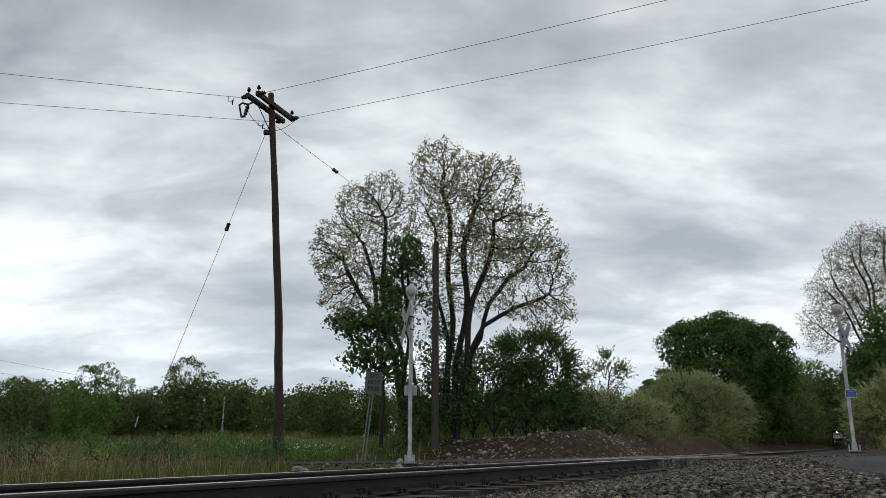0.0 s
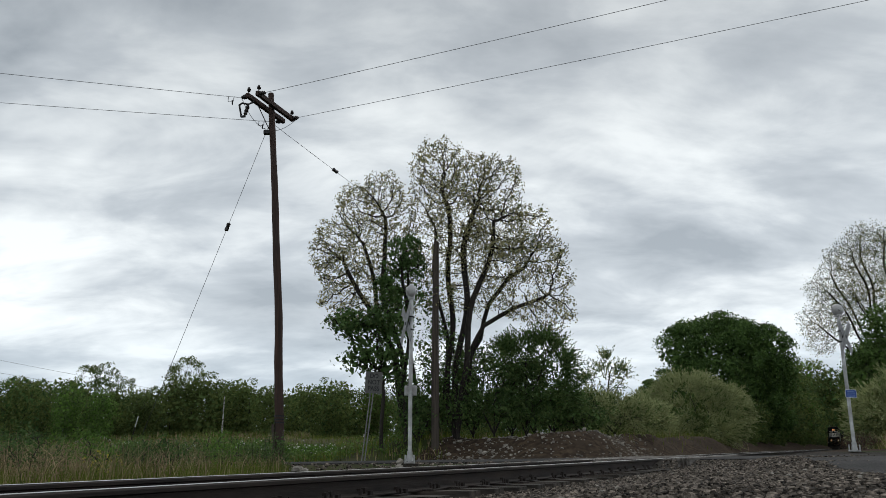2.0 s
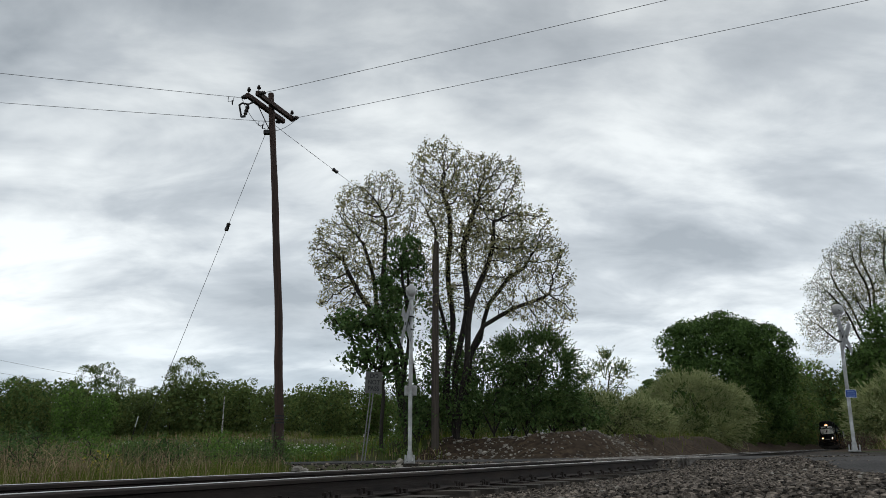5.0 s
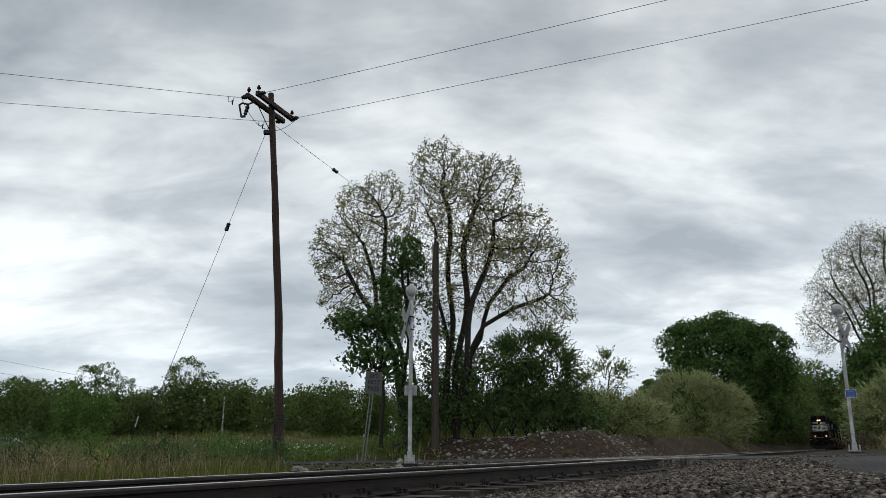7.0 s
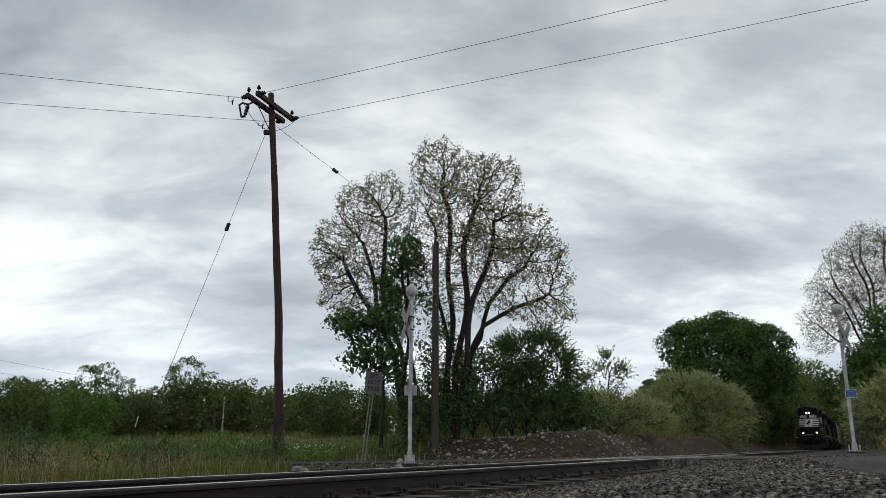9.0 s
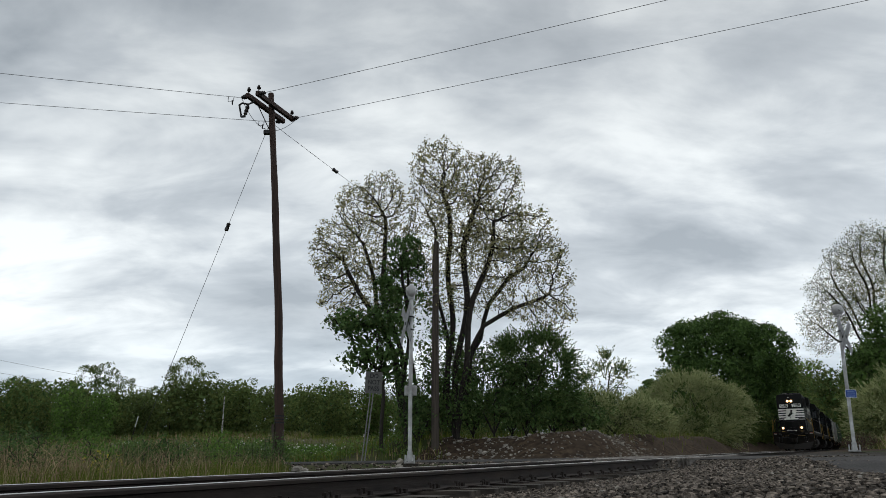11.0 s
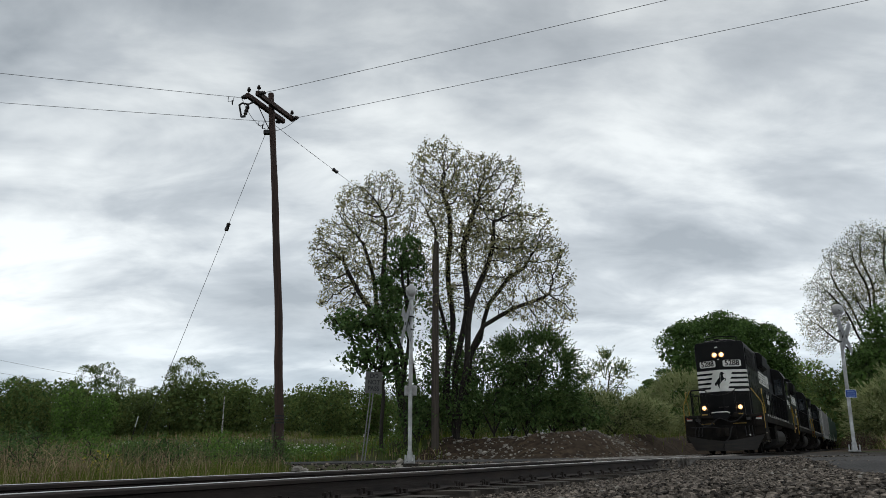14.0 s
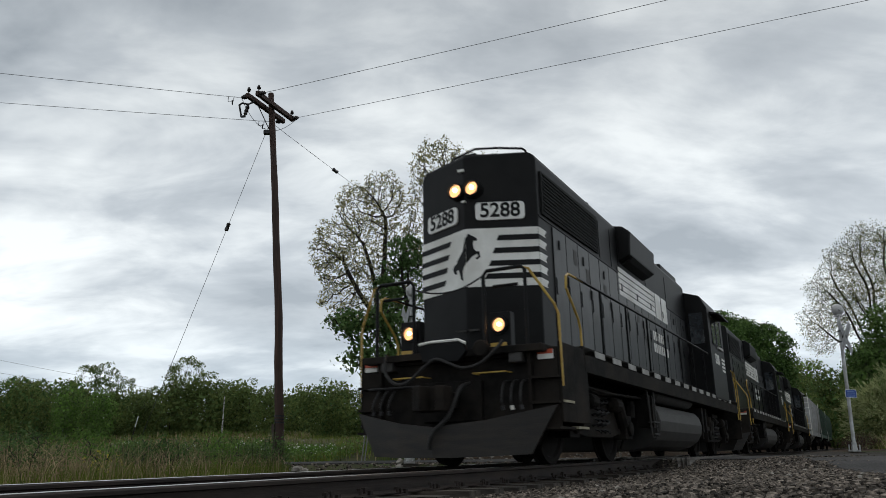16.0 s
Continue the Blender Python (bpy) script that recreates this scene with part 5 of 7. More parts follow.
def build_sign():
    c = Vector((-2.5, 26.0, 2.62))
    foot = Vector((-2.85, 26.0, -0.1))
    sign = thing("road_sign", foot, "weathered white road sign on a leaning thin post", "road sign")
    m = Matrix.Translation(c - foot) @ pose(0, 0, 0, -4, 3.5, 10)
    p = part("sign_plate", Mesh().prism(round_rect(-0.30, 0.30, -0.38, 0.38, 0.05), lambda u, v, d: m @ Vector((u, d, v)), -0.004, 0.0), material_once("faded_sign_white", (0.10, 0.10, 0.092), 0.6), sign)
    for z, body in ((0.22, "DO"), (0.0, "NOT"), (-0.22, "PASS")):
        lettering("sign_word", body, 0.215, m @ pose(0, -0.007, z, 90, 0, 0), DARK_IRON, p, squeeze=0.9)
    for q in (-0.05, 0.05):
        part("sign_post", Mesh().tube([Vector((q, 0.02, 0)), c - foot + Vector((q, 0.03, 0.2))], 0.022, 6), material_once("post_steel", (0.22, 0.22, 0.21), 0.6), sign)


build_sign()


# ---- trees and bushes ----
def grow(stems, balls, count, step, reach, kill, rng, shell=0.55, iters=110, lift=0.0):
    """Lets branches grow from the stems towards points spread through the crown's balls (x, y, z, rx, ry, rz). Gives nodes, parents."""
    vol = np.array([b[3] * b[4] * b[5] for b in balls])
    pick = rng.choice(len(balls), count, p=vol / vol.sum())
    d = rng.normal(size=(count, 3))
    d /= np.linalg.norm(d, axis=1)[:, None]
    r = (shell + (1 - shell) * rng.uniform(size=count)) ** 0.6
    b = np.array(balls)[pick]
    aim = b[:, :3] + d * b[:, 3:] * r[:, None]
    nodes, par = [], []
    for st in stems:
        last = -1
        wob = rng.uniform(0, 6, 2)
        fine = []
        for a, b in zip(st, st[1:]):
            k = max(1, int(np.linalg.norm(np.subtract(b, a)) / 0.5))
            fine += [np.add(a, np.subtract(b, a) * i / k) for i in range(k)]
        fine.append(np.array(st[-1], float))
        amp = 0.13 if len(fine) > 8 else 0.05
        for p in fine:
            w = min(1.0, max(0.0, p[2]))
            p = p + np.array((math.sin(p[2] * 1.3 + wob[0]), math.sin(p[2] * 1.1 + wob[1]), 0)) * amp * w
            nodes.append(np.array(p, float))
            par.append(last)
            last = len(nodes) - 1
    tree = np.array(nodes)
    base_count = len(nodes)
    near = np.full(count, 0)
    dist = np.full(count, 1e9)

    def see(first):
        for i in range(first, len(tree)):
            q = np.linalg.norm(aim - tree[i], axis=1)
            m = q < dist
            dist[m], near[m] = q[m], i
    see(0)
    alive = np.ones(count, bool)
    for it in range(iters):
        act = alive & (dist < (reach if it > 12 else 1e9))
        if not act.any():
            break
        idx = near[act]
        v = aim[act] - tree[idx]
        v /= np.linalg.norm(v, axis=1)[:, None] + 1e-9
        s = np.zeros((len(tree), 3))
        np.add.at(s, idx, v)
        grow_at = np.unique(idx)
        g = s[grow_at]
        g /= np.linalg.norm(g, axis=1)[:, None] + 1e-9
        g += rng.normal(size=g.shape) * 0.22 + np.array((0, 0, lift))
        g /= np.linalg.norm(g, axis=1)[:, None]
        first = len(tree)
        tree = np.vstack([tree, tree[grow_at] + g * step])
        par += list(grow_at)
        see(first)
        alive &= dist > kill
        if len(tree) > 15000:
            break
    # drop what is left of a stem above its last branch
    par = np.array(par)
    n0 = base_count
    keep = np.zeros(len(tree), bool)
    keep[n0:] = True
    for i in range(len(tree) - 1, -1, -1):
        if keep[i] and par[i] >= 0:
            keep[par[i]] = True
    new_at = np.cumsum(keep) - 1
    old = par[keep]
    return tree[keep], np.where(old >= 0, new_at[np.maximum(old, 0)], -1)


def limbs(name, tree, par, tip, power, cap, mt, parent, sides=5):
    """Tapered limbs along the grown nodes; the thickness adds up from the tips to the trunk."""
    n = len(tree)
    r = np.full(n, 0.0)
    for i in range(n - 1, -1, -1):
        if r[i] == 0:
            r[i] = tip ** power
        if par[i] >= 0:
            r[par[i]] += r[i]
    r = np.minimum(r ** (1 / power), cap)
    ch = np.where(par >= 0)[0]
    a, b = tree[par[ch]], tree[ch]
    ra, rb = np.minimum(r[par[ch]], r[ch] * 1.5), r[ch]
    d = b - a
    ln = np.linalg.norm(d, axis=1)[:, None] + 1e-9
    d = d / ln
    b = b + d * np.minimum(rb[:, None] * 0.4, 0.03)
    u = np.cross(d, np.where(np.abs(d[:, 2:3]) > 0.9, np.array([[1.0, 0, 0]]), np.array([[0, 0, 1.0]])))
    u /= np.linalg.norm(u, axis=1)[:, None]
    w = np.cross(d, u)
    m = len(ch)
    v = np.empty((m, 2, sides, 3))
    for k in range(sides):
        t = 2 * math.pi * k / sides
        o = u * math.cos(t) + w * math.sin(t)
        v[:, 0, k], v[:, 1, k] = a + o * ra[:, None], b + o * rb[:, None]
    f = np.array([(k, (k + 1) % sides, sides + (k + 1) % sides, sides + k) for k in range(sides)])
    idx = (f[None] + 2 * sides * np.arange(m)[:, None, None]).astype(np.int32)
    me = bpy.data.meshes.new(name)
    me.vertices.add(2 * sides * m), me.loops.add(4 * sides * m), me.polygons.add(sides * m)
    me.vertices.foreach_set("co", v.ravel())
    me.loops.foreach_set("vertex_index", idx.ravel())
    me.polygons.foreach_set("loop_start", np.arange(0, 4 * sides * m, 4, dtype=np.int32))
    me.polygons.foreach_set("loop_total", np.full(sides * m, 4, np.int32))
    me.polygons.foreach_set("use_smooth", np.ones(sides * m, bool))
    me.materials.append(mt)
    me.update(calc_edges=True)
    ob = new(name, me)
    ob.parent = parent
    return r


def crown_points(tree, r, thin, each, spread, rng, low=-1e9):
    """Places for leaves round the thin ends of the branches."""
    ends = np.where((r < thin) & (tree[:, 2] > low))[0]
    c = np.repeat(tree[ends], each, axis=0)
    return c + rng.normal(size=c.shape) * spread


def tree_thing(name, foot, label, category, stems, balls, count, leaf, mats, seed, each=5, spread=0.22, step=0.3, reach=3.0, kill=0.5, tip=0.008, power=2.3, cap=0.3, thin=0.022,
               aspect=0.6, bark=None, shell=0.55, lift=0.0, share=None, group="", up=0.0, leafy=True, bare_low=-1e9, sides=5):
    """A tree (or bush) with trunk and crown; every place is given from its foot."""
    rng = np.random.default_rng(seed)
    tr = thing(name, foot, label, category, group)
    tree, par = grow(stems, balls, count, step, reach, kill, rng, shell, lift=lift)
    r = limbs("trunk", tree, par, tip, power, cap, bark or BARK, tr, sides)
    if leafy:
        c = crown_points(tree, r, thin, each, spread, rng, bare_low)
        sz = leaf * rng.uniform(0.6, 1.25, len(c))
        fm = (rng.uniform(size=len(c)) < share).astype(int) if share else None
        quads("crown", c, sz, mats, rng, tr, aspect, up, fm)
    return tr


def lobes_on(balls, count, size, rng):
    """Centres and radii of leaf clumps spread over the outer face of a crown of balls, foremost its upper side."""
    b = np.array(balls, float)
    area = (b[:, 3] * b[:, 4] + b[:, 3] * b[:, 5]) / 2
    out = []
    tries = 0
    while len(out) < count and tries < 60 * count:
        tries += 1
        k = rng.choice(len(b), p=area / area.sum())
        d = rng.normal(size=3)
        d[2] += 0.25
        d /= np.linalg.norm(d)
        r = size * rng.uniform(0.6, 1.3)
        p = b[k, :3] + d * np.maximum(b[k, 3:] - r * 0.7, 0.1)
        q = ((p - b[:, :3]) / b[:, 3:]) ** 2
        q = q.sum(1)
        q[k] = 9
        if q.min() < 0.5:
            continue
        out.append((*p, r))
    return np.array(out)


def leafy(name, foot, label, category, balls, lobes, size, per, leaf, mats, seed, stems=None, aspect=0.62, share=None, group="", sides=4, cap=0.2, twigs=160, tip=0.012, spray=0, flat=0.8, fill=0, loose=0.0):
    """A tree or bush whose foliage lies in many rounded clumps; spray: narrow leaves along so many shoots on each clump instead."""
    rng = np.random.default_rng(seed)
    tr = thing(name, foot, label, category, group)
    low = min(b[2] for b in balls)
    stems = stems or [[(0, 0, -0.3), (0.02, 0, max(0.3, low * 0.5))]]
    inner = [(b[0], b[1], b[2], b[3] * 0.85, b[4] * 0.85, b[5] * 0.85) for b in balls]
    wide = float(np.max(np.array(balls)[:, 3:]))
    tree, par = grow(stems, inner, twigs, max(0.12, wide * 0.09), wide * 4, wide * 0.16, rng, 0.3, iters=60)
    limbs("trunk", tree, par, tip, 2.3, cap, BARK, tr, sides)
    lb = lobes_on(balls, lobes, size, rng)
    if spray:
        c = np.repeat(lb, spray, axis=0)
        mid = np.array(balls)[:, :3].mean(0)
        d = rng.normal(size=(len(c), 3))
        d /= np.linalg.norm(d, axis=1)[:, None]
        out = c[:, :3] - mid
        out /= np.linalg.norm(out, axis=1)[:, None] + 1e-9
        d = d * 0.75 + out * 0.75 + np.array((0, 0, 0.45))
        d /= np.linalg.norm(d, axis=1)[:, None]
        a = c[:, :3] + d * c[:, 3:] * 0.25
        ln = c[:, 3] * rng.uniform(0.6, 1.5, len(c))
        t = np.tile(np.linspace(0.1, 1.0, per), len(c))
        dd = np.repeat(d, per, axis=0)
        p = np.repeat(a, per, axis=0) + dd * (np.repeat(ln, per) * t)[:, None]
        p[:, 2] -= 0.12 * np.repeat(ln, per) * t * t
        p += rng.normal(size=p.shape) * leaf * 0.3
        fm = np.repeat((rng.uniform(size=len(c)) < (share or 0)).astype(int), per)
        quads("crown", p, leaf * rng.uniform(0.6, 1.2, len(p)), mats, rng, tr, aspect, 0.0, fm, axis=dd)
        return tr
    c = np.repeat(lb, per, axis=0)
    d = rng.normal(size=(len(c), 3))
    d[:, 2] = np.abs(d[:, 2]) * np.where(rng.uniform(size=len(c)) < 0.68, 1, -1)
    d /= np.linalg.norm(d, axis=1)[:, None]
    rr = c[:, 3] * (0.45 + 0.62 * rng.uniform(size=len(c)) ** 0.6) * (1 + loose * np.abs(rng.normal(size=len(c))))
    p = c[:, :3] + d * rr[:, None] * np.array((1, 1, flat))
    fc = d * np.array((1, 1, 0.8))
    sz = leaf * rng.uniform(0.6, 1.25, len(c))
    if fill:
        # larger leaves deep in the crown close most of the gaps
        b = np.array(balls, float)
        vol = b[:, 3] * b[:, 4] * b[:, 5]
        b = b[rng.choice(len(b), fill, p=vol / vol.sum())]
        g = rng.normal(size=(fill, 3))
        g /= np.linalg.norm(g, axis=1)[:, None]
        p = np.vstack([p, b[:, :3] + g * b[:, 3:] * (0.86 * rng.uniform(size=(fill, 1)) ** 0.45)])
        fc = np.vstack([fc, g * np.array((1, 1, 0.3))])
        sz = np.concatenate([sz, leaf * 2.1 * rng.uniform(0.7, 1.2, fill)])
    fm = (rng.uniform(size=len(p)) < share).astype(int) if share else None
    quads("crown", p, sz, mats, rng, tr, aspect, 0.0, fm, facing=fc)
    return tr


def tufted(name, foot, label, stems, balls, count, seed, leaf=0.056, mats=None, tuft=8, gap=0.075, step=0.16, kill=0.17, tip=0.0066, cap=0.13, share=0.10, thin=0.0118, shell=0.35, reach=2.4, lift=0.0):
    """A tree with many fine twigs that carry small tufts of young leaves."""
    rng = np.random.default_rng(seed)
    tr = thing(name, foot, label, "tree")
    tree, par = grow(stems, balls, count, step, reach, kill, rng, shell, lift=lift)
    r = limbs("trunk", tree, par, tip, 2.05, cap, BARK, tr, 5)
    kids = np.bincount(par[par >= 0], minlength=len(tree))
    ends = np.where((kids == 0) | ((r < thin) & (rng.uniform(size=len(tree)) < 0.8)))[0]
    c = np.repeat(tree[ends], tuft, axis=0)
    n = rng.poisson(tuft * 0.8, len(ends))
    c = c[(np.tile(np.arange(tuft), len(ends)) < np.repeat(n, tuft))]
    c = c + rng.normal(size=c.shape) * gap
    # some limbs leaf out yellower than others
    warm = np.array([noise.noise((p[0] * 0.6, p[1] * 0.6, p[2] * 0.6 + seed)) for p in c])
    fm = (rng.uniform(size=len(c)) < share - 0.25 * warm).astype(int)
    quads("crown", c, leaf * rng.uniform(0.55, 1.2, len(c)), mats or [LEAF_OLIVE, LEAF_MID], rng, tr, 0.55, 0.2, fm)
    return tr


def build_clump():
    z0 = 0.95
    rg = random.Random(19)
    foot = Vector((0.6, 30.0, z0))
    f = lambda x, z, y=0.0: (x - 0.6, y, z - z0)
    ball = lambda x, z, rx, rz: (x - 0.6, rg.uniform(-0.9, 0.9), z - z0, rx + 0.13, rx * 0.9, rz + 0.16)
    root = f(0.4, 0.6)
    stems = [[root, f(0.2, 1.9), f(0.22, 4.2, 0.2), f(0.25, 6.3, 0.3), f(0.36, 8.7, 0.3), f(0.13, 10.5, 0.3)], [root, f(0.45, 2.6), f(0.66, 4.4, -0.2), f(0.86, 6.3, -0.3), f(1.05, 9.2, -0.2), f(1.3, 10.4)],
             [root, f(0.6, 2.8, -0.3), f(0.95, 4.6, -0.5), f(1.3, 6.3, -0.6), f(1.94, 8.4, -0.5), f(2.2, 9.6, -0.4)], [root, f(0.7, 2.7), f(1.03, 3.9, 0.2), f(1.62, 4.75, 0.3), f(1.86, 6.2, 0.5), f(2.6, 7.3, 0.5), f(3.4, 7.8, 0.4)],
             [root, f(0.75, 2.6, -0.1), f(1.1, 4.2, -0.1), f(1.75, 5.2, -0.1), f(2.9, 5.9, 0.0), f(4.1, 6.3, -0.2)], [root, f(0.1, 2.4, 0.2), f(0.0, 4.8, 0.3), f(-0.3, 7.4, 0.1), f(-0.45, 9.6, 0.0)]]
    tufted("tree", foot, "tall many-stemmed tree with sparse young olive leaves", stems,
           [ball(-0.15, 12.4, 1.2, 1.25), ball(1.2, 11.9, 1.3, 1.2), ball(2.4, 11.4, 1.1, 1.3), ball(-0.65, 10.9, 0.75, 1.2), ball(0.8, 10.1, 1.5, 1.3), ball(2.5, 9.7, 1.4, 1.3), ball(3.65, 9.2, 1.05, 1.0),
            ball(3.9, 7.9, 1.3, 1.0), ball(4.6, 6.9, 0.75, 0.9), ball(2.6, 7.7, 1.2, 1.0), ball(4.35, 5.75, 1.0, 0.7), ball(0.6, 8.5, 1.1, 1.0), ball(3.2, 6.0, 0.9, 0.6), ball(-0.5, 8.7, 0.7, 1.2), ball(1.5, 8.3, 1.2, 1.1), ball(1.1, 6.7, 0.9, 0.9), ball(2.3, 6.5, 0.8, 0.7), ball(-0.2, 6.6, 0.6, 0.9)], 10500, 21)
    foot2 = Vector((-1.6, 30.5, z0))
    g = lambda x, z, y=0.0: (x + 1.6, y, z - z0)
    gb = lambda x, z, rx, rz: (x + 1.6, rg.uniform(-0.7, 0.7), z - z0, rx + 0.1, rx * 0.9, rz + 0.12)
    root = g(-1.6, 0.6)
    tufted("tree", foot2, "leaning tree with spreading limbs and sparse young leaves",
           [[root, g(-1.62, 1.6), g(-1.76, 3.4), g(-1.98, 4.5), g(-2.42, 6.4), g(-2.65, 8.9), g(-2.5, 10.2)], [root, g(-1.85, 3.0, 0.2), g(-2.3, 5.0, 0.2), g(-2.95, 6.5, 0.3), g(-3.4, 9.1, 0.2)],
            [root, g(-1.75, 2.4, -0.2), g(-2.2, 4.2, -0.3), g(-2.95, 5.9, -0.3), g(-4.2, 8.1, -0.3)], [root, g(-1.3, 2.4, -0.2), g(-1.35, 4.6, -0.3), g(-1.6, 7.0, -0.2), g(-1.7, 9.0)]],
           [gb(-2.6, 11.1, 0.9, 1.0), gb(-3.7, 10.6, 1.0, 1.1), gb(-1.8, 10.2, 0.7, 1.0), gb(-4.7, 9.3, 0.95, 0.9), gb(-5.25, 8.6, 0.6, 0.6), gb(-3.2, 9.2, 1.1, 1.0), gb(-4.3, 7.7, 1.1, 0.8), gb(-4.5, 6.7, 0.8, 0.6),
            gb(-2.9, 7.7, 0.9, 0.8), gb(-1.5, 8.9, 0.6, 0.8), gb(-1.9, 6.4, 0.8, 0.9), gb(-3.4, 6.0, 0.9, 0.6), gb(-1.0, 7.4, 0.5, 0.9)], 7000, 22)
    shoots = lambda h: [[(0, 0, -0.2), (0.05, 0, h)], [(0, 0, -0.1), (0.3, 0.1, h * 0.9)], [(0, 0, -0.1), (-0.3, 0.1, h * 0.8)]]
    # broad-leaved young tree, ivy on the leaning one, and the undergrowth
    leafy("shrub", Vector((-2.5, 29.2, 0.5)), "dark green broad-leaved young tree", "shrub", [(-1.2, 0, 4.6, 0.85, 0.8, 0.75), (-0.4, 0, 4.0, 1.1, 1.0, 0.9), (0.5, 0, 4.6, 0.8, 0.9, 0.9), (0.2, 0, 3.0, 0.9, 0.9, 0.8), (-0.9, 0, 3.3, 0.8, 0.8, 0.5), (0.5, 0, 5.6, 0.5, 0.6, 0.7), (-0.2, 0, 5.0, 0.7, 0.7, 0.5), (-1.7, 0, 4.9, 0.5, 0.6, 0.4)],
          72, 0.42, 56, 0.085, [LEAF_DARK, LEAF_MID], 31, shoots(2.0), share=0.2, cap=0.08, group="undergrowth", flat=0.65, fill=200, loose=0.5)
    leafy("shrub", Vector((-1.6, 29.4, 0.6)), "ivy-covered dark green treetop", "shrub", [(0.0, 0, 7.6, 0.8, 0.7, 0.75), (-0.3, 0, 6.9, 0.6, 0.5, 0.5), (0.45, 0, 7.0, 0.55, 0.5, 0.6), (-0.7, 0, 6.1, 0.6, 0.6, 0.5), (0.5, 0, 6.0, 0.45, 0.5, 0.5), (-0.2, 0, 5.0, 0.5, 0.5, 0.6)],
          40, 0.26, 66, 0.066, [LEAF_DARK], 32, [[(0, 0, -0.2), (0.1, 0, 3.5), (0.0, 0, 6.6)]], cap=0.07, group="undergrowth", fill=120, loose=0.55)
    for k, (x, y, z, balls, n, mats) in enumerate((
            (0.3, 30.2, 1.0, [(0, 0, 0.8, 1.3, 0.9, 0.8), (0.4, 0, 2.0, 0.7, 0.7, 0.9), (-0.6, 0, 1.9, 0.5, 0.6, 0.7), (0.1, 0, 3.3, 0.5, 0.6, 0.8)], 64, [LEAF_DARK, LEAF_MID]),
            (1.9, 30.0, 1.0, [(0, 0, 0.8, 1.4, 1.0, 0.8), (0.4, 0, 2.0, 0.9, 0.8, 0.9), (-0.7, 0, 1.8, 0.5, 0.6, 0.8)], 60, [LEAF_DARK, LEAF_MID]),
            (-1.1, 29.6, 0.7, [(0, 0, 0.9, 0.9, 0.8, 0.8), (-0.3, 0, 2.0, 0.6, 0.7, 0.7)], 36, [LEAF_DARK, LEAF_MID]),
            (1.1, 30.8, 1.0, [(0, 0, 1.0, 1.0, 0.8, 1.0), (-0.2, 0, 2.6, 0.7, 0.7, 0.9), (0.6, 0, 2.9, 0.6, 0.6, 0.8)], 40, [LEAF_DARK, LEAF_MID]),
            (-0.5, 30.6, 0.9, [(0, 0, 0.9, 0.9, 0.8, 0.9), (0.1, 0, 2.3, 0.6, 0.6, 0.9), (-0.3, 0, 3.4, 0.5, 0.5, 0.7), (0.3, 0, 4.4, 0.6, 0.6, 0.7), (0.0, 0, 5.4, 0.5, 0.5, 0.6)], 46, [LEAF_DARK, LEAF_MID]),
            (2.7, 30.9, 1.0, [(0, 0, 1.2, 1.1, 0.9, 1.0), (0.1, 0, 2.3, 0.9, 0.8, 0.8)], 40, [LEAF_DARK, LEAF_MID]),
            (5.6, 31.4, 1.0, [(0, 0, 0.5, 1.1, 0.9, 0.6), (-0.9, 0, 0.8, 0.7, 0.7, 0.7)], 36, [LEAF_MID, LEAF_DARK]),
            (3.7, 31.4, 1.0, [(0, 0, 1.5, 1.2, 0.9, 0.9), (0.2, 0, 2.6, 0.9, 0.8, 0.7)], 42, [LEAF_MID, LEAF_DARK]),
            (4.4, 31.0, 1.0, [(0, 0, 0.7, 1.3, 1.0, 0.8), (0.8, 0, 1.0, 0.8, 0.7, 0.7)], 44, [LEAF_MID, LEAF_DARK]))):
        leafy("shrub", Vector((x, y, z)), "dense dark undergrowth shrub", "shrub", balls, int(n * 1.1), 0.42, 56, 0.056, mats, 133 + k, shoots(0.6), share=0.4, cap=0.06, group="undergrowth", fill=250, loose=0.8)
    leafy("shrub", Vector((3.2, 30.2, 0.9)), "willowy green shrub with drooping sprays", "shrub", [(-0.4, 0, 3.0, 1.0, 0.9, 0.9), (0.5, 0, 2.4, 1.2, 1.0, 1.0), (0.6, 0, 3.3, 1.1, 0.9, 0.8), (1.4, 0, 2.6, 0.8, 0.8, 0.8), (0.3, 0, 1.2, 1.4, 1.0, 0.9), (1.6, 0, 1.5, 0.8, 0.8, 0.8)],
          180, 0.6, 10, 0.07, [LEAF_MID, LEAF_DARK], 35, shoots(1.2), aspect=0.36, share=0.5, cap=0.06, group="undergrowth", spray=12)
    for k, (x, y, balls, n) in enumerate(((5.6, 33.4, [(0, 0, 0.7, 1.2, 0.9, 0.8), (0.9, 0, 0.9, 1.0, 0.9, 0.9)], 60), (7.7, 34.6, [(0, 0, 0.8, 1.3, 1.0, 0.8), (1.0, 0, 0.6, 1.0, 0.9, 0.7)], 60))):
        leafy("shrub", Vector((x, y, 1.0)), "grey-green low shrub on the bank", "shrub", balls, n, 0.5, 9, 0.09, [LEAF_SAGE, LEAF_MID], 36 + k, shoots(0.4), aspect=0.24, share=0.25, cap=0.05, group="undergrowth", spray=18)
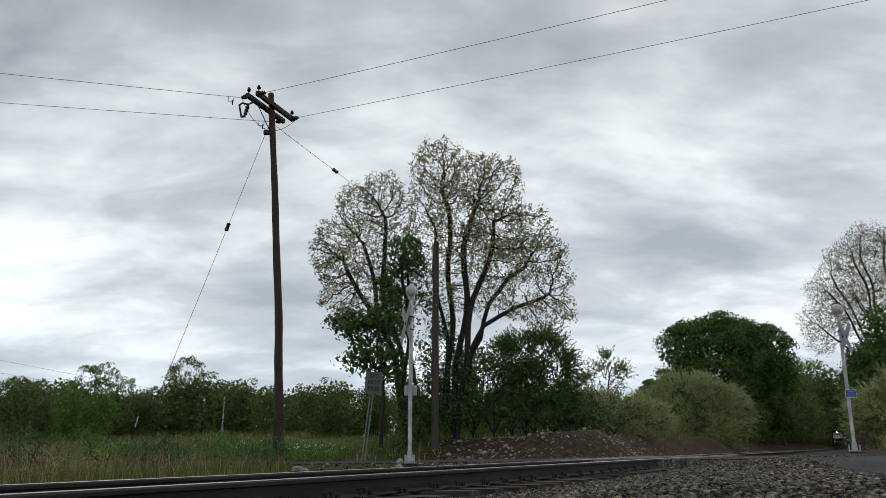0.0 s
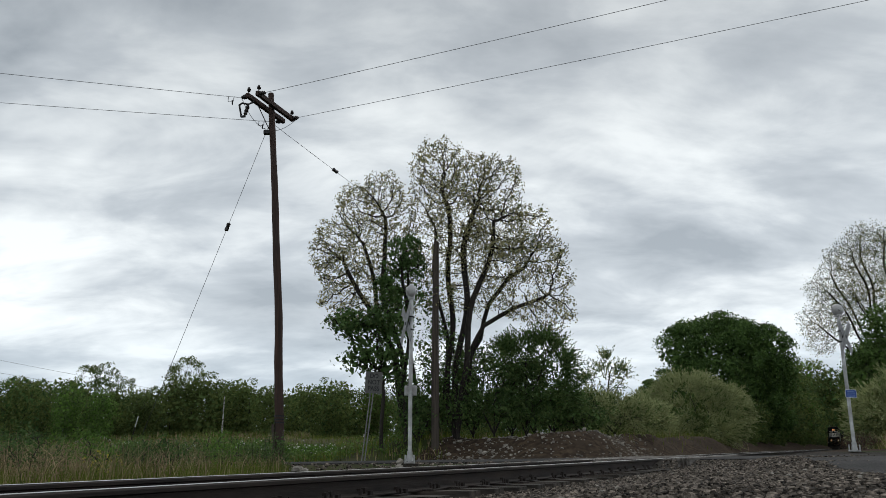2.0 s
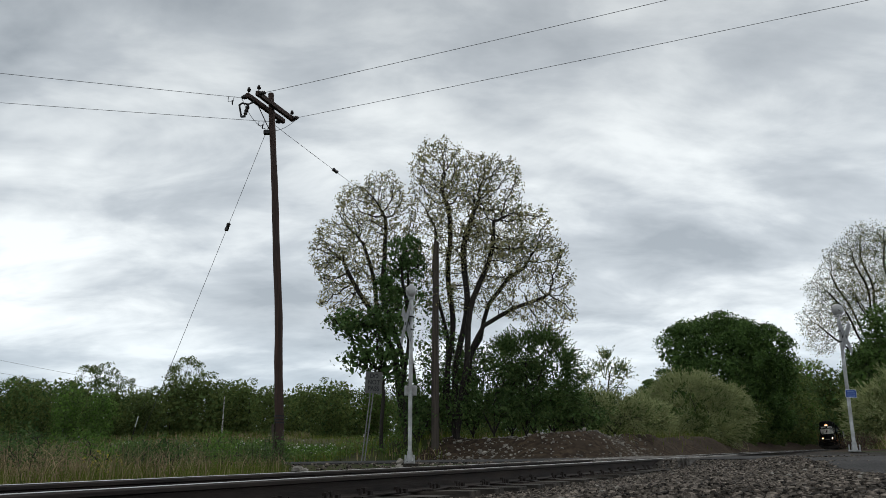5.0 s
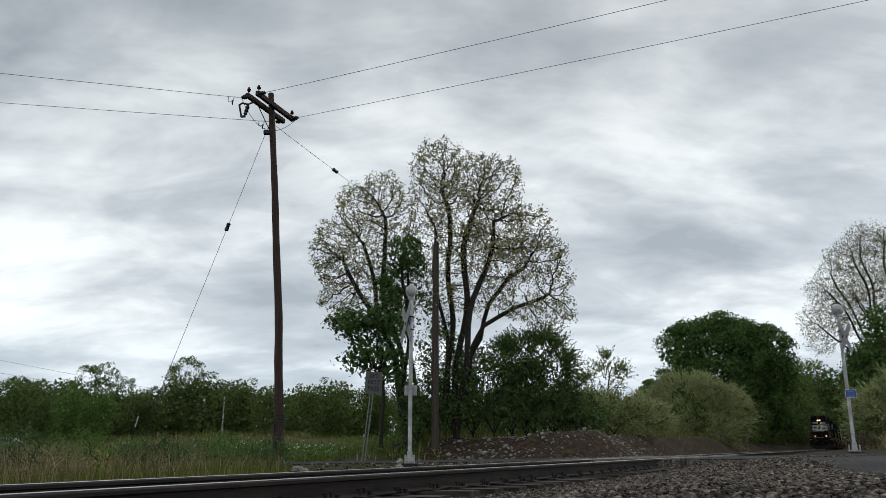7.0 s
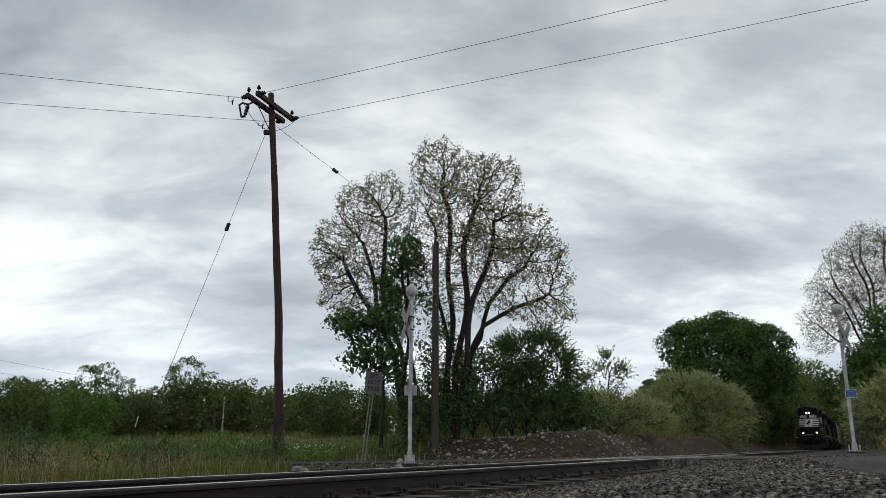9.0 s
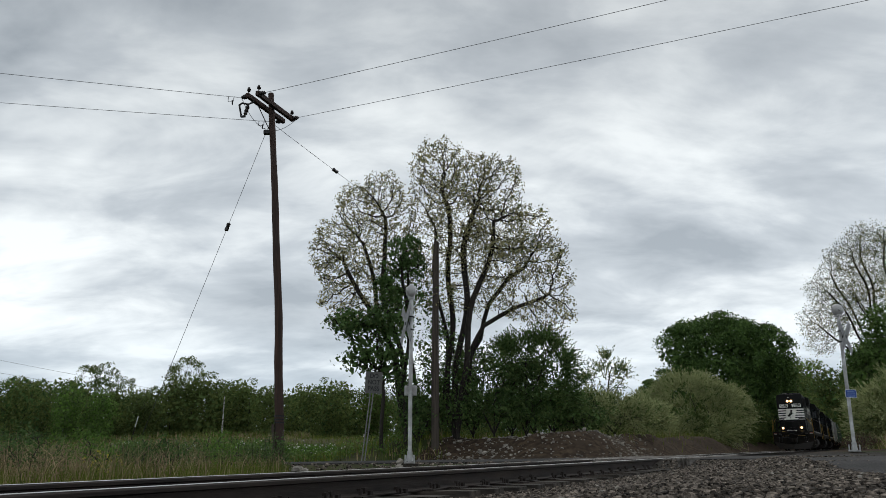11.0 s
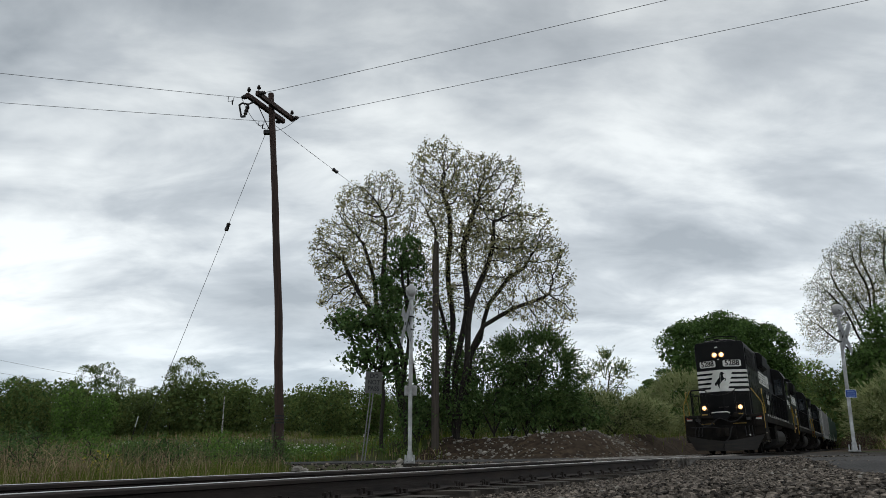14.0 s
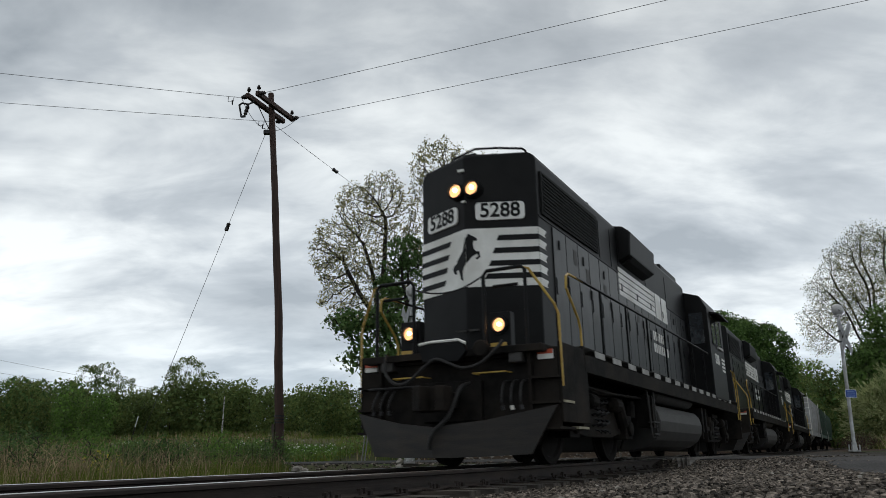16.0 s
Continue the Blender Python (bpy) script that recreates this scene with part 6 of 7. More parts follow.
    leafy("shrub", Vector((8.1, 38.0, 0.8)), "thin upright grey-green sapling", "shrub", [(0, 0, 2.3, 0.8, 0.7, 1.4), (0.8, 0, 3.0, 0.6, 0.6, 0.8), (-0.7, 0, 2.7, 0.5, 0.5, 0.7), (0.2, 0, 3.8, 0.4, 0.4, 0.5)], 56, 0.55, 9, 0.085, [LEAF_SAGE, LEAF_DARK], 39,
          shoots(1.6), aspect=0.28, share=0.6, cap=0.06, group="undergrowth", spray=7)


build_clump()


def build_right_side():
    # big round dark maple beyond the bushes
    leafy("tree", Vector((32.4, 85.0, 0.3)), "large round dark green maple in full leaf", "tree",
          [(0, 0, 9.0, 6.6, 5.5, 5.0), (-4.6, 0, 10.4, 3.4, 3.6, 3.6), (3.9, 0, 10.2, 3.9, 4, 3.7), (-3.2, 0, 12.3, 2.9, 3, 2.4), (-0.4, 0, 13.0, 2.6, 3, 2.6), (1.8, 0, 12.4, 2.8, 3, 2.4), (4.9, 0, 7.6, 2.6, 3, 3.6), (-5.6, 0, 7.6, 2.4, 3, 3.6),
           (-0.6, 0, 5.0, 6.6, 4.5, 3.4), (4.0, 0, 4.2, 3.0, 3.0, 3.4), (0.2, 0, 14.3, 1.5, 2, 1.3)],
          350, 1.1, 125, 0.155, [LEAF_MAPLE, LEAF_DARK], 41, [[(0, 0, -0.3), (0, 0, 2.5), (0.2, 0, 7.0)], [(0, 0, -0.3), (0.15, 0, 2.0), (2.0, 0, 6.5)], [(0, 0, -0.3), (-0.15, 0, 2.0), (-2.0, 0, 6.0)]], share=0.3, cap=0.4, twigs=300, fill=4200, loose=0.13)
    # willow bushes along the track

    def willow(x, y, z, balls, seed, n, label="broad silvery green willow bush beside the track"):
        st = [[(0, 0, -0.4), (0.3 * k, 0.2 * (k % 2), 0.2), (0.75 * k, 0, 1.0)] for k in range(-3, 4)]
        leafy("willow_bush", Vector((x, y, z)), label, "bush", balls, int(n * 1.7), 0.75, 9, 0.135, [LEAF_SAGE, LEAF_MID], seed, st, aspect=0.24, share=0.12, cap=0.09, group="willow bushes", spray=15)
    willow(18.6, 58.0, 0.8, [(0.0, 0, 2.4, 3.2, 2.4, 2.6), (-2.6, 0, 1.8, 2.2, 2.0, 2.0), (2.8, 0, 2.2, 2.0, 2.0, 2.0), (-0.6, 0, 3.9, 1.6, 1.6, 1.2), (1.2, 0, 3.8, 1.4, 1.5, 1.2), (3.9, 0, 1.7, 1.2, 1.4, 1.3), (-3.6, 0, 1.2, 1.3, 1.4, 1.2), (0.5, -1.0, 0.6, 3.6, 1.6, 1.1)], 51, 190)
    willow(12.4, 48.0, 0.9, [(0, 0, 1.0, 1.8, 1.6, 1.2), (-1.6, 0, 0.8, 1.3, 1.4, 0.9)], 52, 60, "low grey-green willow bush on the bank")
    willow(23.6, 40.0, 0.2, [(0, 0, 1.5, 2.0, 2.0, 1.6), (1.3, 0, 2.7, 1.8, 1.8, 1.4), (-0.9, 0, 1.0, 1.2, 1.5, 1.1), (2.6, 0, 2.2, 2.0, 1.8, 1.9)], 53, 120, "silvery green willow bush on the grassy bank")
    # tall half-bare tree whose limbs fan out
    fan = [[(0, 0, -0.5), (0, 0, 2.0), (x * 0.12, y * 0.1, 3.6), (x * 0.45, y * 0.5, 3.6 + (h - 3.6) * 0.5), (x * 0.8, y * 0.8, h)] for x, y, h in
           ((-7.6, 0.5, 9.4), (-6.6, -1.0, 12.0), (-5.0, 1.2, 14.2), (-3.2, -0.8, 16.0), (-1.4, 0.8, 17.0), (0.6, -0.6, 17.4), (2.6, 0.9, 17.0), (4.6, -0.8, 15.4), (6.4, 0.6, 12.5), (-2.2, 2.2, 13.5), (-4.4, -2.2, 11.5))]
    tufted("tree", Vector((40.3, 66.0, 1.6)), "tall spreading tree with nearly bare fine twigs", fan,
           [(-6.6, 0, 9.6, 1.7, 1.6, 1.8), (-5.2, 0, 12.6, 1.9, 1.8, 1.9), (-3.2, 0, 15.2, 2.0, 2.0, 2.0), (-0.8, 0, 16.8, 2.2, 2.0, 2.2), (2.2, 0, 16.8, 2.2, 2.0, 2.2), (4.6, 0, 14.6, 2.2, 2, 2.6), (6.2, 0, 11.6, 2.0, 2, 2.4),
            (-4.0, 0, 10.5, 2.6, 2.2, 2.6), (-1.0, 0, 13.0, 3.0, 2.6, 3.0), (2.8, 0, 12.4, 3.0, 2.6, 3.2), (-6.3, 0, 7.6, 1.5, 1.5, 1.2)], 9500, 61, leaf=0.065, tuft=12, gap=0.2, step=0.28, kill=0.24, tip=0.0075, cap=0.095, thin=0.0115, share=0.4, shell=0.1, reach=4.5, lift=0.22)
    for x, y, h, seed in ((38.0, 62.0, 11.2, 62), (43.4, 60.0, 12.0, 63), (21.6, 78.0, 6.3, 66), (60.5, 100.0, 11.0, 64)):
        leafy("tree", Vector((x, y, 1.2)), "dense dark green tree at the track side", "tree",
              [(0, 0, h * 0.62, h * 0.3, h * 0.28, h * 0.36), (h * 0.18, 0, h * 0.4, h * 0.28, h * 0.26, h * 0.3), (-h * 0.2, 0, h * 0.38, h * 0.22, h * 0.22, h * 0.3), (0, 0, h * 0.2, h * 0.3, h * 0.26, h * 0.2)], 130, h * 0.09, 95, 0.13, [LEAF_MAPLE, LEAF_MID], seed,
              share=0.3, cap=0.25, fill=2400, loose=0.1)


build_right_side()


def build_woods():
    """A few trees are grown once, then set out in copies as the edge of the wood and the trees along the line."""
    kinds = []
    crown = [(0, 0, 5.6, 2.0, 2.0, 2.2), (1.4, 0.3, 4.2, 1.6, 1.6, 1.8), (-1.5, -0.3, 4.5, 1.5, 1.6, 1.8), (0.2, 0, 2.6, 2.3, 2.1, 1.6), (0.1, 0, 1.2, 2.2, 2.0, 1.2)]
    for k, (mats, label) in enumerate((([LEAF_FAR, LEAF_MID], "green tree at the edge of the wood"), ([LEAF_FAR, LEAF_DARK], "dark green tree at the edge of the wood"),
                                       ([LEAF_FAR, LEAF_BRIGHT], "green tree at the edge of the wood"), ([LEAF_BRIGHT, LEAF_MID], "fresh green tree at the edge of the wood"), ([LEAF_FAR, LEAF_OLIVE], "thinly leaved tree above the wood"))):
        kinds.append(leafy("woodland_tree", Vector((-60 + 9 * k, 120, 1.0)), label, "tree", crown, 70, 0.7, 42, 0.104, mats, 70 + k, [[(0, 0, -0.4), (0, 0, 2.4)], [(0, 0, -0.4), (0.1, 0, 0.8), (0.9, 0.2, 3.2)], [(0, 0, -0.4), (-0.1, 0, 0.8), (-0.8, -0.2, 3.4)]],
                           share=0.35, group="woodland trees", sides=3, twigs=50, fill=1050, loose=0.2))
    kinds.append(leafy("woodland_tree", Vector((0, 120, 1.0)), "round-headed thinly leaved tree above the wood", "tree", [(0, 0, 6.2, 1.7, 1.7, 1.75), (0.7, 0, 5.2, 1.2, 1.4, 1.2), (-0.8, 0, 5.2, 1.2, 1.4, 1.2)], 80, 0.4, 44, 0.075, [LEAF_FAR, LEAF_MID], 79,
                       [[(0, 0, -0.4), (0, 0, 2.0), (0, 0, 4.2)]], share=0.3, group="woodland trees", sides=3, cap=0.14, twigs=300, tip=0.009))
    kinds.append(leafy("woodland_tree", Vector((20, 120, 1.0)), "wide-crowned thinly leaved tree above the wood", "tree", [(-1.3, 0, 6.4, 1.3, 1.4, 1.2), (0.2, 0, 6.6, 1.2, 1.4, 1.25), (1.6, 0, 6.0, 1.1, 1.3, 0.9), (-0.4, 0, 5.4, 1.8, 1.6, 1.0), (-2.1, 0, 5.6, 0.7, 0.9, 0.8)], 100, 0.38, 42, 0.075, [LEAF_FAR, LEAF_DARK], 80,
                       [[(0, 0, -0.4), (0, 0, 2.0), (0, 0, 3.6)], [(0, 0, -0.4), (0.05, 0, 2.0), (1.0, 0, 4.4)], [(0, 0, -0.4), (-0.05, 0, 2.0), (-1.0, 0, 4.6)]], share=0.4, group="woodland trees", sides=3, cap=0.14, twigs=300, tip=0.009))
    rng = random.Random(77)

    def plant(k, x, y, h, z=0.9):
        sc = h / 8.0
        c = copy_thing(kinds[k], Matrix.Translation((x, y, z)) @ pose(0, 0, 0, 0, 0, rng.uniform(0, 360)))
        c.scale = (sc * rng.uniform(0.9, 1.15), sc * rng.uniform(0.9, 1.15), sc)
    # two rows from beyond the left edge of the view to behind the clump
    for row, (y0, hh) in enumerate(((84, 7.4), (92, 8.4), (104, 9.2))):
        x = -0.62 * y0 - 5
        while x < 12 + row * 14:
            yy = y0 + rng.uniform(-3.5, 3.5) + max(0, x + 30) * 0.35
            h = hh * rng.uniform(0.82, 1.1) * (1 + 0.12 * math.sin(x * 0.13 + row))
            h *= 1.0 + 0.22 * (1 - smooth(-0.56 * y0, -0.44 * y0, x))
            h *= 1 + 0.26 * smooth(-34, -28, x) * (1 - smooth(-17, -12, x))
            plant(rng.choice((0, 1, 2, 0, 1)), x, yy, h * 0.92)
            x += rng.uniform(2.9, 4.3) * (1.7 if row == 2 else 1.0)
    plant(1, -44, 100, 6.5, 0.4), plant(1, -38, 101, 6.5, 0.4), plant(0, -48, 99, 7, 0.4), plant(1, 23, 68, 5, 0.6), plant(1, 20, 68, 5, 0.6)
    plant(3, -36.6, 72.5, 6.8), plant(3, -33.2, 72, 6.2)
    plant(0, -35.4, 86, 7.8), plant(1, -37.5, 90, 8.0), plant(0, -12.5, 92, 8.6), plant(2, -9.0, 94, 8.4), plant(1, -16.0, 91, 8.4)
    plant(6, -44.6, 97, 12.6, 0.3), plant(5, -33.7, 97, 12.4)
    # along the line towards the far end of the view
    for s, l, h, k in ((95, -7, 11, 1), (104, -7, 13, 1), (116, -6.5, 14, 0), (130, -7, 16, 1), (146, -7, 13, 0), (165, -7, 14, 2), (186, -6.5, 15, 1), (84, 7.5, 10, 1), (98, 8.5, 13, 1), (112, 8, 14, 0), (128, 8.5, 15, 2), (55, -6.0, 2.2, 0), (63, -4.8, 2.4, 1), (71, -4.6, 2.4, 1), (80, -4.6, 2.6, 0), (90, -4.6, 3, 1), (100, -4.6, 3, 1), (59, -4.4, 1.6, 1), (67, -4.4, 1.8, 0), (75, -4.3, 2.0, 1), (146, 7.5, 13, 1), (168, 7, 14, 0), (190, 7, 14, 1),
                       (322, -9, 24, 1), (326, -3, 25, 0), (328, 3, 25, 1), (322, 9, 24, 0), (330, 15, 25, 2), (215, 14, 18, 1), (125, -8.5, 18, 1), (140, -8.5, 19, 0), (160, -8.5, 19, 1), (182, -8, 19, 1), (205, -8, 20, 0), (228, -8, 20, 1), (138, 9, 18, 1), (156, 9, 19, 0), (180, 8.5, 19, 1), (204, 8.5, 20, 1), (230, 8.5, 20, 0), (150, 14, 14, 1), (62, -8, 5, 1), (66, -5.5, 3.6, 1), (72, -5, 4, 0), (78, -5, 5, 1), (86, -5, 6, 1), (54, -9, 2.6, 1), (46, -9, 2.2, 0), (40, -8.5, 1.9, 2), (58, -5, 2.6, 1), (50, -5, 2.2, 0)):
        if h < 2.5:
            s, l, h = s + rng.uniform(-2.2, 2.2), l + rng.uniform(-0.9, 0.2), h * rng.uniform(0.6, 1.15)
        v = T(s, l, 0)
        plant(k, v.x, v.y, h, ground_z(s, l) - (0.25 if h < 4 else 0.1))
    # low growth that closes the line of sight beyond the bend
    for s, l, h, k in ((276, -14, 30, 0), (282, -8, 31, 2), (276, -2, 29, 1), (286, 4, 27, 0), (280, 9, 25, 2), (290, 14, 27, 1)):
        v = T(s, l, 0)
        plant(k, v.x, v.y, h, ground_z(s, l) - 0.4)
    for k in range(13):
        v = T(314 + 3 * (k % 3), -15 + 2.5 * k, 0)
        plant(k % 2, v.x, v.y, 8.0 + 1.5 * (k % 4), ground_z(314, 6) - 1.8)
    for s, l in ((142, -5.2), (160, -5.8), (178, -6.5), (200, -6.8), (240, -7), (262, -7), (284, -7), (240, 7), (262, 7), (284, 7)):
        v = T(s, l, 0)
        plant(1, v.x, v.y, 5.0 if s < 210 else 9.0, ground_z(s, l) - (0.9 if s < 210 else 1.8))
    x = 10.0
    while x < 95:
        plant(rng.choice((0, 1, 2)), x, 158 + rng.uniform(-6, 6), rng.uniform(6.0, 8.5), 1.0)
        x += rng.uniform(6.5, 8.5)
    for i, k in enumerate(kinds):
        q = TRACK.inverted() @ Vector((-66 + 30 * i, 118 + 6 * i, 0))
        k.matrix_basis = Matrix.Translation((-66 + 30 * i, 118 + 6 * i, ground_z(q.y, q.x) - 0.1))
        k.scale = (1.3, 1.3, 1.3)


build_woods()


# ---- grass, reeds and weeds ----
def blades(name, pts, heights, widths, mats, rng, label, lean=0.35, pick=None, category="grass"):
    """Bent tapering blades of grass, two quads and a tip each, in one mesh."""
    p, n = np.asarray(pts, float), len(pts)
    hgt, wid = np.asarray(heights)[:, None], np.asarray(widths)[:, None]
    a = rng.uniform(0, 2 * math.pi, n)
    side = np.stack([np.cos(a), np.sin(a), np.zeros(n)], 1) * wid
    b = rng.uniform(0, 2 * math.pi, n)
    bend = np.stack([np.cos(b), np.sin(b), np.zeros(n)], 1) * hgt * np.abs(rng.normal(0, lean, n))[:, None]
    up = np.array([[0, 0, 1.0]]) * hgt
    m1, tip = p + up * 0.55 + bend * 0.3, p + up * 0.97 + bend
    v = np.stack([p - side, p + side, m1 + side * 0.8, m1 - side * 0.8, tip + side * 0.12, tip - side * 0.12], 1)
    idx = (np.array([[0, 1, 2, 3], [3, 2, 4, 5]])[None] + 6 * np.arange(n)[:, None, None]).astype(np.int32)
    me = bpy.data.meshes.new(name)
    me.vertices.add(6 * n), me.loops.add(8 * n), me.polygons.add(2 * n)
    me.vertices.foreach_set("co", v.ravel())
    me.loops.foreach_set("vertex_index", idx.ravel())
    me.polygons.foreach_set("loop_start", np.arange(0, 8 * n, 4, dtype=np.int32))
    me.polygons.foreach_set("loop_total", np.full(2 * n, 4, np.int32))
    for mt in mats:
        me.materials.append(mt)
    if pick is not None:
        me.polygons.foreach_set("material_index", np.repeat(np.asarray(pick, np.int32), 2))
    me.update(calc_edges=True)
    return tagged(new(name, me), label, category, kind="stuff")


def build_grass():
    rng = np.random.default_rng(9)
    inv = TRACK.inverted()

    def spot(x, y):
        q = inv @ Vector((x, y, 0))
        return q.y, q.x

    def fill(count, x0, x1, y0, y1, ok):
        out = []
        for x, y in zip(rng.uniform(x0, x1, count), rng.uniform(y0, y1, count)):
            s, l = spot(x, y)
            if ok(s, l, x, y):
                out.append((x, y, ground_z(s, l)))
        return np.array(out)

    def edge(l):
        return ROAD_S0 - min(0.007 * max(0, -l - 6) ** 2, 0.8 * max(0, -l - 20) + 1.4)
    # tall mixed grass between track and road
    near = fill(80000, -17, -3.0, 5.0, 24, lambda s, l, x, y: x < -0.218 * y + 0.25 * math.sin(x * 3) and l < -2.9 - 0.4 * math.sin(s) and s < edge(l) - 0.3 and (l < -3.6 or s < 3))
    dry = np.clip((-4.6 - near[:, 0] + 1.0 * rng.normal(size=len(near))) / 2.6, 0, 1)
    pick = (rng.uniform(size=len(near)) < 0.12 + 0.86 * dry).astype(int)
    hh = np.where(pick == 1, rng.uniform(0.3, 0.55, len(near)) + 0.28 * dry * rng.uniform(0, 1, len(near)), rng.uniform(0.12, 0.36, len(near)))
    blades("verge_grass", near, hh, rng.uniform(0.0016, 0.0042, len(near)), [BLADE, STRAW], rng, "tall mixed green and dry grass beside the track", 0.6, pick=pick)
    # meadow beyond the road
    far = fill(62000, -50, 2, 22, 76, lambda s, l, x, y: s > ROAD_S1 + 0.8 - min(0.007 * max(0, -l - 6) ** 2, 0.8 * max(0, -l - 20) + 1.4) and l < -10 and rng.uniform() < 30.0 / max(y, 30))
    pick = (rng.uniform(size=len(far)) < np.where(far[:, 0] < -13, 0.42, 0.05)).astype(int)
    blades("meadow_grass", far, rng.uniform(0.22, 0.62, len(far)) * np.where(far[:, 0] < -13, 1.5, 0.75), rng.uniform(0.008, 0.02, len(far)), [BLADE, STRAW], rng, "rough green meadow grass with dry stalks beyond the road", pick=pick)
    # green growth on the bank's left shoulder and at the foot of the trees
    bank = fill(34000, -9, 26, 22, 62, lambda s, l, x, y: (l < -3.0 - 2.5 * rng.uniform() and s > 21 and rng.uniform() < 0.75) or (l < -9.4 + 0.6 * math.sin(s * 1.7) and s > 14.2))
    blades("bank_grass", bank, rng.uniform(0.15, 0.5, len(bank)), rng.uniform(0.006, 0.014, len(bank)), [BLADE, STRAW], rng, "green grass on the earth bank", pick=(rng.uniform(size=len(bank)) < 0.15).astype(int))
    right = fill(16000, 12, 40, 24, 60, lambda s, l, x, y: l > 5.2)
    blades("slope_grass", right, rng.uniform(0.3, 0.9, len(right)), rng.uniform(0.008, 0.018, len(right)), [BLADE, STRAW], rng, "rough grass on the slope beside the track", pick=(rng.uniform(size=len(right)) < 0.4).astype(int))
    # broad-leaved weeds between road and trees
    lush = fill(21000, -24, -1.2, 22, 50, lambda s, l, x, y: s > ROAD_S1 + 0.6 - min(0.007 * max(0, -l - 6) ** 2, 0.8 * max(0, -l - 20) + 1.4) and l < -9.2 and rng.uniform() < 26.0 / max(y, 26))
    tall = np.array([0.5 + 0.5 * noise.noise((x * 0.7, y * 0.7, 2)) for x, y, z in lush])
    lush = np.repeat(lush, 3, axis=0) + rng.normal(size=(3 * len(lush), 3)) * np.array((0.1, 0.1, 0.0))
    lush[:, 2] += np.repeat(0.15 + 0.65 * tall, 3) * rng.uniform(0.1, 1.0, len(lush))
    quads("lush_weeds", lush, rng.uniform(0.03, 0.085, len(lush)), [LEAF_BRIGHT, LEAF_MID], rng, aspect=0.5, up_bias=0.3, faces_mat=(rng.uniform(size=len(lush)) < 0.5).astype(int), kind="stuff", label="lush broad-leaved green weeds beyond the road", category="weeds")
    # feathery reeds
    rs = []
    for x, y in zip(rng.uniform(-9.6, -5.8, 26), rng.uniform(9.0, 14.5, 26)):
        s, l = spot(x, y)
        if l < -3.2 and s < edge(l):
            rs.append((x, y, ground_z(s, l)))
    rs = np.array(rs)
    blades("reed_stalks", rs, rng.uniform(0.7, 1.0, len(rs)), np.full(len(rs), 0.0025), [STRAW], rng, "tall dry reed stalks beside the track", 0.12)
    # white umbels and yellow blooms
    c = fill(1100, -22, -2.5, 24, 46, lambda s, l, x, y: s > ROAD_S1 + 1 and l < -10 and noise.noise((x * 0.35, y * 0.2, 4)) > 0.12)
    c[:, 2] += rng.uniform(0.4, 0.85, len(c))
    quads("white_flowers", c, 0.045, BLOSSOM, rng, aspect=0.9, up_bias=0.2, kind="stuff", label="small white flower heads in the meadow", category="flowers")
    y0 = np.array((-5.2, 11.6, -0.1)) + rng.normal(size=(90, 3)) * np.array((0.16, 0.16, 0.12))
    y0[:, 2] += 0.22
    quads("yellow_flowers", y0, 0.022, YELLOW_BLOOM, rng, aspect=0.9, kind="stuff", label="small yellow flowers in the verge", category="flowers")


build_grass()


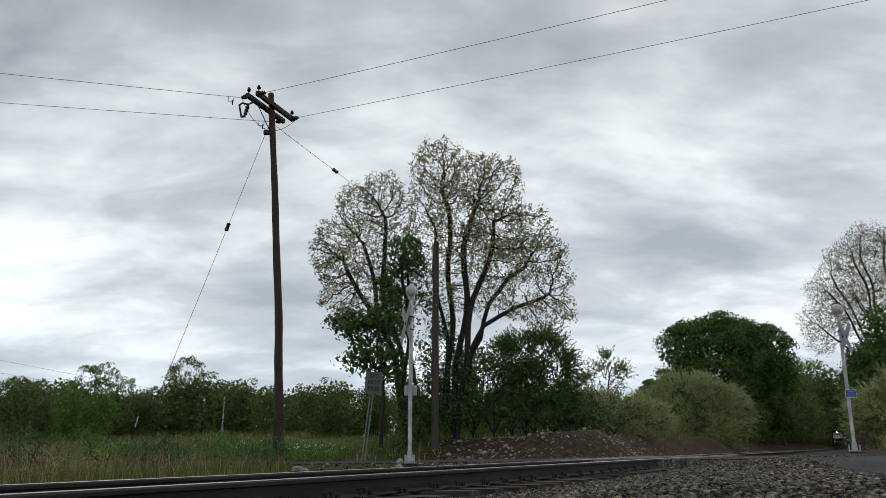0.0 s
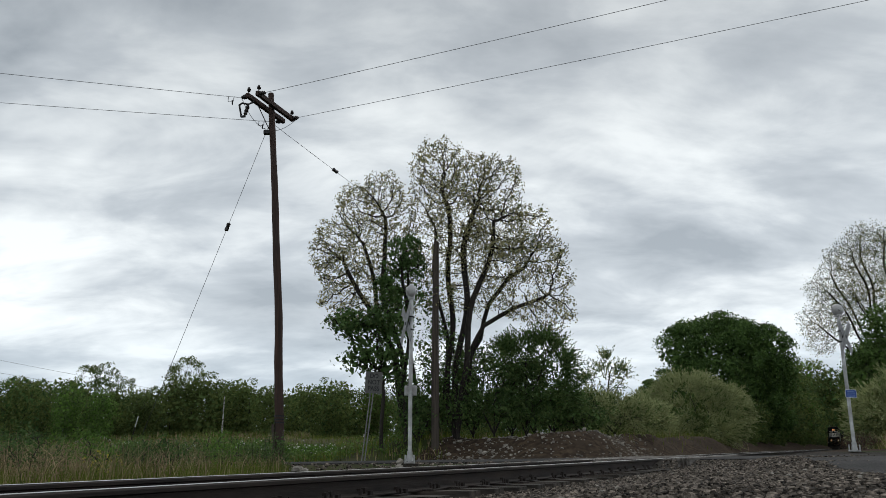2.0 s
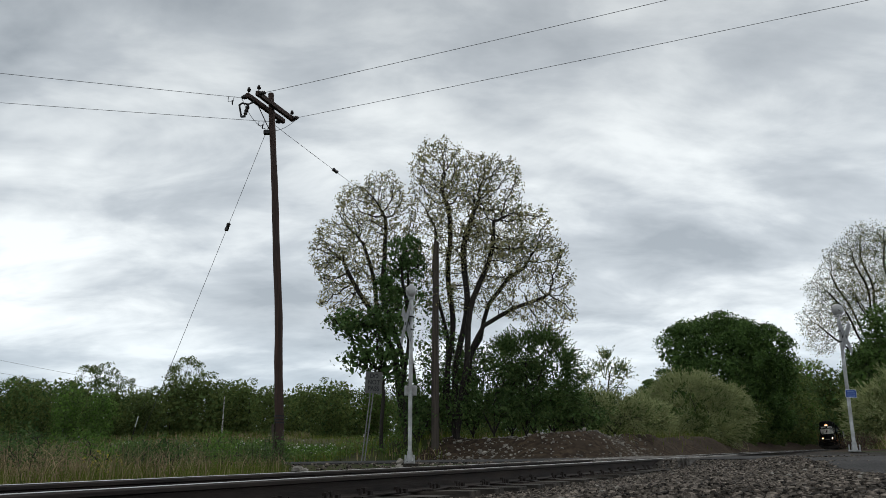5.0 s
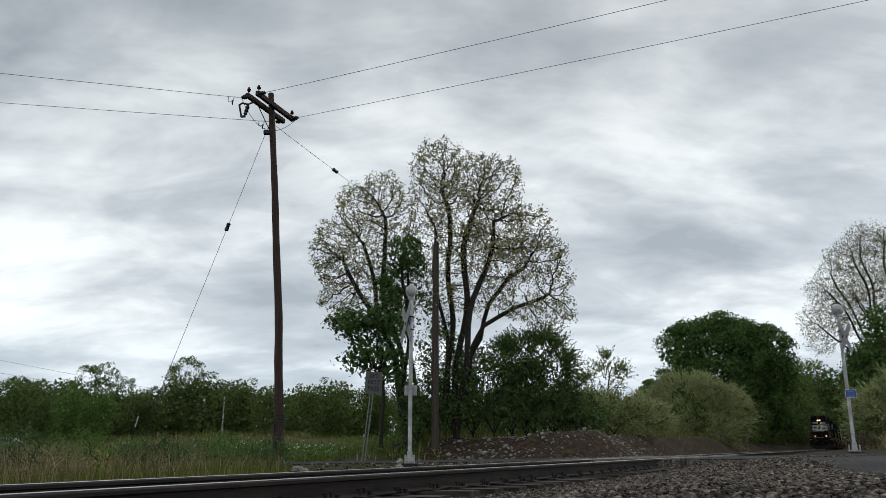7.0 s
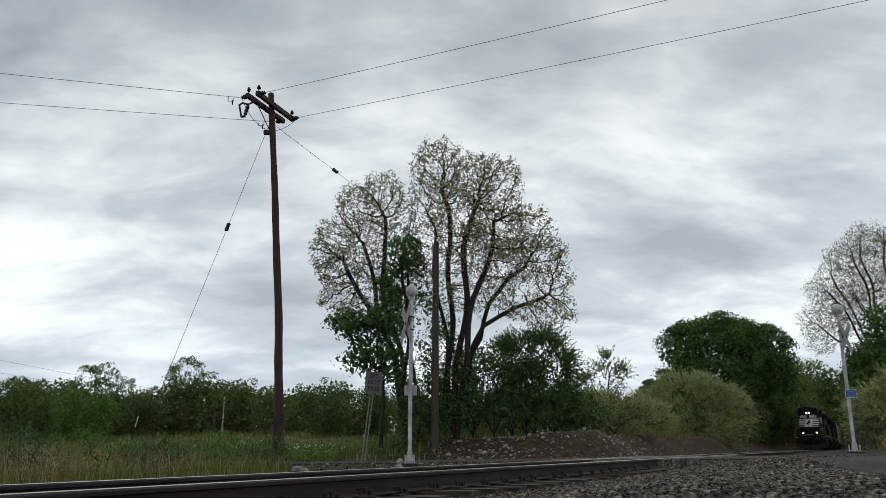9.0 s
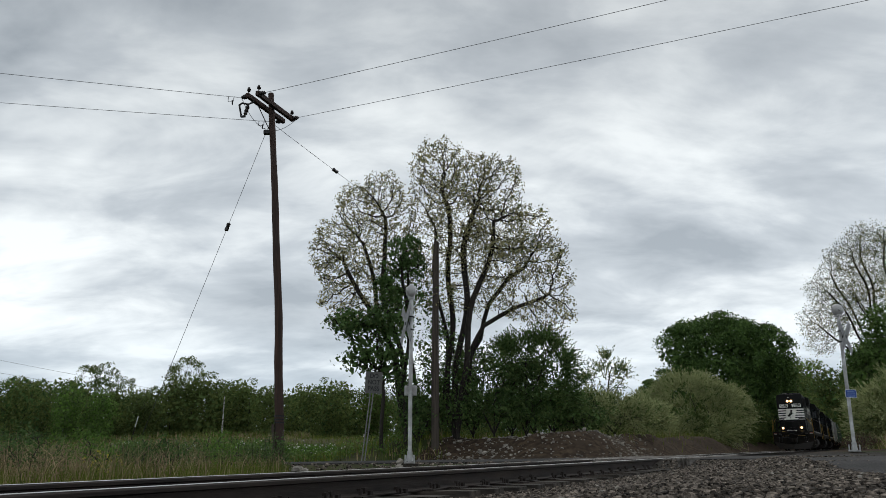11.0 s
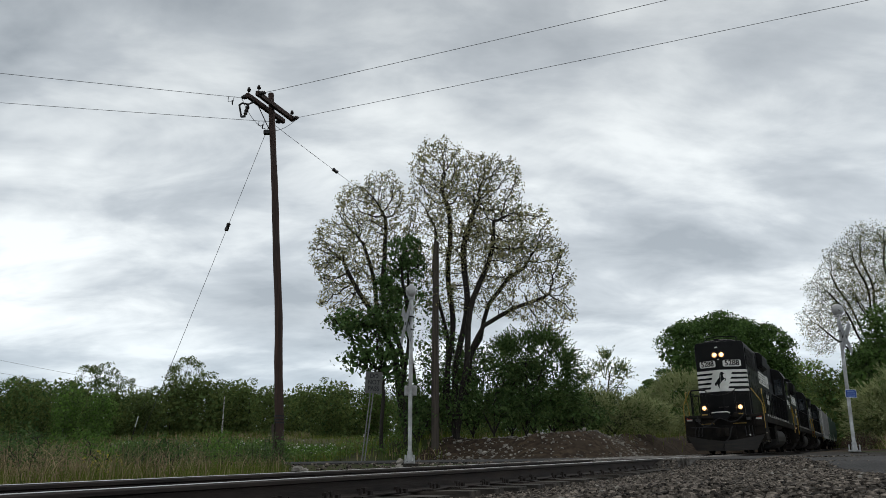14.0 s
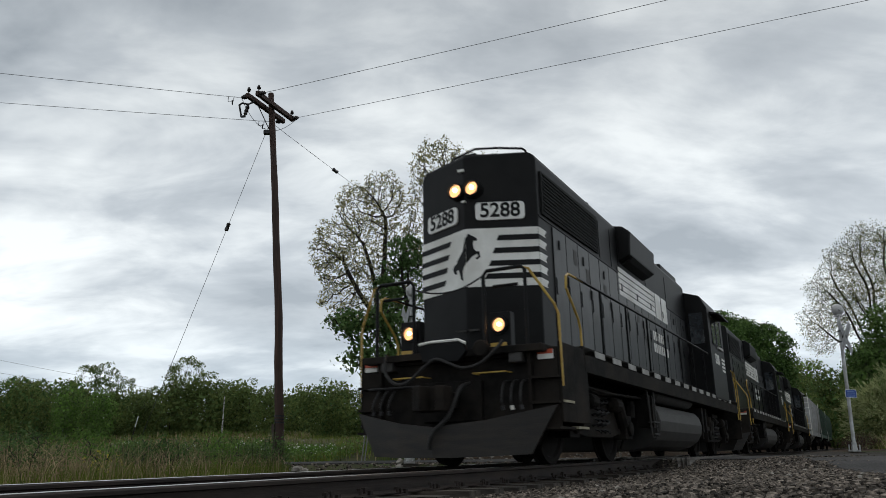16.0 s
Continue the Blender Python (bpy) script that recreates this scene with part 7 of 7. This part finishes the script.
def build_weeds():
    rng = random.Random(31)
    for k in range(44):
        x, y = rng.uniform(-10.5, -3.6), rng.uniform(9, 17)
        q = TRACK.inverted() @ Vector((x, y, 0))
        if q.x > -3.4 or q.y > 5.8:
            continue
        h = rng.uniform(0.45, 0.95)
        stems = [[(rng.uniform(-0.1, 0.1), rng.uniform(-0.1, 0.1), -0.05), (rng.uniform(-0.15, 0.15), 0, h * 0.45)] for _ in range(3)]
        tree_thing("weed", Vector((x, y, ground_z(q.y, q.x))), "leggy green weed in the grass verge", "weed", stems, [(0, 0, h * 0.65, 0.32, 0.3, h * 0.4)], 80, 0.022, rng.choice(([LEAF_MID], [LEAF_BRIGHT], [LEAF_DARK])), 300 + k,
                   each=11, spread=0.07, step=0.09, reach=1.5, kill=0.12, tip=0.003, cap=0.014, thin=0.006, group="weeds")
    # low leafy bushes in the verge
    for k, (x, y, r) in enumerate(((-6.9, 15.8, 0.9), (-5.7, 16.6, 0.7), (-7.9, 16.2, 0.8), (-8.9, 15.6, 0.6), (-4.9, 17.6, 0.7), (-6.2, 15.0, 0.6), (-4.2, 18.4, 0.5))):
        q = TRACK.inverted() @ Vector((x, y, 0))
        tree_thing("verge_bush", Vector((x, y, ground_z(q.y, q.x))), "low leafy green bush in the grass verge", "bush", [[(0.12 * i, 0.05 * i, -0.05), (0.2 * i, 0, 0.2)] for i in (-1, 0, 1)],
                   [(0, 0, 0.42, r, r * 0.8, 0.42), (r * 0.5, 0, 0.55, r * 0.5, r * 0.5, 0.34)], 200, 0.03, [LEAF_DARK, LEAF_MID], 370 + k, each=18, spread=0.08, step=0.11, reach=2, kill=0.16, tip=0.003, cap=0.016, thin=0.008, share=0.3, shell=0.1, group="verge bushes")
    # flowering bushes in the meadow beyond the road
    for k, (x, y, r, h) in enumerate(((-10.6, 40.0, 1.3, 1.0), (-8.2, 42.0, 1.2, 0.9), (-13.2, 44.0, 1.4, 0.8), (-17.0, 46.0, 1.5, 0.8), (-21.5, 50.0, 1.6, 0.9), (-6.4, 38.0, 0.9, 0.7))):
        q = TRACK.inverted() @ Vector((x, y, 0))
        leafy("meadow_bush", Vector((x, y, ground_z(q.y, q.x))), "low green bush with small white flowers in the meadow", "bush", [(0, 0, h * 0.5, r, r * 0.8, h * 0.6), (r * 0.6, 0, h * 0.6, r * 0.6, r * 0.6, h * 0.5)],
              46, 0.3, 30, 0.055, [LEAF_BRIGHT, BLOSSOM], 390 + k, share=0.09, cap=0.03, group="meadow bushes", fill=200, loose=0.3, twigs=60)
    # rusty dry weeds by the line
    for k, (s, l) in enumerate(((28, 4.6), (33, 4.4), (38, 4.2), (44, 4.3), (52, 4.3), (60, 4.4))):
        v = T(s, l, ground_z(s, l))
        tree_thing("dry_weed", v, "rust-brown dry weed beside the track", "weed", [[(0, 0, -0.1), (0.05, 0, 0.3)], [(0.2, 0, -0.1), (0.3, 0, 0.3)], [(-0.2, 0, -0.1), (-0.3, 0, 0.3)]], [(0, 0, 0.4, 0.9, 0.7, 0.38)], 110, 0.035, [DRY_LEAF], 340 + k,
                   each=8, spread=0.12, step=0.14, reach=2, kill=0.2, tip=0.004, cap=0.02, thin=0.01, group="dry weeds")


DRY_LEAF = material("rusty_dry_leaves", (0.115, 0.065, 0.04), (0.055, 0.034, 0.024), 2, rough=0.9, islands=0.4)
build_weeds()


# ---- small things in the meadow, and the passing car ----
def build_meadow_bits():
    st = thing("leaning_stake", Vector((-20.98, 50.0, 0.5)), "pale bare stake leaning in the meadow", "stake")
    part("stake", Mesh().tube([(0, 0, 0), (0.36, 0, 1.75)], [0.03, 0.035], 6), BARK, st)
    part("bare_tip", Mesh().tube([(0.36, 0, 1.75), (0.52, 0, 2.45)], [0.04, 0.035], 6), GALV, st, "pale stripped tip")
    tr = thing("birch_trunk", Vector((-19.6, 66.0, 0.8)), "thin pale birch trunk before the wood", "tree trunk")
    part("trunk", Mesh().tube([(0, 0, 0), (0.03, 0, 2), (0.06, 0, 4.6)], [0.075, 0.065, 0.04], 8), material("birch_bark", (0.42, 0.41, 0.38), (0.09, 0.08, 0.07), 3, rough=0.85, stretch=(1, 1, 2.2), spread=(0.42, 0.52)), tr)


build_meadow_bits()

CAR_PAINT = material("silver_car_paint", (0.45, 0.46, 0.48), rough=0.3, metal=0.3)


def passing_car():
    car = thing("car", (0, 0, 0), "small silver car passing beyond the meadow", "car")
    side = [(-2.1, 0.35), (-2.15, 0.75), (-1.5, 0.88), (-0.75, 1.40), (0.85, 1.42), (1.65, 0.95), (2.1, 0.85), (2.15, 0.40)]
    part("body", Mesh().prism(side, lambda u, v, d: (u, d, v), -0.85, 0.85), CAR_PAINT, car, bevel=0.06)
    for e in (-1, 1):
        part("side_window", Mesh().prism([(-1.15, 0.95), (-0.68, 1.32), (0.78, 1.34), (1.3, 0.98)], lambda u, v, d: (u, e * (0.852 + d), v), 0, 0.008), CAB_GLASS, car)
        for x in (-1.35, 1.35):
            w = part("wheel", Mesh().lathe([(0.2, -0.1), (0.31, -0.09), (0.33, 0), (0.31, 0.09), (0.2, 0.1)], (x, e * 0.78, 0.33), (0, 1, 0), 16), DARK_IRON, car)
            part("hub", Mesh().lathe([(0.19, 0), (0.17, 0.02), (0.03, 0.03)], (x, e * 0.87, 0.33), (0, e, 0), 12), GALV, w)
    return car


CAR = passing_car()


motions()
